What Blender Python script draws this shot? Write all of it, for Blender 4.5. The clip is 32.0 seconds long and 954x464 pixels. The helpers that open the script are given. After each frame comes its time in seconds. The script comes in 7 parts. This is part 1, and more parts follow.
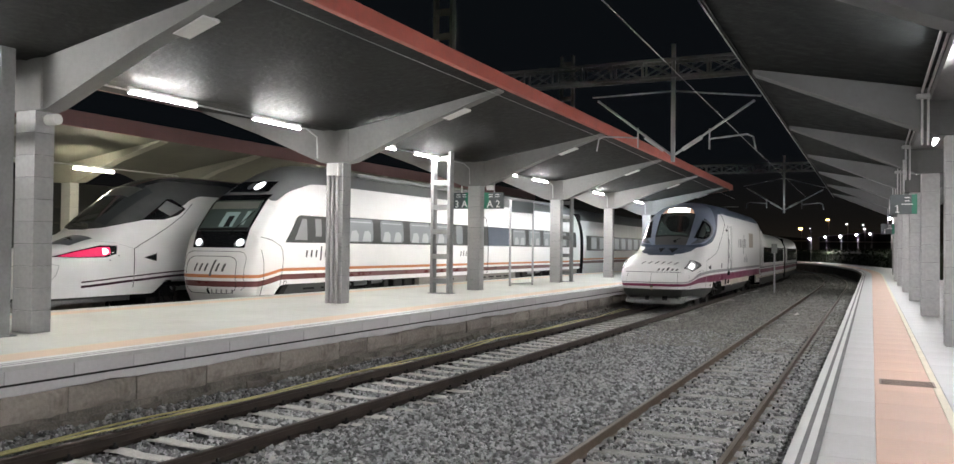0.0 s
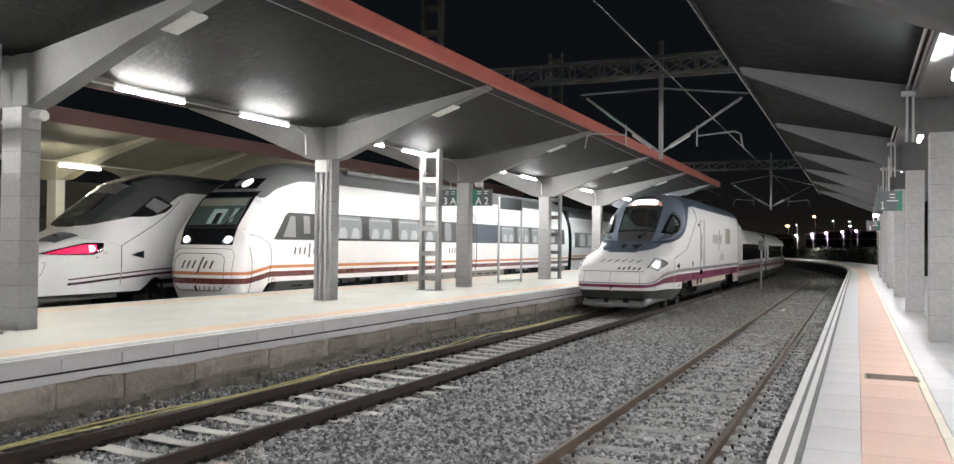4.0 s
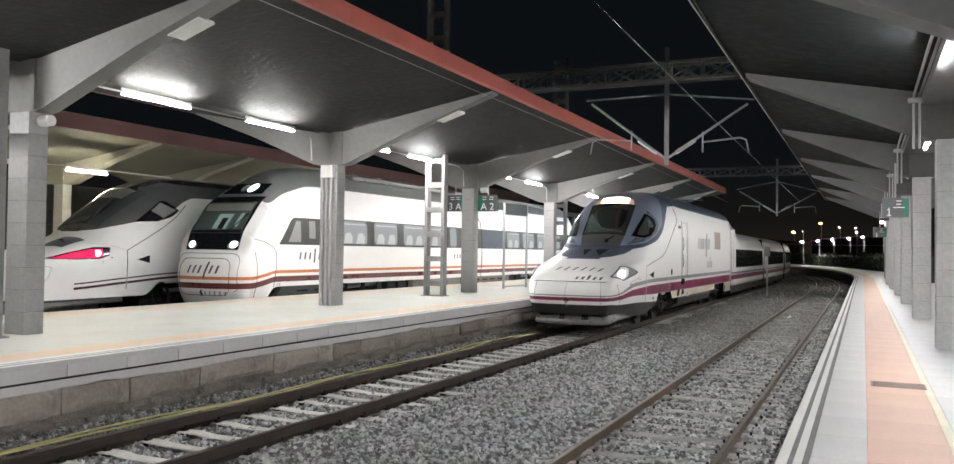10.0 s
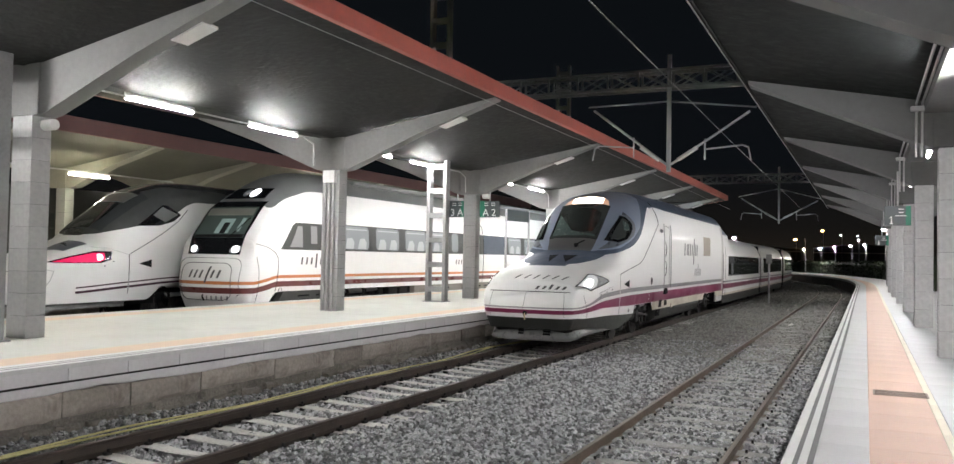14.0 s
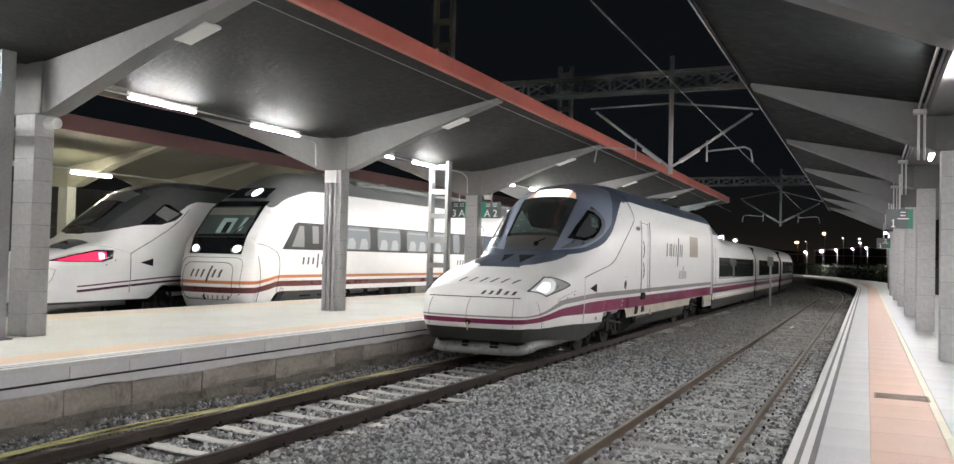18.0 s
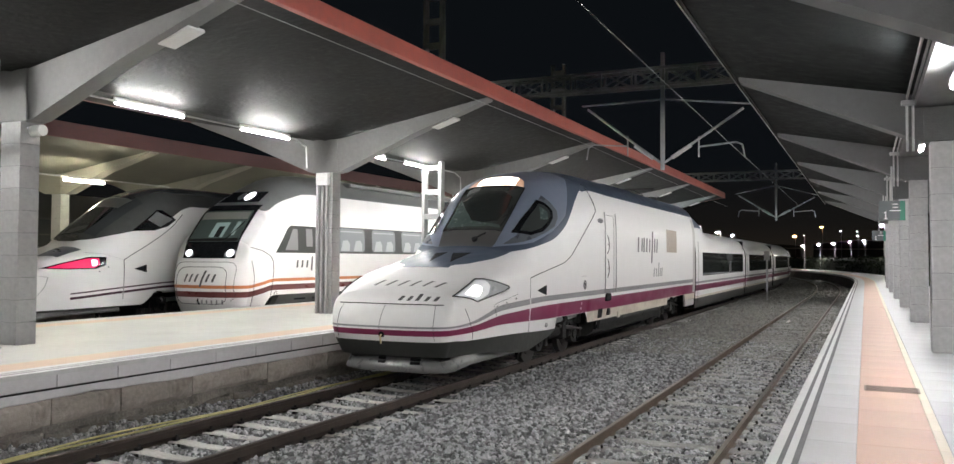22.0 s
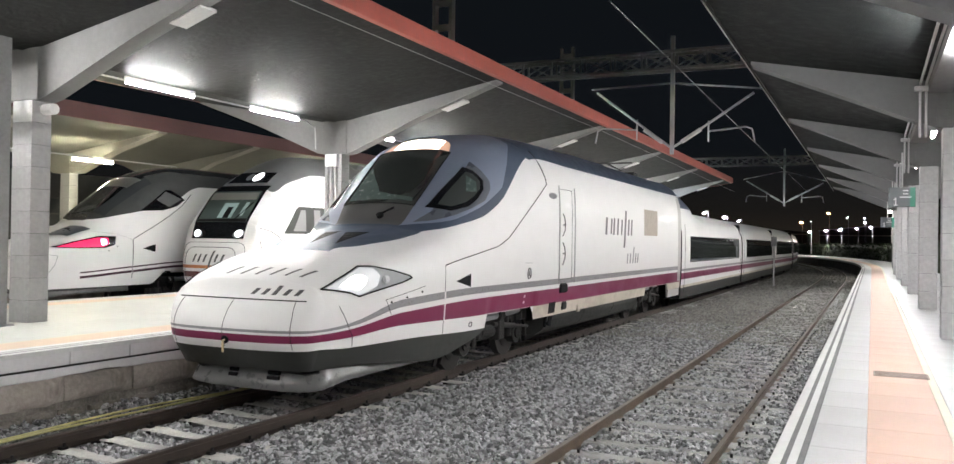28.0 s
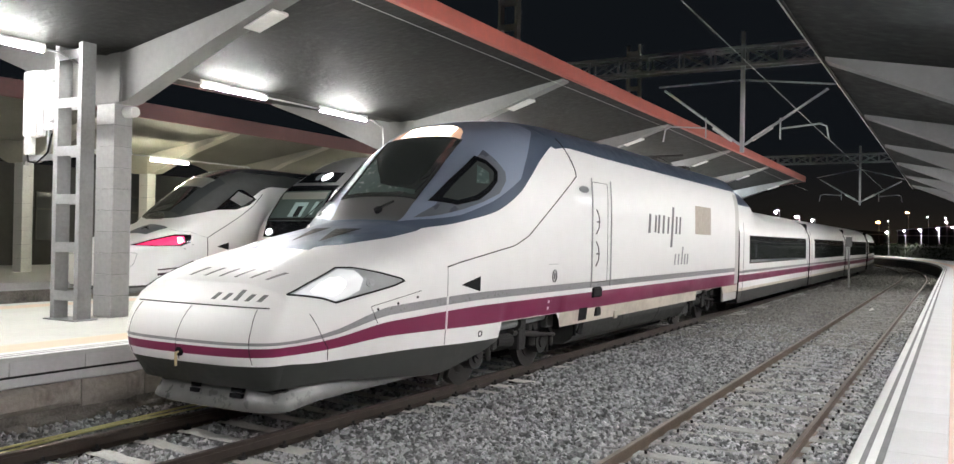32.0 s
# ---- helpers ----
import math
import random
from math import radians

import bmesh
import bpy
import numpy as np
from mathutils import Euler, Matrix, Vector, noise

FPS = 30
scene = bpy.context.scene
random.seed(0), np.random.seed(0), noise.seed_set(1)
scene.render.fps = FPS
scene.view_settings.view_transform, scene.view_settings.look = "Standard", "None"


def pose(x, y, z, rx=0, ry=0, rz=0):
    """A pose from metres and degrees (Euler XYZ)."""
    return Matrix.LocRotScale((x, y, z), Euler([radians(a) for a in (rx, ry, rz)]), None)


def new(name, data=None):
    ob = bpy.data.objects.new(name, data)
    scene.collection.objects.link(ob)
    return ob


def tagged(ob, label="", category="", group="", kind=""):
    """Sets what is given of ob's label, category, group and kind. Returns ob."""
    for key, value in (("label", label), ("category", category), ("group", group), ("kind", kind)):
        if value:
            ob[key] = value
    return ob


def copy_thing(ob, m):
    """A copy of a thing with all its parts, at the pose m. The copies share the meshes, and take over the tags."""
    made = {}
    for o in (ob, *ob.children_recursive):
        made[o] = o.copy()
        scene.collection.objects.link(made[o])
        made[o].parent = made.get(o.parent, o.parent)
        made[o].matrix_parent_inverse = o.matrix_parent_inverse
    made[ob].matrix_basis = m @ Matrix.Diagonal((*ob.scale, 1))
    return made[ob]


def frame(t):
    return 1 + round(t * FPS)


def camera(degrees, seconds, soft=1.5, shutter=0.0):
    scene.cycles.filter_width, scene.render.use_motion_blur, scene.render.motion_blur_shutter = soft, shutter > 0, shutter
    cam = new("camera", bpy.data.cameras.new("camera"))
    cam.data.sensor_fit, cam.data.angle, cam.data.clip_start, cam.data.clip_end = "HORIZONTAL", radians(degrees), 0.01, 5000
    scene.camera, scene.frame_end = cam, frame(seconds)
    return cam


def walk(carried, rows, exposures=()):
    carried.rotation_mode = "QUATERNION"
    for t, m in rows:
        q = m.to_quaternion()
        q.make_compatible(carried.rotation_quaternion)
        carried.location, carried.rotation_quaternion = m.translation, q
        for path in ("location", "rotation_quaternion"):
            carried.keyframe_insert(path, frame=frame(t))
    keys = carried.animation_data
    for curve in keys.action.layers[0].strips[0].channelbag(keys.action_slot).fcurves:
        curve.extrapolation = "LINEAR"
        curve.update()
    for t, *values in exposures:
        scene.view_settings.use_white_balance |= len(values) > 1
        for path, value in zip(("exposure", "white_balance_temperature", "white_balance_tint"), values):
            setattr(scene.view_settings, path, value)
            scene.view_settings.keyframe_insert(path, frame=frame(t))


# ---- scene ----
EXPO = 0.97
cam = camera(59.38, 32.0, soft=1.4)
PATH = [
    (0, 25.25, 1.097, -0.674, -0.002, 0.022, 0.003),
    (0.5, 25.142, 1.039, -0.415, -0.001, 0.027, 0.003),
    (1, 25.016, 0.935, -0.448, -0.001, 0.024, 0.006),
    (1.5, 24.889, 0.866, -0.566, 0.001, 0.014, 0.009),
    (2, 24.792, 0.923, -0.639, 0.004, 0.007, 0.01),
    (2.5, 24.693, 0.972, -0.597, 0.008, 0.002, 0.006),
    (3, 24.552, 1.08, -0.516, 0.008, -0.003, -0.003),
    (3.5, 24.478, 0.984, -0.55, 0.005, -0.006, -0.01),
    (5.5, 24.415, 0.811, -0.904, -0.001, -0.005, -0.009),
    (6, 24.292, 0.754, -1.003, -0.001, -0.008, -0.009),
    (6.5, 24.181, 0.817, -1.047, -0.001, -0.01, -0.006),
    (7, 24.285, 0.849, -1.005, -0, -0.011, -0.004),
    (7.5, 24.28, 0.92, -0.888, 0.002, -0.011, -0.004),
    (8, 24.434, 1.037, -0.798, 0.005, -0.011, -0.005),
    (8.5, 24.544, 1.029, -0.703, 0.007, -0.008, -0.005),
    (9, 24.622, 1.039, -0.787, 0.007, -0.006, -0.005),
    (9.5, 24.783, 1.118, -0.73, 0.004, -0.004, -0.004),
    (10, 24.82, 1.287, -0.779, 0.004, -0.002, -0.004),
    (10.5, 24.894, 1.387, -0.863, 0.003, -0.003, -0.004),
    (11, 24.902, 1.459, -0.996, 0.001, -0.006, -0.003),
    (11.5, 24.881, 1.426, -0.984, -0.001, -0.009, -0),
    (12, 24.791, 1.526, -1.025, -0.001, -0.012, 0.002),
    (12.5, 24.817, 1.516, -1.044, -0.001, -0.012, 0.003),
    (13, 24.885, 1.576, -1.061, -0.002, -0.013, 0.002),
    (13.5, 24.933, 1.628, -1.097, -0.002, -0.009, 0),
    (14, 24.933, 1.687, -1.08, -0.002, -0.003, -0.001),
    (14.5, 25.013, 1.75, -1.077, -0.004, -0.002, -0.001),
    (16.5, 24.925, 1.753, -1.41, -0.006, -0.004, 0.002),
    (17, 24.842, 1.85, -1.37, -0.006, -0.005, 0),
    (17.5, 24.933, 1.747, -1.444, -0.007, -0.008, -0.002),
    (18, 25.027, 1.741, -1.39, -0.005, -0.008, -0.002),
    (18.5, 25.058, 1.797, -1.306, 0.001, -0.008, -0.002),
    (19, 25.16, 1.842, -1.169, 0.015, 0.001, -0.003),
    (19.5, 24.987, 1.831, -0.8, 0.044, 0.027, -0.005),
    (20, 24.965, 1.857, -0.655, 0.078, 0.058, -0.008),
    (20.5, 24.995, 1.823, -0.502, 0.096, 0.077, -0.01),
    (21, 24.953, 1.837, -0.363, 0.1, 0.088, -0.009),
    (21.5, 24.934, 1.753, -0.378, 0.101, 0.093, -0.008),
    (22, 24.916, 1.744, -0.327, 0.101, 0.091, -0.005),
    (22.5, 24.863, 1.691, -0.275, 0.098, 0.087, -0.005),
    (23, 24.898, 1.652, -0.317, 0.091, 0.086, -0.007),
    (23.5, 24.96, 1.688, -0.282, 0.084, 0.084, -0.01),
    (24, 25.147, 1.657, -0.377, 0.08, 0.079, -0.014),
    (24.5, 25.359, 1.619, -0.534, 0.079, 0.075, -0.016),
    (25, 25.267, 1.652, -0.607, 0.077, 0.075, -0.018),
    (25.5, 25.299, 1.623, -0.673, 0.076, 0.079, -0.021),
    (27.5, 25.154, 1.104, -0.67, 0.061, 0.058, -0.018),
    (28, 25.295, 0.585, -0.86, 0.053, 0.05, -0.016),
    (28.5, 25.969, 0.524, -0.903, 0.046, 0.042, -0.016),
    (29, 27.165, 0.468, -0.808, 0.048, 0.036, -0.017),
    (29.5, 28.769, 0.375, -0.786, 0.055, 0.029, -0.017),
    (30, 29.474, 0.353, -0.845, 0.053, 0.023, -0.019),
    (30.5, 29.888, 0.294, -0.736, 0.047, 0.019, -0.019),
    (31, 29.994, 0.351, -0.732, 0.044, 0.013, -0.02),
    (31.5, 29.882, 0.391, -0.814, 0.046, 0.007, -0.021),
    (32, 29.712, 0.465, -1.019, 0.049, 0.005, -0.02),
]
EYE = (0.0, 0.0, 1.378)


def aim(yaw, pitch, roll, dx=0.0, dy=0.0, dz=0.0):
    """Camera pose: yaw to the left of the track's line, pitch up, roll, and the sway of the hand in metres."""
    turn = Matrix.Rotation(radians(yaw), 4, "Z") @ Matrix.Rotation(radians(90 + pitch), 4, "X") @ Matrix.Rotation(radians(-roll), 4, "Z")
    return Matrix.Translation((EYE[0] + dx, EYE[1] + dy, EYE[2] + dz)) @ turn


walk(cam, [(row[0], aim(*row[1:])) for row in PATH], [(0.0, EXPO - 0.22), (1.5, EXPO), (25.2, EXPO), (27.8, EXPO + 0.38), (30.0, EXPO + 0.33), (31.0, EXPO + 0.27), (32.0, EXPO + 0.47)])

# ---- light: night sky, fluorescent tubes come with their fittings ----
world = bpy.data.worlds.new("night")
scene.world = world
world.use_nodes = True
world.node_tree.nodes["Background"].inputs[0].default_value = (0.0105, 0.0135, 0.0172, 1)
world.node_tree.nodes["Background"].inputs[1].default_value = 0.18

# ---- plan (metres; y along the platforms, z = 0 on the platforms) ----
RAIL = -0.79                 # top of the rails
AVE_C = -7.12                # centre line of the arriving train's track


def x_main(y):
    """Centre of the arriving train's track: straight along the platform, then a very wide curve to the left."""
    return AVE_C - max(0.0, y - 66) ** 2 / 500


def x_right(u, y):
    """A line u metres to the right of the near platform's datum; straight, then curving left."""
    return u - max(0.0, y - 56) ** 2 / 480


def x_left(u, y):
    return u - max(0.0, y - 56) ** 2 / 520

# ---- materials ----
def mat(name, col, rough=0.6, metal=0.0, scale=6.0, var=0.25, bump=0.0, bscale=60.0, spec=0.5, dirt=0.0, dirt_col=(0.05, 0.045, 0.04), coat=0.0, isl=0.0, objr=0.0, coords="Object"):
    """A painted or mineral surface: base colour with variation at two scales, stains, fine relief."""
    m = bpy.data.materials.new(name)
    m.use_nodes = True
    nt = m.node_tree
    n, L = nt.nodes, nt.links
    b = n["Principled BSDF"]
    b.inputs["Roughness"].default_value, b.inputs["Metallic"].default_value = rough, metal
    b.inputs["Specular IOR Level"].default_value, b.inputs["Coat Weight"].default_value = spec, coat
    b.inputs["Coat Roughness"].default_value = 0.08
    tc = n.new("ShaderNodeTexCoord")
    big, fine = n.new("ShaderNodeTexNoise"), n.new("ShaderNodeTexNoise")
    big.inputs["Scale"].default_value, big.inputs["Detail"].default_value = scale * 0.25, 5
    fine.inputs["Scale"].default_value, fine.inputs["Detail"].default_value = scale * 4, 6
    mix = n.new("ShaderNodeMath")
    mix.operation = "ADD"
    for t in (big, fine):
        L.new(tc.outputs[coords], t.inputs["Vector"])
    L.new(big.outputs["Fac"], mix.inputs[0])
    L.new(fine.outputs["Fac"], mix.inputs[1])
    last = mix.outputs[0]
    if isl or objr:
        src = n.new("ShaderNodeNewGeometry").outputs["Random Per Island"] if isl else n.new("ShaderNodeObjectInfo").outputs["Random"]
        k = n.new("ShaderNodeMath")
        k.operation = "MULTIPLY_ADD"
        L.new(src, k.inputs[0])
        k.inputs[1].default_value = (isl or objr) * 2
        off = n.new("ShaderNodeMath")
        off.operation = "SUBTRACT"
        L.new(last, off.inputs[0])
        off.inputs[1].default_value = isl or objr
        L.new(off.outputs[0], k.inputs[2])
        last = k.outputs[0]
    mr = n.new("ShaderNodeMapRange")
    L.new(last, mr.inputs[0])
    mr.inputs[1].default_value, mr.inputs[2].default_value = 0.6, 1.4
    mr.inputs[3].default_value, mr.inputs[4].default_value = 1 - var, 1 + var
    mul = n.new("ShaderNodeMix")
    mul.data_type, mul.blend_type = "RGBA", "MULTIPLY"
    mul.inputs[0].default_value = 1
    mul.inputs[6].default_value = (*col, 1)
    L.new(mr.outputs[0], mul.inputs[7])
    out = mul.outputs[2]
    if dirt:
        st = n.new("ShaderNodeTexNoise")
        st.inputs["Scale"].default_value, st.inputs["Detail"].default_value, st.inputs["Roughness"].default_value = scale * 0.6, 8, 0.65
        L.new(tc.outputs[coords], st.inputs["Vector"])
        rr = n.new("ShaderNodeMapRange")
        rr.inputs[1].default_value, rr.inputs[2].default_value, rr.inputs[3].default_value, rr.inputs[4].default_value = 0.5, 0.72, 0, dirt
        L.new(st.outputs["Fac"], rr.inputs[0])
        dm = n.new("ShaderNodeMix")
        dm.data_type = "RGBA"
        L.new(rr.outputs[0], dm.inputs[0])
        L.new(out, dm.inputs[6])
        dm.inputs[7].default_value = (*dirt_col, 1)
        out = dm.outputs[2]
    L.new(out, b.inputs["Base Color"])
    rv = n.new("ShaderNodeMapRange")
    L.new(fine.outputs["Fac"], rv.inputs[0])
    rv.inputs[1].default_value, rv.inputs[2].default_value = 0.3, 0.7
    rv.inputs[3].default_value, rv.inputs[4].default_value = max(0.02, rough * 0.85), min(1, rough * 1.15)
    L.new(rv.outputs[0], b.inputs["Roughness"])
    if bump:
        bn = n.new("ShaderNodeTexNoise")
        bn.inputs["Scale"].default_value, bn.inputs["Detail"].default_value = bscale, 5
        L.new(tc.outputs[coords], bn.inputs["Vector"])
        bp = n.new("ShaderNodeBump")
        bp.inputs["Strength"].default_value, bp.inputs["Distance"].default_value = bump, 0.02
        L.new(bn.outputs["Fac"], bp.inputs["Height"])
        L.new(bp.outputs[0], b.inputs["Normal"])
    return m


def glow(name, col, strength, base=(0.8, 0.8, 0.8)):
    m = bpy.data.materials.new(name)
    m.use_nodes = True
    b = m.node_tree.nodes["Principled BSDF"]
    b.inputs["Base Color"].default_value = (*base, 1)
    b.inputs["Emission Color"].default_value, b.inputs["Emission Strength"].default_value = (*col, 1), strength
    return m


def glass(name, col=(0.02, 0.025, 0.03), rough=0.04):
    m = bpy.data.materials.new(name)
    m.use_nodes = True
    b = m.node_tree.nodes["Principled BSDF"]
    b.inputs["Base Color"].default_value = (*col, 1)
    b.inputs["Roughness"].default_value, b.inputs["Specular IOR Level"].default_value = rough, 0.6
    b.inputs["Coat Weight"].default_value, b.inputs["Coat Roughness"].default_value = 0.6, 0.02
    return m


M = {}
M["beam"] = mat("painted_concrete", (0.185, 0.185, 0.183), 0.75, scale=3, var=0.18, bump=0.25, bscale=40, dirt=0.25, dirt_col=(0.2, 0.19, 0.18))
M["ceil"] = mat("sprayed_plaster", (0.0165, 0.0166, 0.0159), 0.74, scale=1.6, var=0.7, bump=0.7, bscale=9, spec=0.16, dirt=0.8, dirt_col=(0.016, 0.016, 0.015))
# near canopy ceiling and brackets: weak lamplight up there put into darker colours
M["ceil_n"] = mat("shade_darkened_ceiling", (0.0125, 0.0138, 0.0137), 0.7, scale=1.4, var=0.45, bump=0.5, bscale=20, spec=0.07, dirt=0.6, dirt_col=(0.0095, 0.010, 0.010))
M["beam_n"] = mat("grey_bracket_concrete", (0.125, 0.127, 0.128), 0.75, scale=3, var=0.18, bump=0.25, bscale=40, dirt=0.3, dirt_col=(0.12, 0.12, 0.12))
# paler than the ceiling: the tubes' bright patch put into the colour
M["soffit"] = mat("tube_glow_board", (0.10, 0.10, 0.10), 0.6, scale=2, var=0.3, bump=0.2, bscale=30, dirt=0.5, dirt_col=(0.06, 0.06, 0.06))
M["ceil_far"] = mat("yellowed_plaster", (0.135, 0.132, 0.112), 0.9, scale=2.2, var=0.25, bump=0.6, bscale=26)
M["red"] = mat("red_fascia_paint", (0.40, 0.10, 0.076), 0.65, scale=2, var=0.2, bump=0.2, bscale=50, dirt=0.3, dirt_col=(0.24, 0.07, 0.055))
# fascia red with the dim light of the far faces put into the colour
M["red_shaded"] = mat("shaded_red_fascia", (0.13, 0.062, 0.06), 0.7, scale=2, var=0.2, bump=0.2, bscale=50)
M["block"] = mat("grey_stone_block", (0.37, 0.37, 0.368), 0.7, scale=4, var=0.16, bump=0.25, bscale=70, objr=0.08, dirt=0.3, dirt_col=(0.28, 0.28, 0.275))
M["block_n"] = mat("dark_grey_stone_block", (0.44, 0.44, 0.445), 0.7, scale=4, var=0.16, bump=0.25, bscale=70, objr=0.08, dirt=0.3, dirt_col=(0.22, 0.22, 0.22))
M["tile"] = mat("pale_granite_tile", (0.49, 0.49, 0.495), 0.5, scale=4, var=0.12, bump=0.08, bscale=120, objr=0.06, dirt=0.12, dirt_col=(0.4, 0.4, 0.4))
M["orange"] = mat("salmon_tactile_paving", (0.57, 0.385, 0.30), 0.6, scale=4, var=0.1, bump=0.12, bscale=90, objr=0.05)
M["tile_i"] = mat("island_paving", (0.55, 0.55, 0.505), 0.5, scale=2, var=0.14, bump=0.08, bscale=120, dirt=0.4, dirt_col=(0.42, 0.40, 0.36))
M["orange_i"] = mat("pale_tactile_paving", (0.66, 0.51, 0.38), 0.6, scale=3, var=0.12, bump=0.12, bscale=90, dirt=0.2, dirt_col=(0.5, 0.42, 0.34))
M["cover"] = mat("brown_cast_cover", (0.26, 0.20, 0.17), 0.6, 0.2, scale=12, var=0.2)
M["cream"] = mat("cream_paving_line", (0.62, 0.57, 0.45), 0.6, scale=4, var=0.1, objr=0.05)
M["white_line"] = mat("white_paving", (0.62, 0.62, 0.615), 0.5, scale=5, var=0.1, objr=0.04)
M["dark_line"] = mat("grey_anti_slip_band", (0.16, 0.16, 0.165), 0.8, scale=20, var=0.25, bump=0.3, bscale=200)
M["coping"] = mat("precast_coping", (0.66, 0.645, 0.66), 0.7, scale=4, var=0.1, bump=0.15, bscale=90, objr=0.08, dirt=0.25, dirt_col=(0.42, 0.41, 0.41))
M["wallstone"] = mat("weathered_granite", (0.33, 0.295, 0.262), 0.9, scale=4.5, var=0.32, bump=0.35, bscale=55, objr=0.3, dirt=0.7, dirt_col=(0.13, 0.108, 0.09))
M["rubble"] = mat("rough_rubble_wall", (0.20, 0.182, 0.16), 0.95, scale=7, var=0.5, bump=1.0, bscale=14, dirt=0.8, dirt_col=(0.055, 0.05, 0.042))
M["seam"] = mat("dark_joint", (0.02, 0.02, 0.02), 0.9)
M["ballast"] = mat("ballast_bed", (0.20, 0.20, 0.20), 0.95, scale=14, var=0.55, bump=1.0, bscale=28)
M["stone"] = mat("crushed_stone", (0.30, 0.303, 0.308), 0.8, scale=20, var=0.6, isl=0.62)
M["stone_far"] = mat("distant_crushed_stone", (0.27, 0.265, 0.245), 0.85, scale=8, var=0.3, isl=0.4)
M["sleeper"] = mat("concrete_sleeper", (0.50, 0.49, 0.46), 0.85, scale=7, var=0.25, bump=0.5, bscale=60, objr=0.2, dirt=0.55, dirt_col=(0.2, 0.17, 0.14))
M["sleeper_old"] = mat("buried_sleeper", (0.36, 0.355, 0.34), 0.9, scale=7, var=0.3, bump=0.5, bscale=60, objr=0.2, dirt=0.6, dirt_col=(0.1, 0.09, 0.08))
M["rail"] = mat("rusty_rail", (0.044, 0.032, 0.025), 0.6, 0.25, scale=12, var=0.35, bump=0.2, dirt=0.4, dirt_col=(0.02, 0.016, 0.014))
M["rail_r"] = mat("rail_brown", (0.118, 0.084, 0.062), 0.6, 0.25, scale=12, var=0.35, bump=0.2, dirt=0.4, dirt_col=(0.07, 0.05, 0.04))
M["rail_top"] = mat("worn_rail_head", (0.30, 0.26, 0.22), 0.42, 0.75, scale=10, var=0.3)
M["yellow"] = mat("yellow_cable_sheath", (0.60, 0.56, 0.24), 0.5, scale=10, var=0.2)
M["steel"] = mat("galvanised_steel", (0.33, 0.34, 0.35), 0.5, 0.55, scale=8, var=0.2, bump=0.1)
M["post"] = mat("grey_painted_steel", (0.45, 0.455, 0.46), 0.6, 0.1, scale=6, var=0.15)
M["lattice"] = mat("dull_post_steel", (0.25, 0.252, 0.255), 0.65, 0.1, scale=5, var=0.2, bump=0.1, dirt=0.3, dirt_col=(0.12, 0.115, 0.11))
M["litter"] = mat("white_litter", (0.75, 0.74, 0.7), 0.6, scale=10, var=0.2)
M["truss"] = mat("weathered_lattice_steel", (0.22, 0.225, 0.23), 0.6, 0.4, scale=8, var=0.25)
M["wire"] = mat("copper_wire", (0.30, 0.30, 0.30), 0.5, 0.5)
M["housing"] = mat("white_lamp_housing", (0.75, 0.75, 0.74), 0.5, var=0.08)
M["pale_panel"] = mat("pale_antenna_shell", (0.50, 0.50, 0.49), 0.55, var=0.08)
M["pipe"] = mat("grey_conduit", (0.45, 0.45, 0.45), 0.5, 0.2, var=0.12)
M["white"] = mat("white_train_paint", (0.85, 0.845, 0.835), 0.48, scale=0.7, var=0.03, spec=0.2, coat=0.17)
M["slate"] = mat("slate_grey_cab_paint", (0.20, 0.235, 0.31), 0.42, 0.0, scale=1.5, var=0.05, coat=0.1)
M["navy"] = mat("slate_blue_train_paint", (0.070, 0.090, 0.128), 0.4, scale=1.0, var=0.04, spec=0.12)
M["maroon"] = mat("maroon_stripe", (0.21, 0.020, 0.076), 0.42, scale=0.6, var=0.03)
M["grey_s"] = mat("grey_stripe", (0.30, 0.30, 0.31), 0.3, var=0.06, coat=0.4)
M["brown_s"] = mat("brown_maroon_stripe", (0.13, 0.032, 0.03), 0.3, scale=0.6, var=0.04, coat=0.4)
M["orange_s"] = mat("orange_stripe", (0.58, 0.21, 0.075), 0.3, var=0.06, coat=0.4)
# skirt paint; also colours the shade on the noses' undercurve
M["skirt"] = mat("dark_skirt_and_nose_shade", (0.036, 0.038, 0.035), 0.5, var=0.25, scale=3, dirt=0.4, dirt_col=(0.05, 0.047, 0.042))
M["roofgrey"] = mat("grey_train_roof", (0.15, 0.155, 0.155), 0.45, var=0.15, scale=2)
M["black"] = mat("black_rubber", (0.012, 0.012, 0.013), 0.7, var=0.2, spec=0.12)
M["blackgloss"] = mat("black_gloss_panel", (0.012, 0.013, 0.015), 0.12, var=0.1, coat=0.6)
M["bogie"] = mat("grimy_bogie_steel", (0.021, 0.020, 0.019), 0.75, 0.2, var=0.5, scale=8, bump=0.3, dirt=0.6, dirt_col=(0.017, 0.016, 0.014))
M["wheel"] = mat("wheel_steel", (0.036, 0.033, 0.031), 0.6, 0.4, var=0.4, dirt=0.5, dirt_col=(0.02, 0.018, 0.016))
M["logo"] = mat("dark_grey_lettering", (0.085, 0.083, 0.086), 0.4, var=0.1)
M["glass"] = glass("tinted_train_glass", (0.060, 0.066, 0.067))
M["glass_g"] = glass("greenish_windscreen", (0.095, 0.125, 0.115), 0.05)
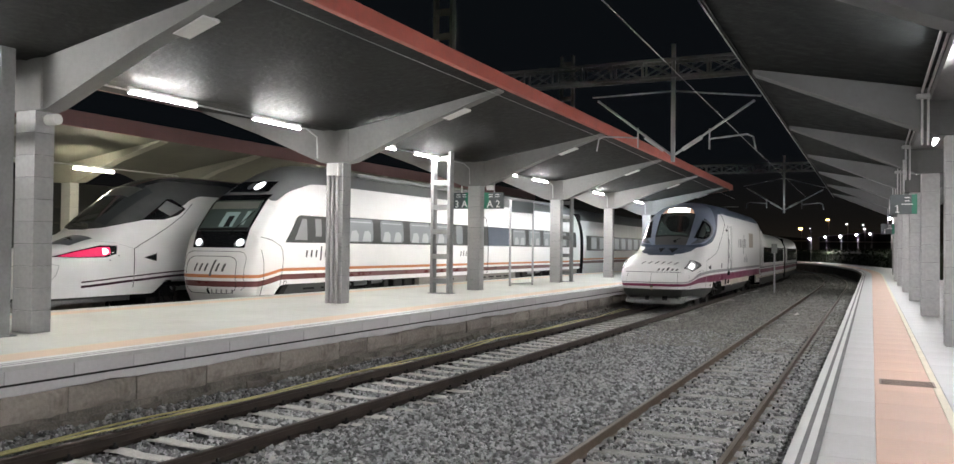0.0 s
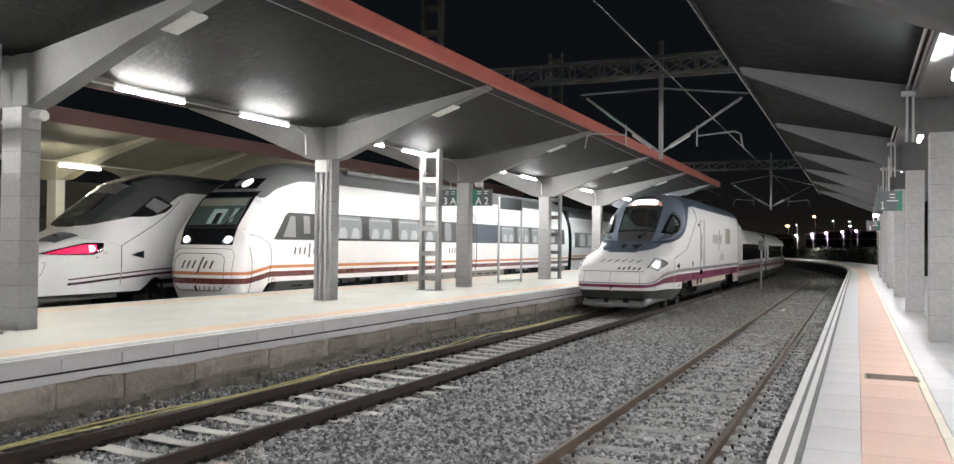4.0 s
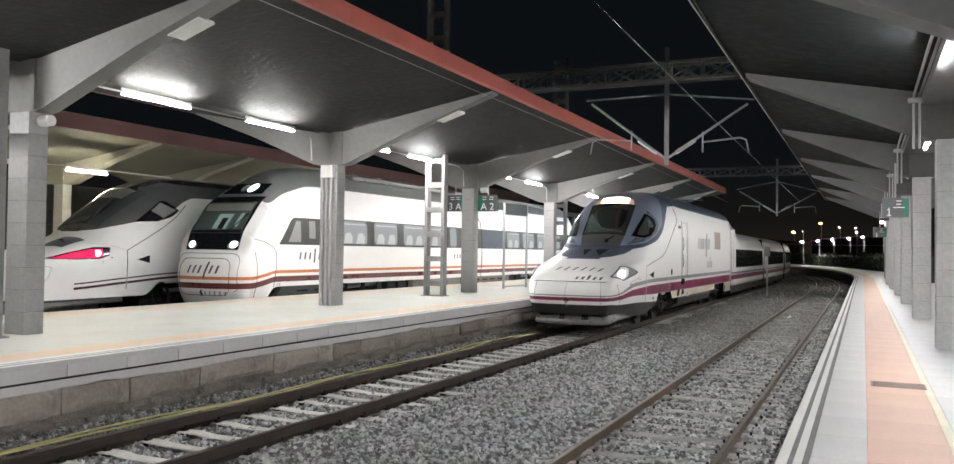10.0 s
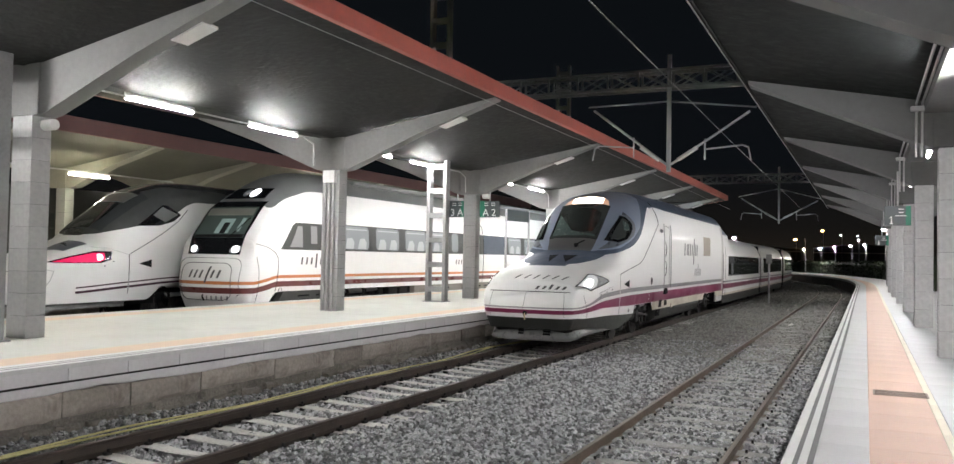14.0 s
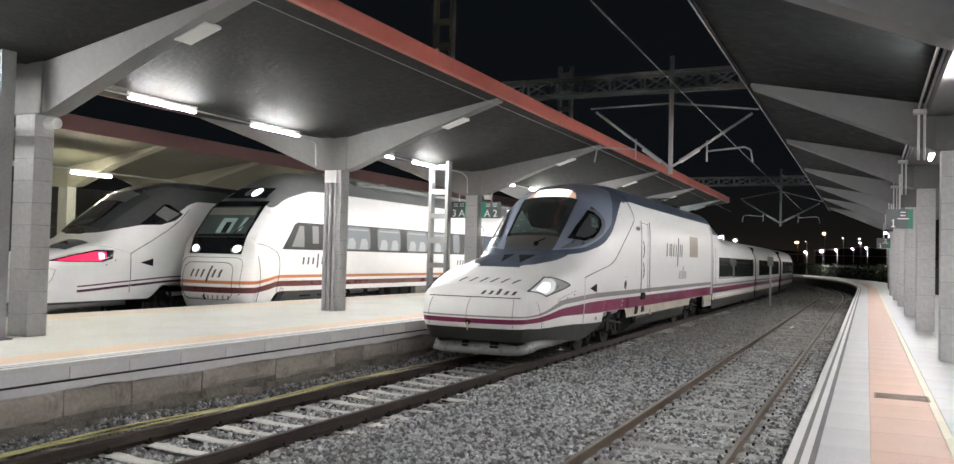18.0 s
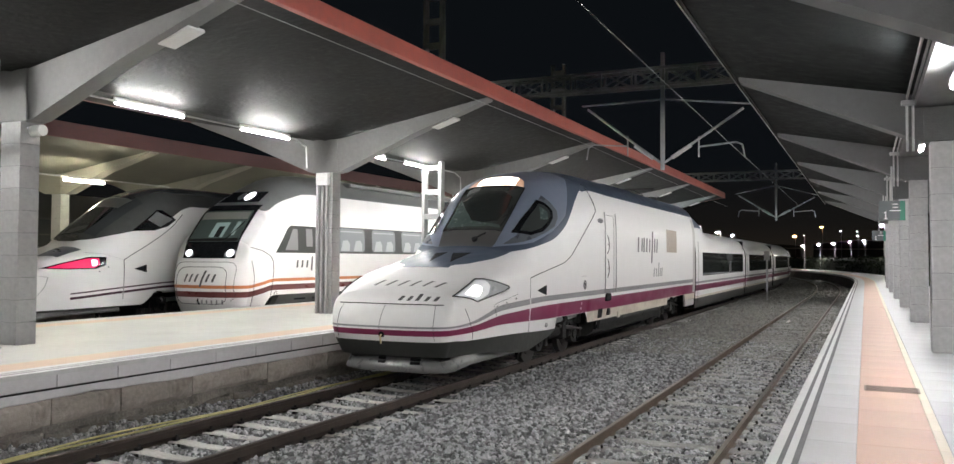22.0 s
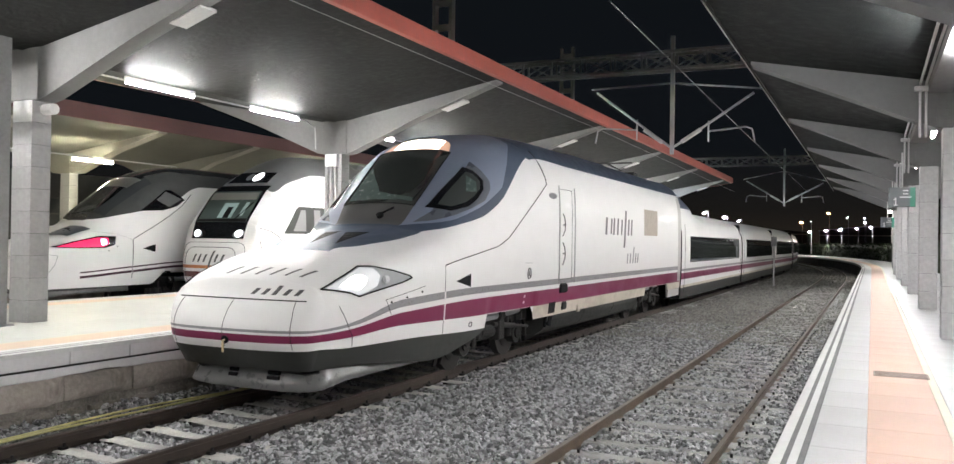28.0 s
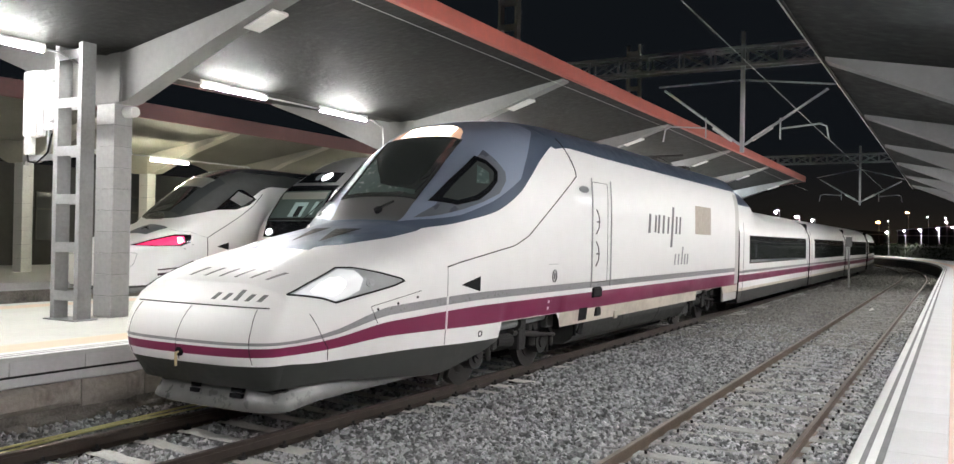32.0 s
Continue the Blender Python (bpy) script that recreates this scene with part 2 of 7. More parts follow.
# emission for seat and rack shapes, in place of interior lamps
M["glass_lit"] = glow("lit_carriage_window", (0.80, 0.83, 0.82), 0.24, (0.12, 0.12, 0.12))
M["cabin"] = glow("lit_cab_inside", (0.60, 0.86, 0.82), 0.085, (0.2, 0.26, 0.25))
M["tube"] = glow("fluorescent_tube", (1.0, 0.982, 0.965), 272)
M["tube_c"] = glow("cool_fluorescent_tube", (0.84, 0.93, 1.0), 300)
M["tube_n"] = glow("dimmer_fluorescent_tube", (1.0, 0.985, 0.985), 320)
M["tube_y"] = glow("warm_fluorescent_tube", (1.0, 0.93, 0.68), 190)
M["head"] = glow("white_headlight", (1.0, 0.97, 0.92), 7)
M["head_mid"] = glow("headlight_reflector", (0.95, 0.98, 1.0), 0.2, (0.4, 0.4, 0.4))
M["head_dim"] = glow("white_headlight_soft", (0.92, 0.96, 1.0), 2.2)
M["warm_roof"] = glow("white_cab_lamp", (1.0, 0.86, 0.72), 3.2)
# weak emission that imitates the roof lamp's warm halo
M["warm_halo"] = glow("warm_lamp_halo", (1.0, 0.55, 0.33), 0.22, (0.5, 0.4, 0.35))
M["tail"] = glow("red_tail_lamp", (1.0, 0.008, 0.14), 0.42, (0.25, 0.01, 0.03))
M["tail_hot"] = glow("red_tail_lamp_core", (1.0, 0.42, 0.5), 2.5, (0.3, 0.1, 0.1))
M["sodium"] = glow("sodium_street_lamp", (1.0, 0.50, 0.16), 18)
M["mercury"] = glow("white_street_lamp", (1.0, 0.97, 0.9), 900)
M["mercury_far"] = glow("distant_white_lamp", (1.0, 0.93, 0.85), 12)
M["green"] = mat("green_sign_band", (0.01, 0.16, 0.10), 0.4, var=0.05)
M["signgrey"] = mat("slate_sign_panel", (0.07, 0.085, 0.09), 0.4, var=0.05)
M["signwhite"] = mat("white_sign_print", (0.8, 0.8, 0.8), 0.5, var=0.03)
M["hedge"] = mat("dark_hedge", (0.024, 0.033, 0.016), 0.95, scale=3, var=0.7, bump=1.0, bscale=4)
M["facade"] = mat("night_facade", (0.06, 0.06, 0.055), 0.9, scale=1, var=0.3)
# kept very white so the unseen wall throws light back at the train
M["plaster"] = mat("bounce_wall_white", (0.78, 0.76, 0.72), 0.9, scale=2, var=0.12)
M["far_beam"] = mat("far_canopy_concrete", (0.30, 0.29, 0.25), 0.85, scale=3, var=0.15)
M["earth"] = mat("dark_ground", (0.06, 0.058, 0.055), 0.95, scale=1.5, var=0.5)


def haze():
    """Town glow: brownish at the horizon, fading into the night sky."""
    m = bpy.data.materials.new("night_haze")
    m.use_nodes = True
    n, L = m.node_tree.nodes, m.node_tree.links
    b = n["Principled BSDF"]
    b.inputs["Base Color"].default_value, b.inputs["Specular IOR Level"].default_value = (0, 0, 0, 1), 0
    tc, sep, ramp = n.new("ShaderNodeTexCoord"), n.new("ShaderNodeSeparateXYZ"), n.new("ShaderNodeValToRGB")
    L.new(tc.outputs["Object"], sep.inputs[0])
    k = n.new("ShaderNodeMath")
    k.operation, k.inputs[1].default_value = "DIVIDE", 80.0
    L.new(sep.outputs["Z"], k.inputs[0])
    L.new(k.outputs[0], ramp.inputs[0])
    e = ramp.color_ramp.elements
    e[0].position, e[0].color = 0.0, (0.0078, 0.0060, 0.0044, 1)
    e[1].position, e[1].color = 0.42, (0.0019, 0.0024, 0.0031, 1)
    mid = e.new(0.16)
    mid.color = (0.0038, 0.0035, 0.0032, 1)
    L.new(ramp.outputs[0], b.inputs["Emission Color"])
    b.inputs["Emission Strength"].default_value = 1.0
    return m


M["haze"] = haze()


# ---- mesh helpers ----
class Geo:
    """Vertices and faces of one mesh, collected piece by piece."""

    def __init__(self):
        self.v, self.f, self.m = [], [], []

    def add(self, verts, faces, mi=0):
        k = len(self.v)
        self.v += [tuple(p) for p in verts]
        self.f += [tuple(i + k for i in q) for q in faces]
        self.m += [mi] * len(faces)
        return self

    def box(self, x0, x1, y0, y1, z0, z1, bev=0.0, mi=0):
        if bev <= 0:
            vs = [(x, y, z) for z in (z0, z1) for y in (y0, y1) for x in (x0, x1)]
            return self.add(vs, [(0, 2, 3, 1), (4, 5, 7, 6), (0, 1, 5, 4), (2, 6, 7, 3), (0, 4, 6, 2), (1, 3, 7, 5)], mi)
        b = bev
        rings = [(z0, b), (z0 + b, 0), (z1 - b, 0), (z1, b)]
        vs, fs = [], []
        for z, i in rings:
            c = b if i == 0 else b * 2
            vs += [(x0 + i, y0 + c, z), (x0 + c, y0 + i, z), (x1 - c, y0 + i, z), (x1 - i, y0 + c, z), (x1 - i, y1 - c, z), (x1 - c, y1 - i, z), (x0 + c, y1 - i, z), (x0 + i, y1 - c, z)]
        for r in range(3):
            for k in range(8):
                a, c = r * 8 + k, r * 8 + (k + 1) % 8
                fs.append((a, c, c + 8, a + 8))
        fs += [tuple(range(7, -1, -1)), tuple(range(24, 32))]
        return self.add(vs, fs, mi)

    def tube(self, pts, r, n=8, r1=None, mi=0):
        """A round bar through the points."""
        pts = [Vector(p) for p in pts]
        vs, fs = [], []
        for i, p in enumerate(pts):
            d = (pts[min(i + 1, len(pts) - 1)] - pts[max(i - 1, 0)]).normalized()
            a = d.orthogonal().normalized() if i == 0 else (a - d * a.dot(d)).normalized()
            c = d.cross(a)
            rr = r if r1 is None else r + (r1 - r) * i / (len(pts) - 1)
            for k in range(n):
                t = 2 * math.pi * k / n
                vs.append(p + (a * math.cos(t) + c * math.sin(t)) * rr)
        for i in range(len(pts) - 1):
            for k in range(n):
                j = (k + 1) % n
                fs.append((i * n + k, i * n + j, (i + 1) * n + j, (i + 1) * n + k))
        e = (len(pts) - 1) * n
        fs += [tuple(range(n - 1, -1, -1)), tuple(range(e, e + n))]
        return self.add(vs, fs, mi)

    def bar(self, p, q, w, h=None, mi=0):
        """A square bar from p to q."""
        p, q = Vector(p), Vector(q)
        h = h or w
        d = (q - p).normalized()
        up = Vector((0, 0, 1)) if abs(d.z) < 0.95 else Vector((1, 0, 0))
        a = d.cross(up).normalized()
        c = a.cross(d)
        vs = [e + a * sx * w / 2 + c * sz * h / 2 for e in (p, q) for sx, sz in ((-1, -1), (1, -1), (1, 1), (-1, 1))]
        return self.add(vs, [(3, 2, 1, 0), (4, 5, 6, 7), (0, 1, 5, 4), (1, 2, 6, 5), (2, 3, 7, 6), (3, 0, 4, 7)], mi)

    def prism(self, poly, axis, a0, a1, mi=0):
        """A flat polygon pushed along an axis ('x', 'y' or 'z') from a0 to a1."""
        def at(p, a):
            return {"x": (a, p[0], p[1]), "y": (p[0], a, p[1]), "z": (p[0], p[1], a)}[axis]
        n = len(poly)
        vs = [at(p, a0) for p in poly] + [at(p, a1) for p in poly]
        fs = [tuple(range(n)), tuple(range(2 * n - 1, n - 1, -1))] + [(i, i + n, (i + 1) % n + n, (i + 1) % n) for i in range(n)]
        return self.add(vs, fs, mi)

    def sweep(self, prof, path, ys, mi=0, closed=True):
        """A profile of (u, z) points carried along x = path(u, y)."""
        n = len(prof)
        vs = [(path(u, y), y, z) for y in ys for u, z in prof]
        fs = []
        for i in range(len(ys) - 1):
            for k in range(n if closed else n - 1):
                j = (k + 1) % n
                fs.append((i * n + k, i * n + j, (i + 1) * n + j, (i + 1) * n + k))
        if closed:
            fs += [tuple(range(n - 1, -1, -1)), tuple((len(ys) - 1) * n + k for k in range(n))]
        return self.add(vs, fs, mi)

    def disc(self, c, axis, r, w, n=20, mi=0):
        c, d = Vector(c), Vector(axis).normalized()
        return self.tube([c - d * w / 2, c + d * w / 2], r, n, mi=mi)


def lay(name, g, materials, parent=None, label="", smooth=False, fix=True):
    """Links a Geo as one mesh object."""
    me = bpy.data.meshes.new(name)
    me.from_pydata(g.v, [], g.f)
    for m in materials if isinstance(materials, (list, tuple)) else [materials]:
        me.materials.append(m)
    me.polygons.foreach_set("material_index", g.m)
    if fix:
        bm = bmesh.new()
        bm.from_mesh(me)
        bmesh.ops.recalc_face_normals(bm, faces=bm.faces)
        bm.to_mesh(me)
        bm.free()
    if smooth:
        me.polygons.foreach_set("use_smooth", [True] * len(me.polygons))
        me.set_sharp_from_angle(angle=radians(38))
    me.update()
    ob = new(name, me)
    if parent:
        ob.parent = parent
    if label:
        ob["label"] = label
    return ob


def thing(name, label, category, group="", kind="", at=(0, 0, 0)):
    ob = new(name)
    ob.location = at
    ob.empty_display_size = 0.2
    return tagged(ob, label, category, group, kind)


def again(ob, name, parent, m):
    """One more piece that shares ob's mesh, at the local pose m."""
    c = bpy.data.objects.new(name, ob.data)
    scene.collection.objects.link(c)
    c.parent = parent
    c.matrix_basis = m
    return c


def letters(text, size, depth, material, parent, m, name="lettering"):
    """Raised characters in the built-in font."""
    cu = bpy.data.curves.new(name, "FONT")
    cu.body, cu.size, cu.extrude, cu.align_x = text, size, depth, "CENTER"
    tmp = bpy.data.objects.new(name, cu)
    scene.collection.objects.link(tmp)
    bpy.context.view_layer.update()
    me = bpy.data.meshes.new_from_object(tmp.evaluated_get(bpy.context.evaluated_depsgraph_get()))
    bpy.data.objects.remove(tmp)
    me.materials.clear()
    me.materials.append(material)
    ob = new(name, me)
    ob.parent, ob.matrix_basis = parent, m
    return ob


def steps(a, b, d):
    n = max(1, round((b - a) / d))
    return [a + (b - a) * i / n for i in range(n + 1)]

# ---- ground and tracks ----
g = Geo()
g.add([(-500, -200, -1.3), (500, -200, -1.3), (500, 900, -1.3), (-500, 900, -1.3)], [(0, 1, 2, 3)])
tagged(lay("ground", g, M["earth"]), "dark earth reaching away beyond the station", "ground", kind="structure")

BED = RAIL - 0.20
rng = np.random.default_rng(7)


def shoulder(c, y):
    """Height of the loose shoulder c metres beside the train's track: low in patches, where the sleeper ends show."""
    if c > 1.34:
        return 0.045
    return max(-0.04, min(0.045, 0.005 + 0.16 * noise.noise((0, y * 0.55, 9))))


def ballast_bed():
    """Undulating bed of crushed stone between the two platforms."""
    ys = np.concatenate([np.arange(-14, 1.0, 0.6), np.arange(1.0, 26, 0.16), np.arange(26, 60, 0.8), np.arange(60, 190, 3)])
    n = 52
    vs, fs = [], []
    for y in ys:
        xl, xr = x_main(y) - 1.9, x_right(-0.35, y)
        for k in range(n):
            x = xl + (xr - xl) * k / (n - 1)
            far = max(0.0, min(1.0, (x - x_main(y) - 1.5) / 0.8)) * max(0.0, min(1.0, (x_right(-3.1, y) - x) / 0.6))
            z = BED + 0.02 + 0.075 * far + 0.03 * noise.noise((x * 1.3, y * 1.3, 0)) + 0.02 * rng.uniform(-1, 1)
            if -1.25 < x - x_main(y) < 0.93:
                z -= 0.045
            elif 0.93 <= x - x_main(y) < 1.6:
                z += shoulder(x - x_main(y), y)
            if x < x_main(y) - 1.0:
                z += 0.13 * min(1.0, (x_main(y) - 1.0 - x) / 0.5) + 0.06 * noise.noise((x * 3, y * 1.2, 5))
            if abs(x - x_right(-2.155, y)) < 1.3:
                z += 0.045
            vs.append((x, y, z))
    for i in range(len(ys) - 1):
        for k in range(n - 1):
            a = i * n + k
            fs.append((a, a + 1, a + n + 1, a + n))
    g = Geo().add(vs, fs)
    return tagged(lay("ballast_bed", g, M["ballast"], fix=False), "grey crushed-stone ballast between the platforms", "ballast", kind="structure")


def scatter_stones(count, y0, y1, size, seed, material="stone"):
    """Loose angular stones, one mesh."""
    r = np.random.default_rng(seed)
    base = np.array([(1, 0, 0), (-1, 0, 0), (0, 1, 0), (0, -1, 0), (0, 0, 1), (0, 0, -1)], float)
    tri = np.array([(0, 2, 4), (2, 1, 4), (1, 3, 4), (3, 0, 4), (2, 0, 5), (1, 2, 5), (3, 1, 5), (0, 3, 5)])
    ys = y0 + (y1 - y0) * r.random(count) ** 1.5
    pos, siz = [], []
    for y in ys:
        xl, xr = x_main(y) - 1.75, x_right(-0.6, y)
        x = xl + (xr - xl) * r.random()
        c, cr = x - x_main(y), x - x_right(-2.155, y)
        if min(abs(abs(c) - 0.753), abs(abs(cr) - 0.753)) < 0.07:
            continue
        far = max(0.0, min(1.0, (c - 1.5) / 0.8)) * max(0.0, min(1.0, (x_right(-3.1, y) - x) / 0.6))
        z = BED + 0.03 + 0.075 * far + 0.03 * noise.noise((x * 1.3, y * 1.3, 0))
        if -1.25 < c < 0.93:
            z -= 0.022
        elif 0.93 <= c < 1.6:
            z += shoulder(c, y)
        if c < -1.0:
            z += 0.13 * min(1.0, (-1.0 - c) / 0.5) + 0.06 * noise.noise((x * 3, y * 1.2, 5))
        if abs(cr) < 1.3:
            z += 0.045
        # stones lie between the sleepers of the train's track, not on them
        if -1.25 < c < 0.98 and abs(((y - 0.3) / 0.6 + 0.5) % 1 - 0.5) * 0.6 < 0.13 and r.random() < 0.9:
            continue
        # here and there the sleeper ends stick out of the shoulder
        if 0.98 <= c < 1.32 and shoulder(c, y) < 0.01 and abs(((y - 0.3) / 0.6 + 0.5) % 1 - 0.5) * 0.6 < 0.12 and r.random() < 0.85:
            continue
        # the other track's sleepers are half covered
        if abs(cr) < 1.15 and abs(((y - 0.3) / 0.6 + 0.5) % 1 - 0.5) * 0.6 < 0.085 and r.random() < 0.95:
            continue
        pos.append((x, y, z))
        siz.append(size * r.uniform(0.55, 1.35))
    pos, siz = np.array(pos), np.array(siz)
    n = len(pos)
    q = r.normal(size=(n, 4))
    q /= np.linalg.norm(q, axis=1)[:, None]
    w, a, b, c = q.T
    R = np.stack([1 - 2 * (b * b + c * c), 2 * (a * b - c * w), 2 * (a * c + b * w), 2 * (a * b + c * w), 1 - 2 * (a * a + c * c), 2 * (b * c - a * w), 2 * (a * c - b * w), 2 * (b * c + a * w), 1 - 2 * (a * a + b * b)], 1).reshape(n, 3, 3)
    sh = base[None] * r.uniform(0.6, 1.25, (n, 6, 1)) * siz[:, None, None]
    vs = np.einsum("nij,nkj->nki", R, sh) + pos[:, None, :]
    fs = tri[None] + (np.arange(n) * 6)[:, None, None]
    me = bpy.data.meshes.new("ballast_stones")
    me.from_pydata(vs.reshape(-1, 3).tolist(), [], fs.reshape(-1, 3).tolist())
    me.materials.append(M[material])
    me.update()
    return tagged(new("ballast_stones", me), "loose grey and pale crushed stones of the ballast", "ballast", kind="stuff")


ballast_bed()
scatter_stones(74000, 2.0, 24, 0.036, 3)
scatter_stones(22000, 20, 46, 0.042, 4, "stone_far")
scatter_stones(9000, 44, 95, 0.08, 5, "stone_far")
scatter_stones(6000, -14, 2, 0.05, 6)


def rail_profile(c):
    return [(c - 0.07, RAIL - 0.165), (c - 0.07, RAIL - 0.15), (c - 0.012, RAIL - 0.125), (c - 0.012, RAIL - 0.045), (c - 0.036, RAIL - 0.035), (c - 0.036, RAIL - 0.006), (c - 0.028, RAIL),
            (c + 0.028, RAIL), (c + 0.036, RAIL - 0.006), (c + 0.036, RAIL - 0.035), (c + 0.012, RAIL - 0.045), (c + 0.012, RAIL - 0.125), (c + 0.07, RAIL - 0.15), (c + 0.07, RAIL - 0.165)]


def railway(name, path, y0, y1, sleeper_mat, depth, label, rail_mat, worn, waist=0.05):
    t = thing(name, label, "railway track", kind="structure")
    ys = steps(y0, 60, 2.0) + steps(60, y1, 5.0)[1:]
    for c in (-0.753, 0.753):
        g = Geo().sweep(rail_profile(c), path, ys)
        lay("rail", g, rail_mat, t, "rusty brown steel rail")
        g = Geo().sweep([(c - 0.024, RAIL), (c + 0.024, RAIL), (c + 0.024, RAIL + 0.0025), (c - 0.024, RAIL + 0.0025)], path, ys)
        lay("running_surface", g, worn, t, "worn bright running surface")
    # one concrete sleeper: raised ends, waisted middle
    prof = [(-1.3, 0), (-1.3, 0.05), (-1.26, 0.075), (-0.45, 0.085), (-0.25, waist), (0.25, waist), (0.45, 0.085), (1.26, 0.075), (1.3, 0.05), (1.3, 0)]
    vs, fs = [], []
    for x, z in prof:
        h = (0.14 if waist > 0.07 else 0.115) if abs(x) > 0.4 or waist > 0.07 else 0.10
        vs += [(x, -h, z), (x, -h * 0.78, z + 0.012), (x, h * 0.78, z + 0.012), (x, h, z)] if z > 0.01 else [(x, -h, -0.12), (x, -h, 0), (x, h, 0), (x, h, -0.12)]
    for i in range(len(prof) - 1):
        for k in range(3):
            a = i * 4 + k
            fs.append((a, a + 1, a + 5, a + 4))
        fs.append((i * 4, i * 4 + 4, i * 4 + 7, i * 4 + 3))
    fs += [(0, 1, 2, 3), (36, 39, 38, 37)]
    first, clip = None, None
    for i in range(int((66 + 13.5) / 0.6)):
        y = -13.5 + 0.6 * i
        turn = math.atan2(path(0, y + 0.5) - path(0, y - 0.5), 1.0)
        m = Matrix.Translation((path(0, y), y, RAIL - 0.165 - depth)) @ Matrix.Rotation(-turn, 4, "Z")
        if first is None:
            first = lay("sleeper", Geo().add(vs, fs), sleeper_mat, t)
            first.matrix_basis = m
        else:
            again(first, "sleeper", t, m)
        if 2 < y < 24:
            for c in (-0.753, 0.753):
                mc = m @ Matrix.Translation((c, 0, depth))
                if clip is None:
                    k = Geo()
                    for s in (-1, 1):
                        k.box(s * 0.105 - 0.035, s * 0.105 + 0.035, -0.045, 0.045, -depth - 0.02, 0.045, 0.008)
                        k.tube([(s * 0.12, 0, 0.03), (s * 0.12, 0, 0.085)], 0.016, 6)
                    clip = lay("rail_clip", k, M["bogie"], t)
                    clip.matrix_basis = mc
                else:
                    again(clip, "rail_clip", t, mc)
    return t


railway("railway_track", lambda u, y: x_main(y) + u, -14.0, 150, M["sleeper"], 0.082, "ballasted track of dark rails on pale concrete sleepers", M["rail"], M["rail"], 0.066)
railway("railway_track", lambda u, y: x_right(u - 2.155, y), -14.0, 150, M["sleeper_old"], 0.046, "brown-railed track with sleepers half buried in ballast", M["rail_r"], M["rail_top"], 0.084)

# yellow cables lying along the platform foot
for i in range(2):
    pts = []
    for k in range(150):
        y = 1.0 + k * 0.2
        w = 0.10 * math.sin(y * 0.55 + i * 0.5) + 0.05 * math.sin(y * 1.9 + i * 2.3) + (0.0 if i == 0 else 0.06 * math.sin(y * 0.8))
        pts.append((x_main(y) - 1.03 + w * 0.6 - 0.075 * i + 0.03 * math.sin(y * 0.9 + 2 * i), y, RAIL - 0.05 + 0.012 * i + 0.02 * math.sin(y * 1.1)))
    tagged(lay("yellow_cable", Geo().tube(pts, 0.014, 6), M["yellow"], smooth=True), "yellow cable lying along the rail below the platform", "cable", "cables beside the rail")


# ---- platforms ----
def paved(parent, name, path, u0, u1, y0, y1, du, dy, z, material, gap=0.003, thick=0.05, step=2.0):
    """Rows of tiles, each an object of its own where the camera is near."""
    nu = max(1, round((u1 - u0) / du))
    w = (u1 - u0) / nu
    base, n = None, int((y1 - y0) / dy)
    for i in range(n):
        y = y0 + i * dy
        for k in range(nu):
            u = u0 + (k + 0.5) * w
            turn = math.atan2(path(u, y + dy) - path(u, y), dy)
            m = Matrix.Translation((path(u, y + dy / 2), y + dy / 2, z)) @ Matrix.Rotation(-turn, 4, "Z")
            if base is None:
                hw, hd = (w - gap) / 2, (dy - gap) / 2
                base = lay(name, Geo().box(-hw, hw, -hd, hd, -thick, 0, 0.003), material, parent)
                base.matrix_basis = m
            else:
                again(base, name, parent, m)



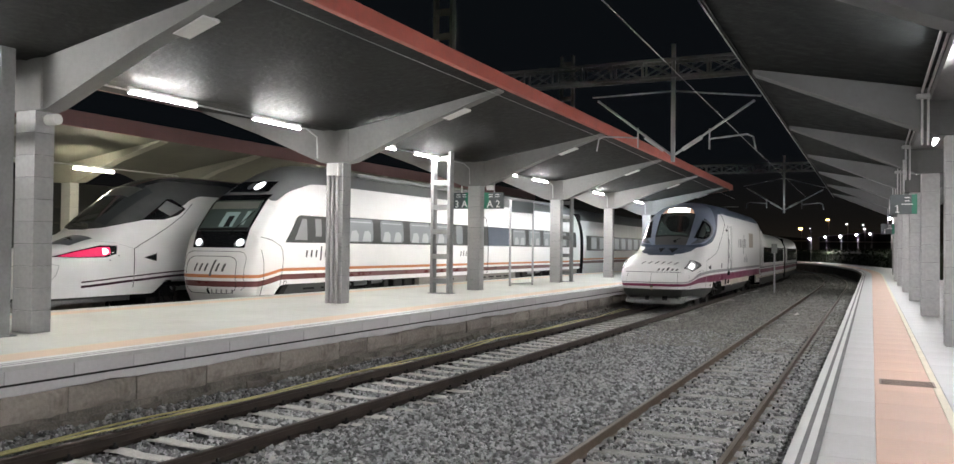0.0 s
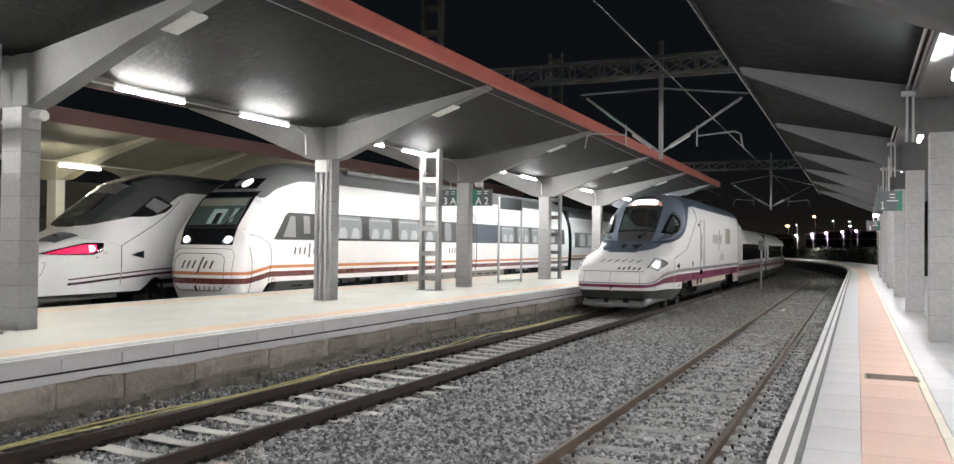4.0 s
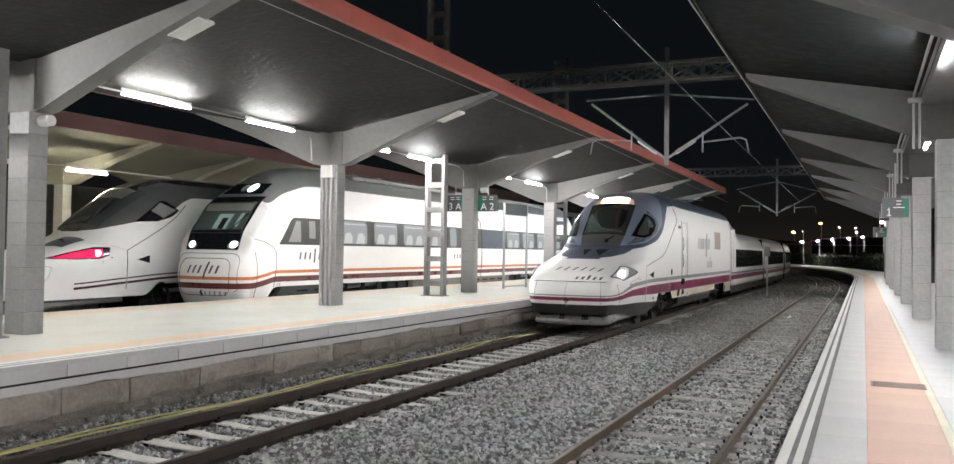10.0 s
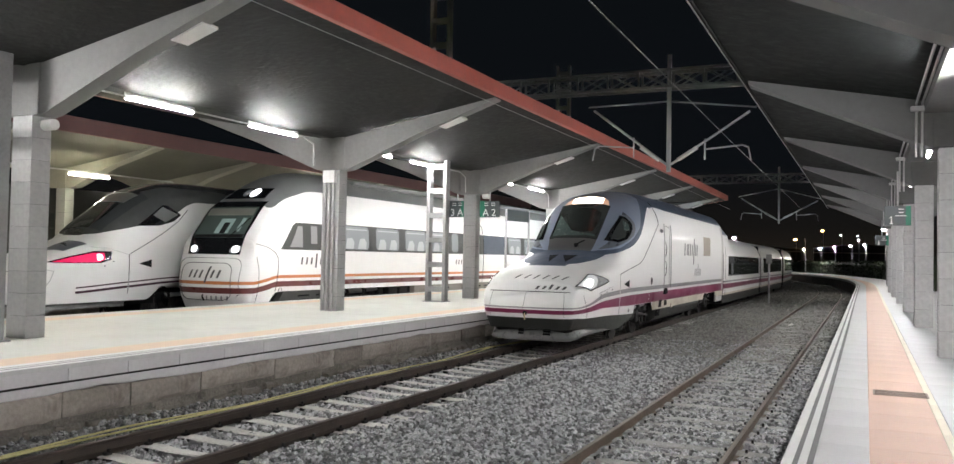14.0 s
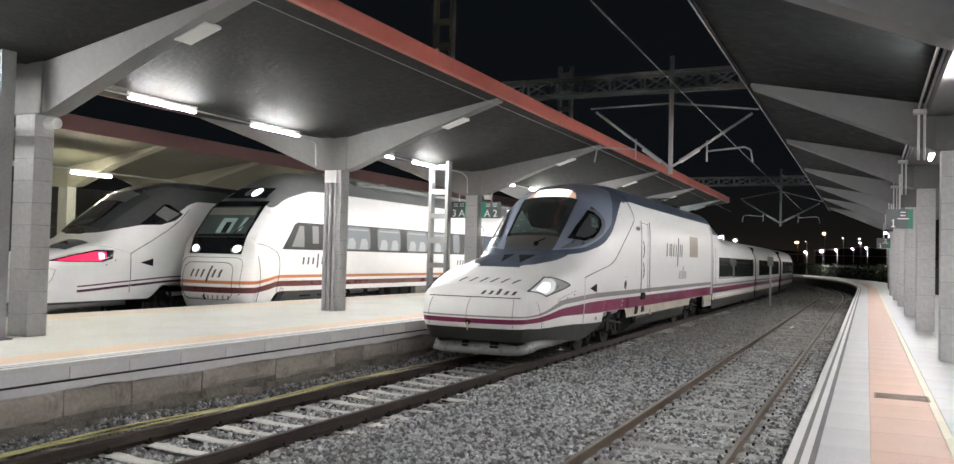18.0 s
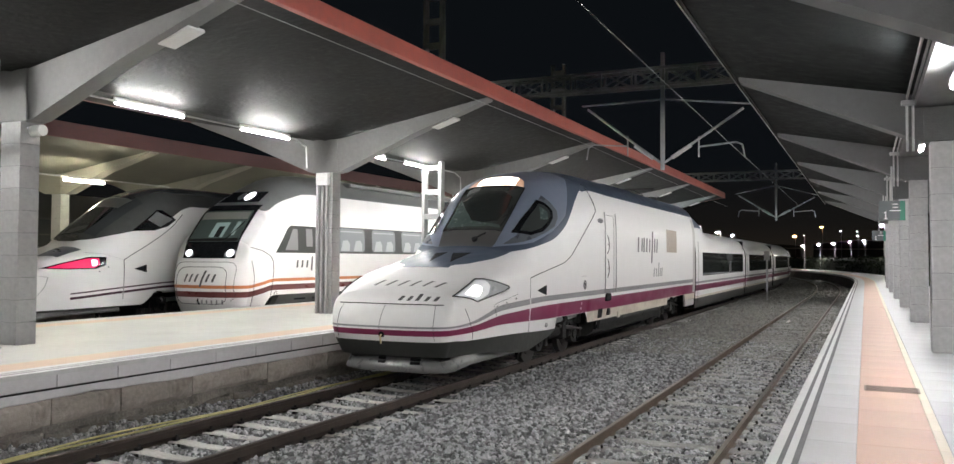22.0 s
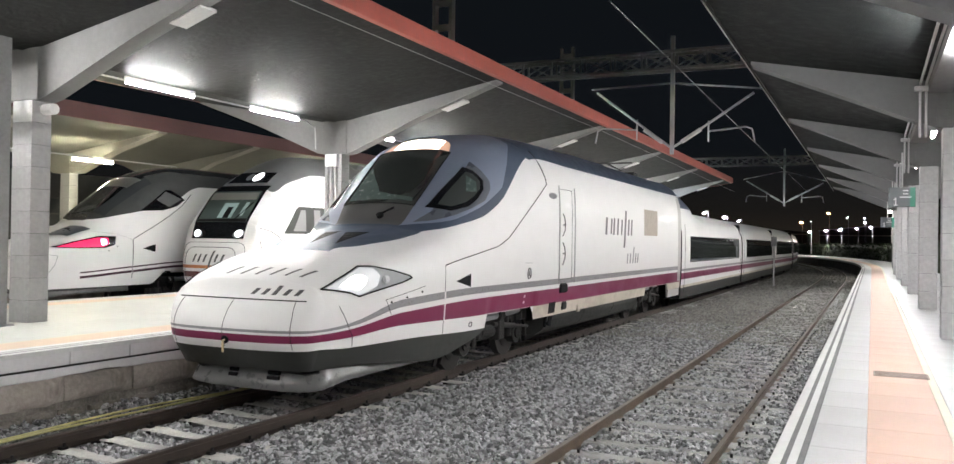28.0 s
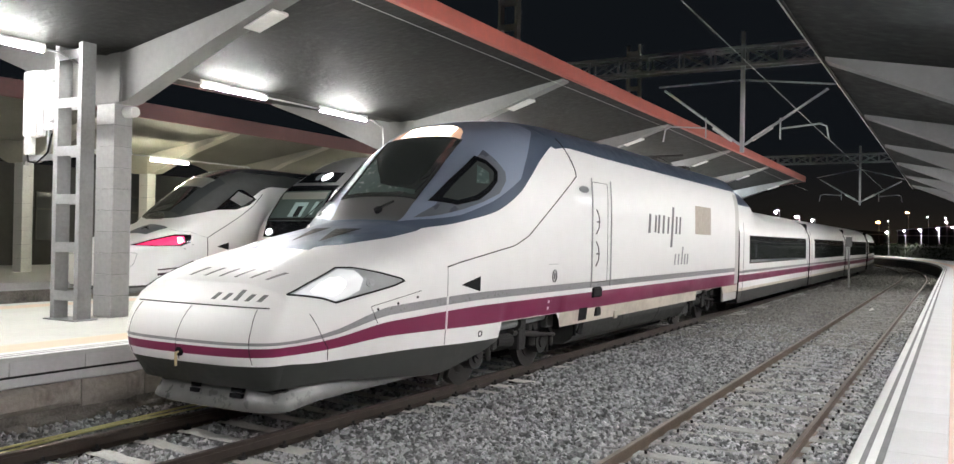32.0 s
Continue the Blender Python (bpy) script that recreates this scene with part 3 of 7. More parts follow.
def platform_near():
    t = thing("platform_1", "pale paved platform with salmon tactile strip and dark edge bands", "platform", kind="structure")
    ys = steps(-14, 40, 4.0) + steps(40, 190, 4.0)[1:]
    lay("slab", Geo().sweep([(-0.40, -1.3), (-0.40, -0.3), (-0.40, -0.056), (9.0, -0.056), (9.0, -1.3)], x_right, ys), M["coping"], t)
    lay("edge_wall", Geo().sweep([(-0.45, -1.28), (-0.45, -0.2), (-0.401, -0.2), (-0.401, -1.28)], x_right, ys), M["rubble"], t, "dark rubble wall below the edge")
    lay("edge_slab", Geo().sweep([(-0.53, -0.16), (-0.53, -0.01), (-0.522, -0.002), (-0.455, -0.002), (-0.455, -0.16)], x_right, ys), M["white_line"], t, "white concrete edge")
    for a, b, mm, nm in ((-0.455, -0.42, "dark_line", "anti_slip_band"), (-0.42, -0.365, "white_line", "white_band"), (-0.365, -0.325, "dark_line", "anti_slip_band")):
        lay(nm, Geo().sweep([(a, -0.055), (a, -0.002), (b, -0.002), (b, -0.055)], x_right, ys), M[mm], t)
    paved(t, "tile", x_right, -0.325, 0.03, 3.0, 27.0, 0.355, 0.8, -0.002, M["tile"])
    paved(t, "tactile_tile", x_right, 0.03, 0.575, 3.0, 27.0, 0.545, 0.8, -0.002, M["orange"])
    paved(t, "line_tile", x_right, 0.575, 0.65, 3.0, 27.0, 0.075, 0.8, -0.002, M["cream"])
    paved(t, "floor_tile", x_right, 0.65, 2.45, 3.0, 27.0, 0.6, 0.8, -0.002, M["tile"])
    far = steps(27.0, 40, 3.0) + steps(40, 190, 4.0)[1:]
    for a, b, mm, nm in ((-0.325, 0.03, "tile", "paving"), (0.03, 0.575, "orange", "tactile_paving"), (0.575, 0.65, "cream", "line_paving"), (0.65, 9.0, "tile", "paving")):
        lay(nm, Geo().sweep([(a, -0.05), (a, -0.002), (b, -0.002), (b, -0.05)], x_right, far), M[mm], t)
    lay("paving", Geo().sweep([(2.456, -0.05), (2.456, -0.002), (9.0, -0.002), (9.0, -0.05)], x_right, [-14, 27.0]), M["tile"], t)
    for a, b, mm, nm in ((-0.325, 0.03, "tile", "paving"), (0.03, 0.575, "orange", "tactile_paving"), (0.575, 0.65, "cream", "line_paving"), (0.65, 2.45, "tile", "paving")):
        lay(nm, Geo().sweep([(a, -0.05), (a, -0.002), (b, -0.002), (b, -0.05)], x_right, [-14, 3.0]), M[mm], t)
    d = thing("drain_cover", "dark slotted metal drain cover set in the salmon strip", "drain cover")
    lay("frame", Geo().box(0.075, 0.605, 9.84, 10.22, -0.04, 0.003, 0.002), M["cover"], d)
    for k in range(8):
        lay("slat", Geo().box(0.095, 0.585, 9.865 + k * 0.043, 9.885 + k * 0.043, 0.002, 0.008), M["cover"], d)


def rough_block(w, h, d, seed, amp):
    """A worn wall stone: its front face swells, its edges are rubbed away."""
    g, nu, nv = Geo(), 7, 5
    vs = []
    for j in range(nv + 1):
        for i in range(nu + 1):
            u, v = i / nu, j / nv
            e = min(u * w, (1 - u) * w, v * h, (1 - v) * h)
            k = noise.noise((u * w * 4 + seed, v * h * 5, seed * 1.7))
            vs.append((-0.055 * max(0.0, 1 - e / 0.05) ** 2 * (1 + k) + amp * k, (u - 0.5) * w + 0.02 * k * (e < 0.01), v * h + 0.02 * noise.noise((u * 5, v * 3, seed)) * (e < 0.01)))
    n = nu + 1
    for j in range(nv):
        for i in range(nu):
            a = j * n + i
            g.f.append((a, a + 1, a + n + 1, a + n))
    g.v = vs
    rim = [i for i in range(n)] + [j * n + nu for j in range(1, nv + 1)] + [nv * n + i for i in range(nu - 1, -1, -1)] + [j * n for j in range(nv - 1, 0, -1)]
    k0 = len(g.v)
    g.v += [(-d, g.v[q][1], g.v[q][2]) for q in rim]
    for q in range(len(rim)):
        z = (q + 1) % len(rim)
        g.f.append((rim[q], rim[z], k0 + z, k0 + q))
    g.m = [0] * len(g.f)
    return g


def platform_middle():
    t = thing("platform_2", "island platform with pale paving, salmon strips and old stone side walls", "platform", kind="structure")
    ys = steps(-14, 48, 2.0) + steps(48, 150, 6.0)[1:]
    P = 0.0

    def edge(u, y):
        return x_main(y) - 1.56 + u

    def left(u, y):
        return x_left(-15.17 + u, y)
    # core between the two edges
    vs, fs = [], []
    for y in ys:
        vs += [(edge(-0.12, y), y, -1.28), (edge(-0.12, y), y, P - 0.056), (left(0.1, y), y, P - 0.056), (left(0.1, y), y, -1.28)]
    for i in range(len(ys) - 1):
        for k in range(3):
            a = i * 4 + k
            fs.append((a, a + 1, a + 5, a + 4))
    lay("core", Geo().add(vs, fs), M["rubble"], t)
    # paving bands from the arriving track inwards
    bands = ((0.006, -0.10, "white_line"), (-0.10, -0.15, "dark_line"), (-0.15, -0.22, "white_line"), (-0.22, -0.26, "dark_line"), (-0.26, -0.42, "white_line"), (-0.42, -0.95, "orange_i"), (-0.95, -1.02, "cream"))
    for a, b, mm in bands:
        lay("paving_band", Geo().sweep([(b, P - 0.055), (b, P), (a, P), (a, P - 0.055)], edge, ys), M[mm], t)
    for a, b, mm in ((0.0, 0.45, "tile_i"), (0.45, 0.97, "orange_i"), (0.97, 1.04, "cream")):
        lay("paving_band", Geo().sweep([(a, P - 0.055), (a, P), (b, P), (b, P - 0.055)], left, ys), M[mm], t)
    vs, fs = [], []
    for y in ys:
        vs += [(left(1.04, y), y, P), (edge(-1.02, y), y, P)]
    for i in range(len(ys) - 1):
        fs.append((i * 2, i * 2 + 1, i * 2 + 3, i * 2 + 2))
    lay("paving", Geo().add(vs, fs), M["tile_i"], t, "pale smooth paving between the strips")
    # side wall: coping slabs, dark shadow joint, lower course, big granite blocks, rubble
    cop = None
    for i in range(59):
        y = -1.0 + i * 0.9
        turn = -math.atan2(x_main(y + 1) - x_main(y), 1.0)
        m = Matrix.Translation((edge(0, y + 0.45), y + 0.45, 0)) @ Matrix.Rotation(turn, 4, "Z")
        if cop is None:
            cop = lay("coping_slab", Geo().box(-0.13, 0.0, -0.446, 0.446, P - 0.205, P - 0.004, 0.005), M["coping"], t)
            cop.matrix_basis = m
        else:
            again(cop, "coping_slab", t, m)
    # smooth rendered band under the joint, its lower edge uneven
    vs, fs = [], []
    yy = steps(-1.0, 52, 0.16)
    for y in yy:
        zb = P - 0.345 - 0.022 * noise.noise((y * 2.3, 4.0, 0.0)) - 0.03 * noise.noise((y * 0.6, 9.0, 0.0))
        vs += [(edge(-0.13, y), y, P - 0.236), (edge(-0.012, y), y, P - 0.236), (edge(-0.010, y), y, zb + 0.012), (edge(-0.022, y), y, zb), (edge(-0.13, y), y, zb)]
    for i in range(len(yy) - 1):
        for k in range(4):
            a = i * 5 + k
            fs.append((a, a + 1, a + 6, a + 5))
    lay("render_band", Geo().add(vs, fs), M["coping"], t, "smooth pale rendered band")
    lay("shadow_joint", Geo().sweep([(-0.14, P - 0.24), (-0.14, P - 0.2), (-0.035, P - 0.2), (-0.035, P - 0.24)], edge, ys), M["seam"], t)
    y = -1.0
    while y < 46:
        w = rng.uniform(0.8, 1.7)
        turn = -math.atan2(x_main(y + 1) - x_main(y), 1.0)
        h = rng.uniform(0.27, 0.33)
        b = lay("stone_block", rough_block(w - 0.016, h, 0.13, y, 0.012), M["wallstone"], t, smooth=True)
        b.matrix_basis = Matrix.Translation((edge(-0.01 + rng.uniform(-0.02, 0.015), y + w / 2), y + w / 2, P - 0.348 - h)) @ Matrix.Rotation(turn, 4, "Z") @ Matrix.Rotation(radians(rng.uniform(-0.8, 0.8)), 4, "X")
        y += w
    y = -1.0
    while y < 30:
        w = rng.uniform(0.22, 0.7)
        top = P - 0.70 - rng.uniform(0.0, 0.06)
        for q in range(2):
            h = rng.uniform(0.12, 0.2)
            b = lay("rubble_stone", rough_block(w * rng.uniform(0.86, 1.0), h, 0.1, y * 1.3 + 40 + 7 * q, 0.05), M["rubble"], t, smooth=True)
            b.matrix_basis = Matrix.Translation((edge(-0.03 + rng.uniform(-0.03, 0.03) + 0.03 * q, y + w / 2), y + w / 2, top - h)) @ Matrix.Rotation(radians(rng.uniform(-6, 6)), 4, "X")
            top -= h + 0.012
        y += w
    g = Geo().sweep([(-0.16, -1.28), (-0.16, P - 0.35), (-0.075, P - 0.35), (-0.075, -1.28)], edge, ys)
    lay("wall_core", g, M["rubble"], t)


def platform_far():
    t = thing("platform_3", "far platform with pale paving under a yellowish canopy", "platform", kind="structure")
    ys = steps(-10, 40, 5) + steps(40, 150, 8)[1:]
    g = Geo().sweep([(-22.45, -1.28), (-22.45, -0.25), (-22.40, -0.085), (-34.0, -0.085), (-34.0, -1.28)], x_left, ys)
    lay("slab", g, M["tile"], t)
    g = Geo().sweep([(-22.44, -1.28), (-22.44, -0.3), (-22.38, -0.3), (-22.38, -1.28)], x_left, ys)
    lay("edge_wall", g, M["rubble"], t)
    w = thing("station_wall", "dark station building wall with windows behind the far platform", "wall", kind="structure")
    lay("wall", Geo().sweep([(-39.0, -1.3), (-39.0, 4.6), (-38.7, 4.6), (-38.7, -1.3)], x_left, ys), M["facade"], w)
    for k in range(9):
        y = 12.0 + k * 4.2
        f = lay("window", Geo().box(-38.70, -38.62, y, y + 1.7, 0.9, 3.3, 0.01), M["facade"], w, "tall dark window")
        for a, b in ((0.08, 0.81), (0.89, 1.62)):
            for z0, z1 in ((0.98, 2.4), (2.48, 3.22)):
                lay("pane", Geo().box(-38.62, -38.612, y + a, y + b, z0, z1), M["glass"], f)


platform_near()
platform_middle()
platform_far()


# ---- canopies ----
COL_Y = [-7.0, 0.95, 8.85, 17.1, 24.95, 32.75, 40.4, 48.1]


def column(parent, x, y, z0, z1, w, d, bh, label, material=None):
    """A pier of stacked stone blocks."""
    n = max(1, round((z1 - z0) / bh))
    h = (z1 - z0) / n
    lay("pillar_core", Geo().box(x - w / 2 + 0.006, x + w / 2 - 0.006, y - d / 2 + 0.006, y + d / 2 - 0.006, z0, z1), M["seam"], parent)
    first = None
    for i in range(n):
        m = Matrix.Translation((x, y, z0 + i * h))
        if first is None:
            first = lay("pillar_block", Geo().box(-w / 2, w / 2, -d / 2, d / 2, 0.0015, h - 0.0015, 0.005), material or M["block"], parent, label)
            first.matrix_basis = m
        else:
            again(first, "pillar_block", parent, m)


def arm(y, d, x0, xt, zu0, zu1, zc0, zc1, flat=0.35, mid=0.56):
    """A tapering bracket from the pillar head at x0 to its tip at xt: underside zu0..zu1, top against the slab zc0..zc1."""
    s = 1 if xt > x0 else -1
    poly = [(x0, zu0 - 0.02), (x0 + s * flat, zu0 + (0.0 if flat > 0.1 else 0.01)), (x0 + (xt - x0) * 0.5, zu0 + (zu1 - zu0) * mid), (xt, zu1), (xt, zc1), (x0, zc0)]
    return Geo().prism(poly, "y", y - d / 2, y + d / 2)


def canopy_middle():
    t = thing("platform_canopy", "grey concrete butterfly canopy with a red fascia over the island platform", "canopy", kind="structure")
    cx, half = -11.8, 4.34
    zc0, zc1, zu0 = 4.19, 4.94, 3.42
    y0, y1 = -12.0, 50.6
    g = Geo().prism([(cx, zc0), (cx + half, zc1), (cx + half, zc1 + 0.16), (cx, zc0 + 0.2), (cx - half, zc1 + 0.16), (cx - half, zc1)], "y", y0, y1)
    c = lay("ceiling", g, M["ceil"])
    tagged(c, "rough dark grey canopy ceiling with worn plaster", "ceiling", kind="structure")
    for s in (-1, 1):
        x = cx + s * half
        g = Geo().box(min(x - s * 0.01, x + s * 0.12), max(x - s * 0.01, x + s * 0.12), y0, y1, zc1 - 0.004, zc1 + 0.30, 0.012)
        # the side facing away takes the red darkened for shade
        lay("fascia", g, M["red"] if s > 0 else M["red_shaded"], t, "dull red painted fascia")
    lay("end_fascia", Geo().prism([(cx - half, zc1), (cx, zc0), (cx + half, zc1), (cx + half, zc1 + 0.3), (cx, zc0 + 0.3), (cx - half, zc1 + 0.3)], "y", y1, y1 + 0.1), M["red"], t)
    for y in COL_Y:
        column(t, cx, y, 0.0, zu0, 0.44, 0.34, 0.36, "grey pillar of stacked stone blocks")
        head = Geo().box(cx - 0.36, cx + 0.36, y - 0.18, y + 0.18, zu0 - 0.01, zc0 + 0.03, 0.015)
        lay("pillar_head", head, M["beam"], t)
        for s in (-1, 1):
            lay("beam", arm(y, 0.32, cx + s * 0.355, cx + s * 4.30, zu0 + 0.02, zc1 - 0.05, zc0 + 0.02, zc1 - 0.005, 0.12, 0.52), M["beam"], t, "pale tapering concrete bracket")
    return t


NEAR_Y = [-11.2, -4.8, 1.6, 8.0, 14.4, 21.05, 27.4, 33.3, 39.6, 45.9]


def canopy_near():
    t = thing("platform_canopy", "dark grey concrete canopy on stone pillars over the near platform", "canopy", kind="structure")
    ys = NEAR_Y
    cx, xe, xr = 1.17, -1.82, 5.2
    y0, y1 = -14.0, 49.0
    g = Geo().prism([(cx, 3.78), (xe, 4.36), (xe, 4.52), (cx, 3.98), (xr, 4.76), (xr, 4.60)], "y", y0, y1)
    tagged(lay("ceiling", g, M["ceil_n"]), "rough grey ceiling of the near canopy, darkened for shade", "ceiling", kind="structure")
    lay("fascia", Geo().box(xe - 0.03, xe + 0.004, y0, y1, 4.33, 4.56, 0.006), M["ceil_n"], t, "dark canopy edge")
    # strips added along the valley to imitate ceiling lit by the tubes
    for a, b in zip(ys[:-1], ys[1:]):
        lay("valley_soffit", Geo().prism([(0.79, 3.66), (1.55, 3.66), (1.57, 3.80), (0.785, 3.80)], "y", a + 0.224, b - 0.224), M["soffit"], t, "added paler strip standing in for tube glow on the ceiling")
    lay("edge_cable", Geo().tube([(xe - 0.045, y0, 4.35), (xe - 0.045, y1, 4.35)], 0.012, 6), M["pipe"], t, "thin pale cable along the canopy edge")
    for y in ys:
        column(t, cx, y, 0.0, 3.14, 0.36, 0.34, 0.40, "grey pillar of stacked stone blocks", M["block_n"])
        lay("pillar_head", Geo().box(cx - 0.27, cx + 0.27, y - 0.22, y + 0.22, 3.14, 3.80, 0.012), M["beam_n"], t)
        lay("beam", arm(y, 0.4, cx - 0.265, xe + 0.06, 3.15, 4.28, 3.835, 4.342, 0.05, 0.5), M["beam_n"], t, "pale tapering concrete bracket")
        lay("beam", arm(y, 0.4, cx + 0.265, xr - 0.1, 3.15, 4.50, 3.83, 4.575, 0.05, 0.5), M["beam_n"], t, "pale tapering concrete bracket")
    # unseen wall, added as a reflector for the near tubes' light
    w = thing("station_building", "unseen white wall added beside the near platform to bounce light", "building", kind="structure")
    lay("wall", Geo().box(5.3, 5.6, -14, 50, -0.05, 6.0), M["plaster"], w)
    return t


def canopy_far():
    t = thing("platform_canopy", "yellowish lit canopy with red fascia over the far platform", "canopy", kind="structure")
    cx, half = -28.5, 5.0
    y0, y1 = -12, 60
    zc0, zc1, zu0 = 4.5, 5.2, 3.75
    g = Geo().prism([(cx, zc0), (cx + half, zc1), (cx + half, zc1 + 0.16), (cx, zc0 + 0.2), (cx - half, zc1 + 0.16), (cx - half, zc1)], "y", y0, y1)
    tagged(lay("ceiling", g, M["ceil_far"]), "yellowish plaster ceiling of the far canopy", "ceiling", kind="structure")
    for s in (-1, 1):
        x = cx + s * half
        lay("fascia", Geo().box(min(x, x + s * 0.12), max(x, x + s * 0.12), y0, y1, zc1 - 0.03, zc1 + 0.50, 0.012), M["red_shaded"], t, "red fascia with its colour darkened for shade")
    for k in range(10):
        y = -3.1 + k * 5.2
        column(t, cx, y, -0.085, zu0, 0.5, 0.4, 0.5, "cream stone pillar")
        lay("pillar_head", Geo().box(cx - 0.3, cx + 0.3, y - 0.24, y + 0.24, zu0, zc0 + 0.03, 0.015), M["far_beam"], t)
        for s in (-1, 1):
            lay("beam", arm(y, 0.44, cx + s * 0.295, cx + s * 4.9, zu0 + 0.02, zc1 - 0.06, zc0 + 0.02, zc1 - 0.005), M["far_beam"], t)


canopy_middle()
canopy_near()
canopy_far()


# ---- lamps ----
def tube_lamp(x, y0, y1, z, glow_mat, group, reflector=0.085, drop=0.0, wide=0.07, r=0.026):
    t = thing("tube_light", "long lit fluorescent tube light under the canopy", "lamp", group, at=(x, (y0 + y1) / 2, z))
    h = (y1 - y0) / 2
    lay("housing", Geo().box(-wide, wide, -h - 0.04, h + 0.04, 0.03, 0.09, 0.01), M["housing"], t)
    for s in (-1, 1):
        lay("reflector", Geo().prism([(s * 0.03, 0.028), (s * reflector, 0.022 - drop), (s * reflector, 0.014 - drop), (s * 0.03, 0.020)], "y", -h - 0.03, h + 0.03), M["housing"], t, "white sheet reflector")
        lay("end_cap", Geo().box(-0.03, 0.03, s * h - 0.03, s * h + 0.03, -0.03, 0.025, 0.006), M["housing"], t)
    lay("tube", Geo().tube([(0, -h, -0.015), (0, h, -0.015)], r, 8), glow_mat, t, "glowing white tube")


for yb in COL_Y[:-1]:
    for a in (1.0, 3.7) if yb == 17.1 else (1.8, 5.05):
        tube_lamp(-11.8, yb + a, yb + a + 1.6, 4.065, M["tube_c"] if yb > 40 else M["tube"], "tube lights of the island canopy", 0.036, 0.0, 0.022)
    g = Geo().tube([(-11.8, yb + 0.3, 3.45), (-11.8, yb + 0.32, 3.97), (-11.8, yb + 0.5, 4.08), (-11.8, yb + 6.9, 4.08), (-11.8, yb + 7.3, 3.95), (-11.8, yb + 7.34, 3.45)], 0.018, 6)
    tagged(lay("conduit", g, M["pipe"], smooth=True), "thin pale conduit carrying the tube lights", "conduit", "conduits of the island canopy")
for yb in NEAR_Y[1:-1]:
    tube_lamp(1.05, yb + 1.9, yb + 3.4, 3.44, M["tube_n"], "tube lights of the near canopy", 0.036, 0.0, 0.028)
    for x in (0.68, 0.76):
        g = Geo().tube([(x, yb - 5.4, 3.80), (x, yb - 0.32, 3.80), (x, yb - 0.24, 3.77), (x, yb - 0.24, 3.0 if yb > 10 else 3.7)], 0.018, 6)
        tagged(lay("conduit", g, M["pipe"], smooth=True), "thin grey conduit along the ceiling valley", "conduit", "conduits of the near canopy")
    tagged(lay("junction_box", Geo().box(0.60, 0.84, yb - 0.30, yb - 0.215, 3.69, 3.765, 0.01), M["pipe"]), "small grey conduit junction box on a bracket", "junction box", "conduit boxes")
for y in (7.9, 20.45, 33.0, 45.5):
    tube_lamp(-25.3, y, y + 1.7, 4.03, M["tube_y"], "warm tube lights of the far canopy", 0.05, 0.0, 0.03, 0.04)
    for k in range(3):
        g = Geo().tube([(-25.3 + 0.05 * k, y - 3.4, 4.13), (-25.3 + 0.05 * k, y + 4.2 + 0.25 * k, 4.13), (-25.3 + 0.05 * k, y + 4.3 + 0.25 * k, 4.10), (-25.3 + 0.05 * k, y + 4.34 + 0.25 * k, 3.5)], 0.022, 6)
        tagged(lay("conduit", g, M["pipe"], smooth=True), "pale conduit carrying the warm tube lights", "conduit", "conduits of the far canopy")

# pale boxes under the brackets
for y in COL_Y:
    p = lay("cable_cover", Geo().box(-0.30, 0.30, -0.165, 0.165, -0.025, 0.025, 0.006), M["housing"])
    p.matrix_basis = Matrix.Translation((-8.68, y + 0.15, 4.475)) @ Matrix.Rotation(radians(-18), 4, "Y")
    tagged(p, "flat pale box fixed under a canopy bracket", "box", "boxes under the canopy")

# ---- trains ----
def smooth_table(pts):
    """A smooth, monotone curve through (s, value) points."""
    xs, vs = [p[0] for p in pts], [p[1] for p in pts]
    n = len(xs)
    d = [(vs[i + 1] - vs[i]) / (xs[i + 1] - xs[i]) for i in range(n - 1)]
    t = [d[0]] + [0 if d[i - 1] * d[i] <= 0 else 2 * d[i - 1] * d[i] / (d[i - 1] + d[i]) for i in range(1, n - 1)] + [d[-1]]

    def f(s):
        if s <= xs[0]:
            return vs[0]
        if s >= xs[-1]:
            return vs[-1]
        i = max(k for k in range(n - 1) if xs[k] <= s)
        h = xs[i + 1] - xs[i]
        u = (s - xs[i]) / h
        return (2 * u ** 3 - 3 * u * u + 1) * vs[i] + (u ** 3 - 2 * u * u + u) * h * t[i] + (3 * u * u - 2 * u ** 3) * vs[i + 1] + (u ** 3 - u * u) * h * t[i + 1]
    return f


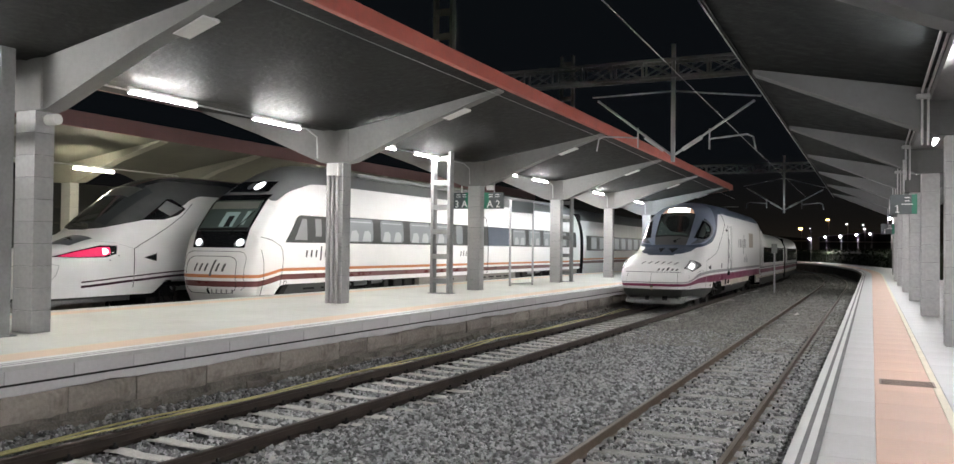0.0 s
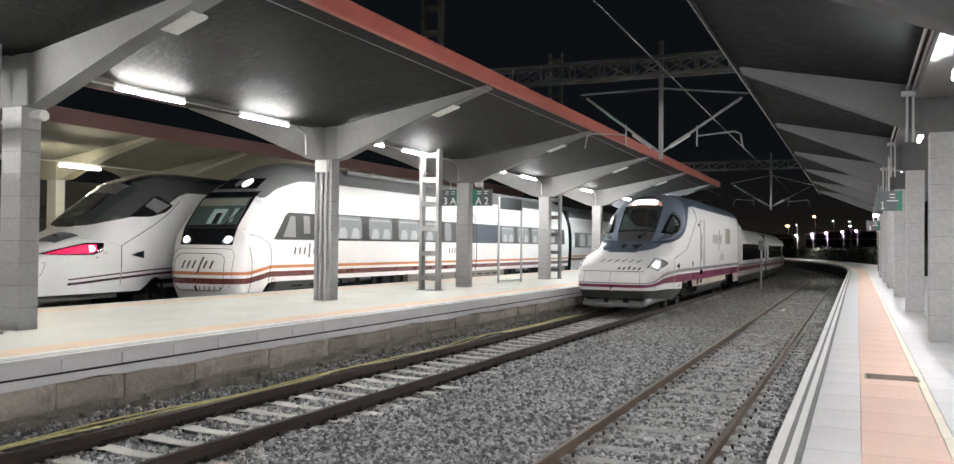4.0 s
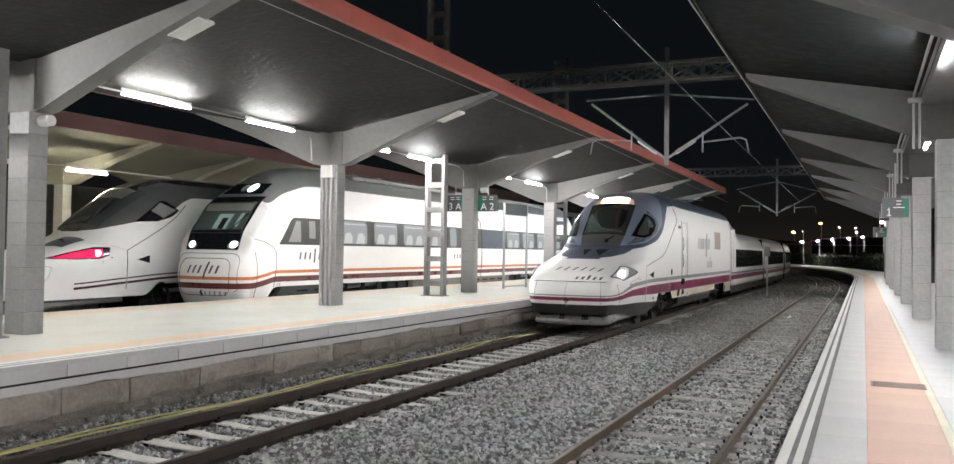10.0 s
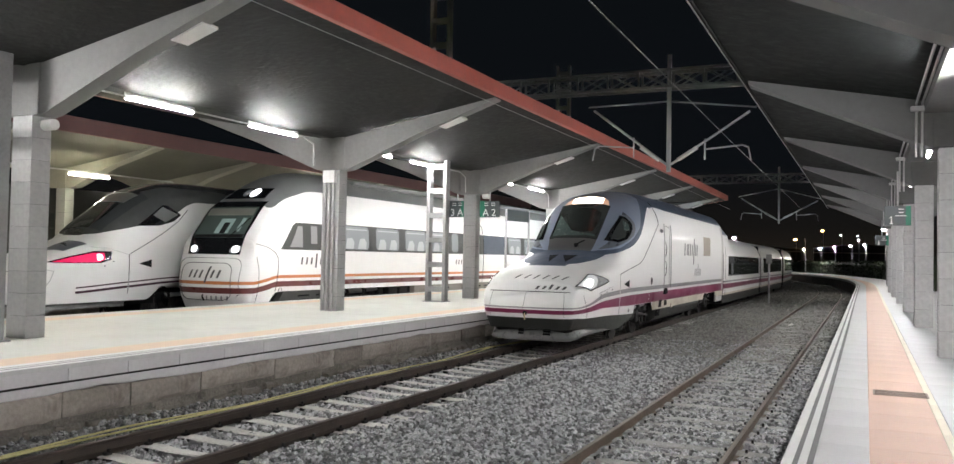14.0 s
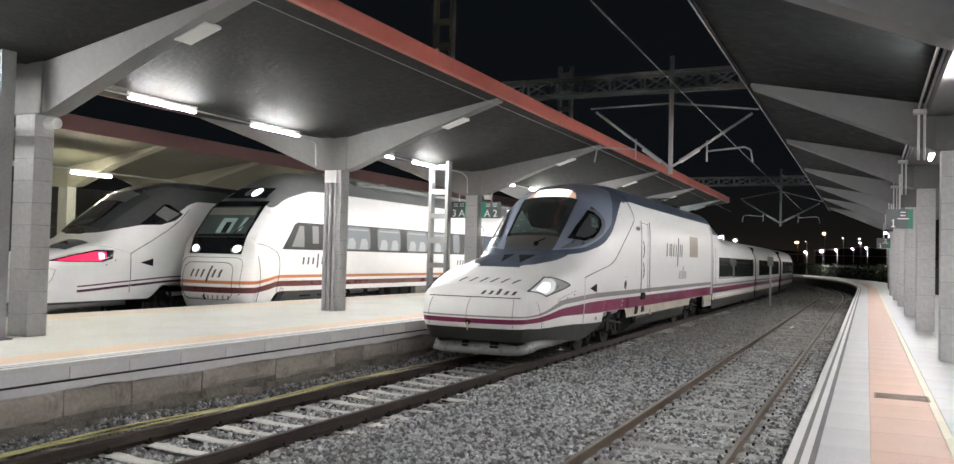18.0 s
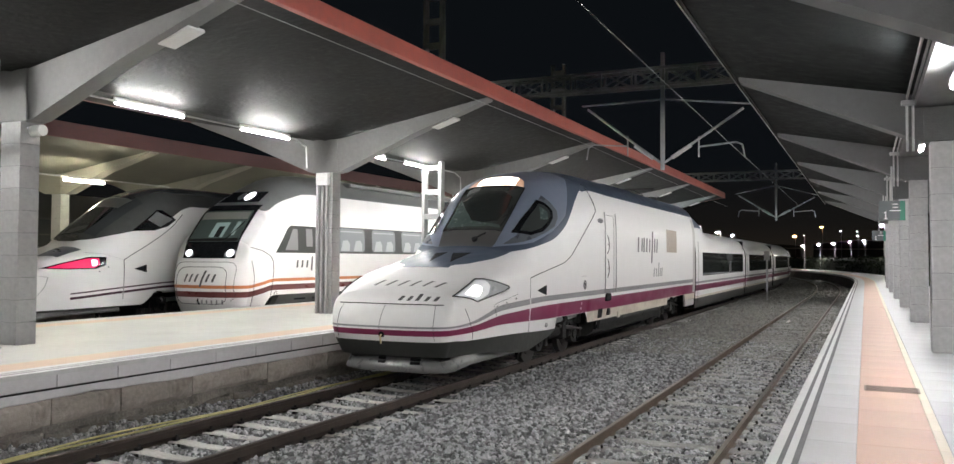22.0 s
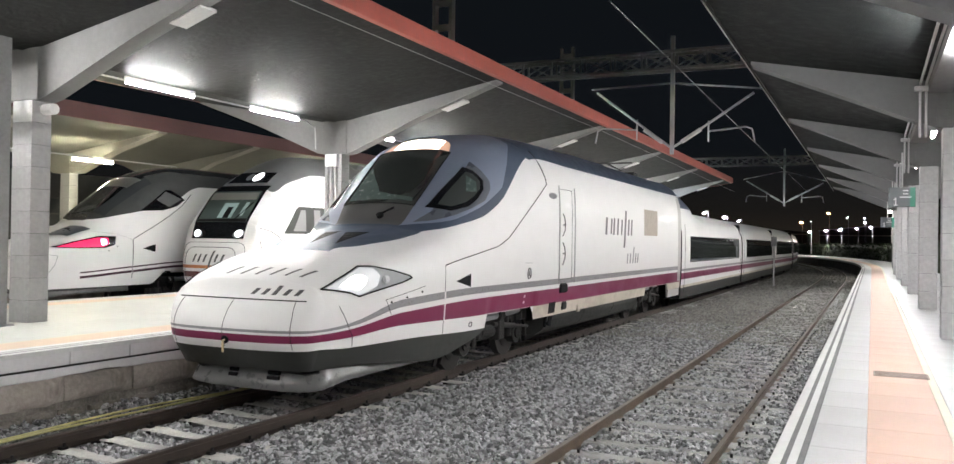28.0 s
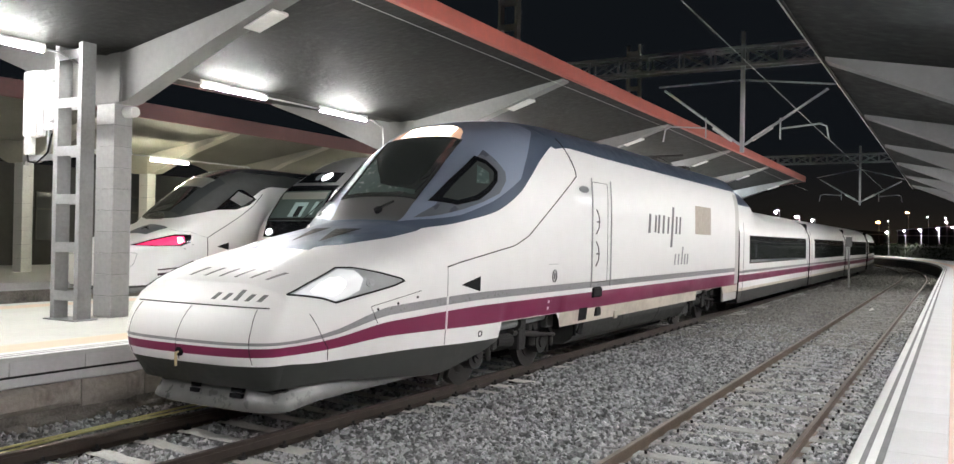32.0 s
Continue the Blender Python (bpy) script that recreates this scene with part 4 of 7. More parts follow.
class Hull:
    """A vehicle body: s runs back from the nose, z up from the rail, x across."""

    def __init__(self, top, width, bottom, zc=1.5, n=2.7, m=2.1, tuck=0.05, place=None):
        self.top, self.width, self.bottom, self.zc = smooth_table(top), smooth_table(width), smooth_table(bottom), zc
        self.place = place or (lambda s: s)
        self.n, self.m, self.tuck = (smooth_table(n) if isinstance(n, list) else (lambda s: n)), (smooth_table(m) if isinstance(m, list) else (lambda s: m)), (smooth_table(tuck) if isinstance(tuck, list) else (lambda s: tuck))

    def mid(self, s):
        return min(self.zc, self.top(s) - 0.28)

    def half(self, s, z):
        w, c, t = self.width(s), self.mid(s), self.top(s)
        if z <= c:
            return w * (1 - self.tuck(s) * ((c - z) / max(0.2, c - self.bottom(s))) ** 2)
        k = min(1.0, (z - c) / (t - c))
        return w * max(0.0, 1 - k ** self.n(s)) ** (1 / self.m(s))

    def roof(self, s, x):
        w, c, t = self.width(s), self.mid(s), self.top(s)
        k = min(1.0, abs(x) / w)
        return c + (t - c) * max(0.0, 1 - k ** self.m(s)) ** (1 / self.n(s))

    def side(self, s, z, sgn=1, off=0.0):
        e = 0.02
        hx = self.half(s, z)
        nz = -(self.half(s, z + e) - self.half(s, z - e)) / (2 * e)
        ns = -(self.half(s + e, z) - self.half(s - e, z)) / (2 * e)
        nrm = Vector((1, ns, nz)).normalized() * off
        return (sgn * (hx + nrm.x), self.place(s) + nrm.y, z + nrm.z)

    def over(self, s, x, off=0.0):
        e = 0.02
        z = self.roof(s, x)
        nrm = Vector((-(self.roof(s, x + e) - self.roof(s, x - e)) / (2 * e), -(self.roof(s + e, x) - self.roof(s - e, x)) / (2 * e), 1)).normalized() * off
        return (x + nrm.x, self.place(s) + nrm.y, z + nrm.z)


def skin(hull, ss, levels, mats_of, cap=True):
    """Loft: rings at the levels(s) below the last level, then over the roof."""
    g = Geo()
    rings = []
    up = 9
    for s in ss:
        lv = levels(s)
        ys = hull.place(s)
        right = [(hull.half(s, z), ys, z) for z in lv]
        z0, zt = lv[-1], hull.top(s)
        x0 = right[-1][0]
        for k in range(1, up):
            a = math.pi / 2 * k / up
            x = x0 * math.cos(a)
            right.append((x, ys, max(z0, min(zt, hull.roof(s, x)))))
        ring = right + [(0, ys, zt)] + [(-x, a, z) for x, a, z in reversed(right)]
        rings.append(ring)
    n, half = len(rings[0]), len(levels(ss[0]))
    vs = [p for r in rings for p in r]
    g.add(vs, [])
    for i in range(len(ss) - 1):
        for k in range(n - 1):
            a = i * n + k
            kk = min(k, n - 2 - k)
            g.f.append((a, a + 1, a + n + 1, a + n))
            g.m.append(mats_of(kk if kk < half - 1 else half - 1, 0.5 * (ss[i] + ss[i + 1])))
    if cap:
        g.f.append(tuple(range(n)))
        g.m.append(mats_of(-1, ss[0]))
        g.f.append(tuple((len(ss) - 1) * n + k for k in range(n - 1, -1, -1)))
        g.m.append(mats_of(-2, ss[-1]))
    return g


def patch(fn, quad, nu=8, nv=8, g=None, mi=0):
    """A curved panel: a quad of parameters mapped through fn onto the body."""
    g = g or Geo()
    a, b, c, d = [Vector(p) for p in quad]
    vs, fs = [], []
    for j in range(nv + 1):
        for i in range(nu + 1):
            u, v = i / nu, j / nv
            p = (a * (1 - u) + b * u) * (1 - v) + (d * (1 - u) + c * u) * v
            vs.append(fn(p[0], p[1]))
    for j in range(nv):
        for i in range(nu):
            k = j * (nu + 1) + i
            fs.append((k, k + 1, k + nu + 2, k + nu + 1))
    return g.add(vs, fs, mi)


def line_on(fn, pts, r, g=None, sub=6):
    """A raised thin line along parameters mapped onto the body."""
    g = g or Geo()
    q = []
    for i in range(len(pts) - 1):
        for k in range(sub):
            u = k / sub
            q.append(fn(pts[i][0] * (1 - u) + pts[i + 1][0] * u, pts[i][1] * (1 - u) + pts[i + 1][1] * u))
    q.append(fn(*pts[-1]))
    return g.tube(q, r, 5)


def bogie(parent, s, wheelbase, r=0.46, gauge=0.753):
    b = lay("bogie", Geo().box(-0.95, -0.78, s - wheelbase / 2 - 0.5, s + wheelbase / 2 + 0.5, 0.42, 0.66, 0.03).box(0.78, 0.95, s - wheelbase / 2 - 0.5, s + wheelbase / 2 + 0.5, 0.42, 0.66, 0.03).box(-0.9, 0.9, s - 0.3, s + 0.3, 0.4, 0.7, 0.03), M["bogie"], parent, "grimy bogie frame")
    for k in (-1, 1):
        y = s + k * wheelbase / 2
        for x in (-gauge, gauge):
            w = lay("wheel", Geo().disc((0, 0, 0), (1, 0, 0), r, 0.13, 24).disc((math.copysign(0.07, x), 0, 0), (1, 0, 0), r * 0.62, 0.02, 20).disc((math.copysign(0.09, x), 0, 0), (1, 0, 0), 0.11, 0.07, 12), M["wheel"], b, "steel wheel", smooth=True)
            w.location, w.scale = (x, y, r), (1, 0.92, 1)
            lay("axle_box", Geo().box(math.copysign(0.90, x) - 0.09, math.copysign(0.90, x) + 0.09, y - 0.16, y + 0.16, r - 0.13, r + 0.17, 0.03), M["bogie"], b)
        for x in (-0.88, 0.88):
            lay("spring", Geo().tube([(x, y + 0.26 * k, 0.45), (x, y + 0.26 * k, 0.78)], 0.075, 10), M["bogie"], b)
            lay("damper", Geo().tube([(x * 1.06, y - 0.1, 0.78), (x * 1.06, y - 0.62 * k, 0.70)], 0.035, 8), M["wheel"], b)
    return b


def lay_each(name, g, material, parent, label):
    """Every separate stroke of g becomes a part of its own."""
    home = list(range(len(g.v)))

    def root(i):
        while home[i] != i:
            home[i] = home[home[i]]
            i = home[i]
        return i
    for f in g.f:
        for i in f[1:]:
            home[root(i)] = root(f[0])
    pieces = {}
    for f in g.f:
        pieces.setdefault(root(f[0]), []).append(f)
    for fs in pieces.values():
        ids = sorted({i for f in fs for i in f})
        at = {i: k for k, i in enumerate(ids)}
        lay(name, Geo().add([g.v[i] for i in ids], [tuple(at[i] for i in f) for f in fs]), material, parent, label)


def script_mark(parent, fn, s0, z0, w, h, lean=0.15, sgn=1, name="logo"):
    """A plain stand-in for a word mark: leaning strokes with one tall one."""
    g = Geo()
    n = 6
    for i in range(n):
        a = s0 + w * i / n
        tall = 1.55 if i == 3 else 1.0
        lo = -0.45 if i == 3 else 0.0
        b = w / n
        patch(fn, [(a, z0 + lo * h), (a + b * 0.34, z0 + lo * h), (a + b * 0.34 + lean * h * sgn, z0 + h * tall), (a + lean * h * sgn, z0 + h * tall)], 2, 3, g)
    return lay_each(name, g, M["logo"], parent, "dark grey mark painted on the side")


def poly_on(fn, pts, rings=6, dens=5, g=None, centre=None):
    """A curved panel with any outline: fans from its centre out to a dense border, mapped onto the body."""
    g = g or Geo()
    n = len(pts)
    rim = [(pts[i][0] + (pts[(i + 1) % n][0] - pts[i][0]) * k / dens, pts[i][1] + (pts[(i + 1) % n][1] - pts[i][1]) * k / dens) for i in range(n) for k in range(dens)]
    c = centre or (sum(p[0] for p in pts) / n, sum(p[1] for p in pts) / n)
    N = len(rim)
    vs = [fn(*c)] + [fn(c[0] + (p[0] - c[0]) * r / rings, c[1] + (p[1] - c[1]) * r / rings) for r in range(1, rings + 1) for p in rim]
    fs = [(0, 1 + i, 1 + (i + 1) % N) for i in range(N)]
    for r in range(rings - 1):
        for i in range(N):
            j = (i + 1) % N
            fs.append((1 + r * N + i, 1 + (r + 1) * N + i, 1 + (r + 1) * N + j, 1 + r * N + j))
    return g.add(vs, fs)


def ring_on(fn, pts, r, g=None, sub=4):
    return line_on(fn, list(pts) + [pts[0]], r, g, sub)


class Nose:
    """A blunt rounded front ahead of the hull's ring at s = sj; reach(z) is the foremost y at each height."""

    def __init__(self, hull, sj, reach, p=2.8):
        self.hull, self.sj, self.yj, self.p = hull, sj, hull.place(sj), p
        self.reach = smooth_table(reach)

    def y(self, x, z):
        w = self.hull.half(self.sj, z)
        q = min(1.0, abs(x) / max(w, 1e-4))
        return self.yj - max(0.0, self.yj - self.reach(z)) * (1 - q ** self.p) ** (1 / self.p)

    def at(self, off=0.0):
        def f(x, z):
            e = 0.02
            nrm = Vector((-(self.y(x + e, z) - self.y(x - e, z)) / (2 * e), 1, -(self.y(x, z + e) - self.y(x, z - e)) / (2 * e))).normalized() * -off
            return (x + nrm.x, self.y(x, z) + nrm.y, z + nrm.z)
        return f

    def mesh(self, levels, mats_of, up=9, across=14):
        """Rows at the levels of the joining ring, each carried round the front."""
        h, s = self.hull, self.sj
        lv = levels(s)
        rows = [(h.half(s, z), z) for z in lv]
        for k in range(1, up):
            x = rows[len(lv) - 1][0] * math.cos(math.pi / 2 * k / up)
            rows.append((x, max(lv[-1], min(h.top(s), h.roof(s, x)))))
        vs, fs, ms = [], [], []
        for w, z in rows:
            d = max(0.0, self.yj - self.reach(z))
            for i in range(-across, across + 1):
                a = math.pi / 2 * abs(i) / across
                x = math.copysign(w * math.sin(a) ** (2 / self.p), i) if i else 0.0
                vs.append((x, self.yj - d * max(0.0, math.cos(a)) ** (2 / self.p), z))
        n = 2 * across + 1
        for j in range(len(rows) - 1):
            for i in range(n - 1):
                a = j * n + i
                fs.append((a, a + 1, a + n + 1, a + n))
                ms.append(mats_of(min(j, len(lv) - 1), 0.0))
        g = Geo().add(vs, fs)
        g.m[:] = ms
        return g


def long_bogie(parent, s, r=0.46):
    """Bogie with side frame, springs, dampers, brake gear and hanging pipes."""
    b = bogie(parent, s, 2.1, r)
    for sg in (-1, 1):
        X = lambda v: sg * v
        lay("air_pipe", Geo().tube([(X(1.14), s - 0.95, 0.86), (X(1.16), s - 0.2, 0.88), (X(1.16), s + 0.1, 0.88)], 0.075, 12).tube([(X(1.16), s + 0.1, 0.88), (X(1.18), s + 0.95, 0.92)], 0.06, 12), M["steel"], b, "dirty steel pipe along the bogie")
        for y, z, q, h in ((-0.92, 0.86, 0.12, 0.06), (0.02, 0.88, 0.13, 0.16), (0.9, 0.92, 0.11, 0.08)):
            lay("pipe_flange", Geo().disc((X(1.16), s + y, z), (0, 1, 0), q, h, 14), M["bogie"], b)
        lay("yaw_damper", Geo().tube([(X(1.13), s - 0.1, 0.72), (X(1.16), s + 0.75, 0.62)], 0.05, 10).tube([(X(1.16), s + 0.7, 0.625), (X(1.17), s + 1.35, 0.56)], 0.028, 8), M["wheel"], b)
        lay("bracket", Geo().box(*sorted((X(1.0), X(1.2))), s + 0.02, s + 0.26, 0.42, 1.0, 0.02), M["bogie"], b)
        lay("bracket", Geo().box(*sorted((X(1.02), X(1.18))), s - 0.75, s - 0.6, 0.5, 0.95, 0.02), M["bogie"], b)
        lay("brake_cylinder", Geo().tube([(X(1.05), s - 0.5, 0.62), (X(1.1), s - 0.12, 0.60)], 0.11, 14), M["bogie"], b)
        lay("valve_box", Geo().box(*sorted((X(0.98), X(1.12))), s + 0.5, s + 0.85, 0.68, 0.9, 0.03), M["bogie"], b)
        for dy, sag in ((-1.25, 0.34), (-1.05, 0.26), (0.62, 0.22), (1.2, 0.3)):
            lay("hose", Geo().tube([(X(1.08), s + dy, 0.86), (X(1.14), s + dy + 0.05, 0.86 - sag), (X(1.1), s + dy + 0.2, 0.84 - sag * 1.25), (X(1.0), s + dy + 0.3, 0.70)], 0.022, 6), M["black"], b)
        lay("guard_iron", Geo().bar((X(0.9), s - 1.55, 0.62), (X(0.82), s - 1.62, 0.14), 0.09, 0.03), M["bogie"], b)
        lay("guard_iron", Geo().bar((X(0.95), s + 1.5, 0.6), (X(0.9), s + 1.62, 0.2), 0.08, 0.03), M["bogie"], b)
        for w in (-1.05, 1.05):
            lay("axle_cover", Geo().disc((X(1.0), s + w, r), (1, 0, 0), 0.2, 0.16, 18).disc((X(1.09), s + w, r), (1, 0, 0), 0.11, 0.05, 14), M["bogie"], b)
            lay("spring_tower", Geo().tube([(X(1.0), s + w - 0.26, 0.42), (X(1.0), s + w - 0.26, 0.82)], 0.085, 12), M["bogie"], b)
            lay("vertical_damper", Geo().tube([(X(1.1), s + w + 0.3, 0.36), (X(1.1), s + w + 0.3, 0.6)], 0.045, 10).tube([(X(1.1), s + w + 0.3, 0.6), (X(1.1), s + w + 0.3, 0.86)], 0.028, 8), M["wheel"], b)
        lay("sand_pipe", Geo().tube([(X(0.98), s - 1.45, 0.8), (X(0.95), s - 1.5, 0.5), (X(0.8), s - 1.4, 0.16)], 0.025, 6), M["wheel"], b)
        lay("cable_box", Geo().box(*sorted((X(1.0), X(1.18))), s + 1.02, s + 1.3, 0.7, 0.95, 0.02), M["skirt"], b)
    return b


LOOK = {
    "ave": dict(
        top=[(0, 1.36), (0.12, 1.40), (0.35, 1.47), (0.65, 1.72), (1.0, 1.88), (1.6, 2.08), (2.3, 2.28), (2.8, 2.40), (3.02, 2.48), (3.3, 2.80), (3.7, 3.17), (4.1, 3.55), (4.45, 3.84), (4.75, 4.02), (5.2, 4.16), (5.8, 4.26), (6.4, 4.33), (7.2, 4.37), (9, 4.38), (18.7, 4.36)],
        blue=[(0, 3.0), (1.45, 2.25), (1.55, 2.09), (1.75, 2.107), (2.0, 2.15), (2.48, 2.22), (3.04, 2.33), (3.5, 2.43), (4.22, 2.57), (4.68, 2.76), (5.24, 3.09), (5.8, 3.46), (6.35, 3.72), (6.95, 3.80), (8.2, 3.77), (18.7, 3.74)],
        slate=[(2.9, 2.445), (3.13, 2.48), (3.57, 2.56), (4.25, 2.66), (4.61, 2.85), (4.95, 3.12), (5.24, 3.45), (5.66, 3.82), (6.28, 4.20), (6.4, 4.30)],
        reach=[(0.45, 0.425), (0.55, 0.313), (0.65, 0.212), (0.75, 0.122), (0.88, 0.044), (1.0, 0.007), (1.1, 0.007), (1.2, 0.038), (1.3, 0.089), (1.38, 0.15), (1.43, 0.201), (1.48, 0.285), (1.55, 0.352), (1.6, 0.391), (1.684, 0.456)],
        bottom=[(0, 0.55), (1.2, 0.57), (2.0, 0.50), (2.9, 0.42), (3.6, 0.52), (4.43, 0.745), (4.5, 0.97), (6.38, 0.97), (6.42, 0.72), (14.4, 0.72), (14.45, 0.94), (17.0, 0.94), (17.05, 0.5), (18.7, 0.5)]),
    "alvia": dict(
        top=[(0, 1.56), (0.12, 1.60), (0.35, 1.68), (0.65, 1.97), (1.0, 2.18), (1.6, 2.46), (2.0, 2.60), (2.25, 2.76), (2.65, 3.20), (3.2, 3.70), (3.7, 4.10), (4.2, 4.34), (4.84, 4.52), (6, 4.60), (18.7, 4.60)],
        blue=[(0, 3.4), (2.05, 2.9), (2.2, 2.72), (2.6, 2.80), (3.2, 2.90), (3.87, 3.02), (4.3, 3.18), (4.65, 3.43), (5.0, 3.68), (5.4, 3.80), (18.7, 3.82)],
        slate=[(2.0, 2.55), (18.7, 3.9)],
        reach=[(0.5, 0.425), (0.6, 0.313), (0.72, 0.201), (0.85, 0.111), (1.0, 0.044), (1.15, 0.01), (1.25, 0.01), (1.36, 0.044), (1.48, 0.1), (1.56, 0.167), (1.62, 0.229), (1.68, 0.296), (1.75, 0.352), (1.82, 0.397), (1.905, 0.456)],
        bottom=[(0, 0.66), (1.2, 0.68), (2.86, 0.74), (3.5, 0.76), (3.9, 1.05), (4.0, 1.15), (6.4, 1.15), (6.42, 0.8), (14.4, 0.80), (14.45, 0.97), (17.0, 0.97), (17.05, 0.5), (18.7, 0.5)])}


def side_mark(parent, fn):
    """Plain strokes standing in for the two painted marks on the side."""
    g = Geo()
    for a, b, z0, z1, lean in ((10.55, 10.70, 2.42, 2.84, 0.05), (10.95, 11.08, 2.44, 2.82, 0.05), (11.48, 11.62, 2.42, 2.84, 0.05), (11.82, 11.95, 2.42, 2.82, 0.05), (12.06, 12.22, 2.10, 3.06, 0.14), (12.42, 12.56, 2.42, 2.84, 0.05), (11.16, 11.30, 2.42, 2.84, 0.05), (12.70, 12.84, 2.42, 2.84, 0.05)):
        patch(fn, [(a, z0), (b, z0), (b + lean, z1), (a + lean, z1)], 2, 5, g)
    lay_each("logo", g, M["logo"], parent, "dark grey strokes painted on the side")
    g = Geo()
    for a, top in ((12.36, 1.94), (12.62, 1.94), (12.88, 2.12), (13.12, 1.94), (13.34, 1.94)):
        patch(fn, [(a, 1.68), (a + 0.11, 1.68), (a + 0.17 + 0.3 * (top - 1.94), top), (a + 0.06 + 0.3 * (top - 1.94), top)], 2, 4, g)
    lay_each("logo", g, M["grey_s"], parent, "grey strokes painted on the side")


def duck_car(style):
    """A long-nosed power car. style 'ave': blue-grey cab and maroon stripe; 'alvia': dark glazed cab and thin double stripes."""
    ave, K, length = style == "ave", LOOK[style], 18.7
    hull = Hull(top=K["top"], bottom=K["bottom"],
                width=[(0, 0.88), (0.06, 0.98), (0.18, 1.06), (0.45, 1.15), (0.9, 1.25), (1.6, 1.35), (2.6, 1.42), (4.0, 1.46), (5.0, 1.48), (length, 1.48)],
                zc=1.75, n=[(0, 2.2), (2.5, 2.2), (3.6, 2.5), (4.8, 3.6), (5.8, 4.6), (7.0, 6.0), (length, 6.0)], m=[(0, 6.0), (0.6, 5.0), (1.4, 3.4), (2.5, 3.0), (4.6, 3.0), (6.2, 2.4), (length, 2.4)], tuck=[(0, 0.22), (0.8, 0.12), (2.5, 0.06), (length, 0.04)],
                place=lambda s: s if s >= 3 else s * 1.06 - 0.18)
    if ave:
        car = thing("high_speed_power_car", "white high-speed train power car with blue-grey cab and maroon stripe", "train", "arriving train")
        rise = [smooth_table([(0, a), (0.6, a), (1.0, b), (2.0, c), (4.2, d), (length, e)]) for a, b, c, d, e in ((0.835, 0.81, 0.815, 0.75, 0.74), (0.935, 0.945, 1.02, 0.985, 0.95), (1.03, 1.05, 1.20, 1.27, 1.275), (1.06, 1.085, 1.28, 1.355, 1.355), (1.092, 1.13, 1.385, 1.465, 1.475))]
    else:
        car = thing("parked_power_car", "white long-nosed power car with dark glazed cab and red tail lamps", "train", "parked trains")
        line = lambda a: smooth_table([(0, a - 0.22), (1.5, a - 0.13), (2.84, a), (4.74, a + 0.13), (8, a + 0.16), (length, a + 0.16)])
        rise = [smooth_table([(0, 0.72), (3, 0.76), (length, 0.80)]), line(1.14), line(1.21), line(1.29), line(1.33)]
    blue, slate = smooth_table(K["blue"]), smooth_table(K["slate"])

    def levels(s):
        t, b = hull.top(s), hull.bottom(s)
        f = min(blue(s), t - 0.006)
        e = f + (t - f) * 0.5
        if ave and 2.92 < s < 6.4:
            e = min(max(slate(s), f + 0.2 * (t - f)), f + 0.85 * (t - f))
        lv = [b] + [max(b + 0.002 * (i + 1), q(s)) for i, q in enumerate(rise)]
        lv += [lv[-1] + (f - lv[-1]) * k / 8 for k in range(1, 9)]
        return lv + [f + (e - f) * k / 4 for k in range(1, 5)]

    def colour(k, s):
        if k == -2:
            return 3
        if k == -1:
            return 0
        if k == 0:
            # lowest nose band is dark in colour, imitating shade on the undercurve
            return 1 if s < 4.46 or s > 17.0 else 6
        if k == 1 and s > 6.4 and ave:
            return 6
        tip = 1.52 if ave else 2.18
        if k > 13:
            return (7 if 2.96 < s < 6.1 and k == 17 else 5) if ave and s > tip else (5 if s > tip else 0)
        if k >= 14:
            return 5 if s > tip else 0
        if ave:
            return {2: 2, 4: 4}.get(k, 0)
        return {2: 2, 4: 2}.get(k, 0) if s > 1.45 else 0
    ss = [0.6, 0.7, 0.85, 1.0, 1.2, 1.35, 1.48, 1.52, 1.57, 1.62, 1.7, 1.8, 1.9, 1.97, 2.03, 2.1, 2.16, 2.22, 2.3] + [round(2.4 + 0.1 * k, 2) for k in range(41)] + [6.39, 6.43, 6.6, 6.8, 7.0, 7.4, 8.2, 9.5, 11, 12.5, 14.39, 14.46, 15.5, 16.99, 17.06, 18, length]
    if not ave:
        ss = sorted(set(ss + [3.95, 4.02]))
    ss = [s for i, s in enumerate(ss) if i == 0 or s - ss[i - 1] > 0.005]
    mats = [M["white"], M["skirt"], M["maroon"] if ave else M["plum"], M["black"], M["grey_s"], M["navy"] if ave else M["darkcab"], M["cream_dirty"], M["slate"]]
    lay("body", skin(hull, ss, levels, colour), mats, car, smooth=True)
    nose = Nose(hull, 0.6, K["reach"])
    nc = lay("nose_cover", nose.mesh(levels, colour), mats, car, "rounded white nose cover", smooth=True)
    dz = 0.0 if ave else 0.18
    for x in (-0.9, 0.0, 0.95) if ave else (-0.3, 0.9):
        lay("panel_joint", line_on(nose.at(0.001), [(x * 0.97, 1.43 + dz), (x, 1.25 + dz), (x, 0.86 + dz)], 0.004), M["seam"], nc)
    lay("panel_joint", line_on(nose.at(0.001), [(-0.98, 1.445 + dz), (-0.5, 1.447 + dz), (0.5, 1.447 + dz), (1.04, 1.445 + dz)], 0.008, sub=10), M["seam"], nc)
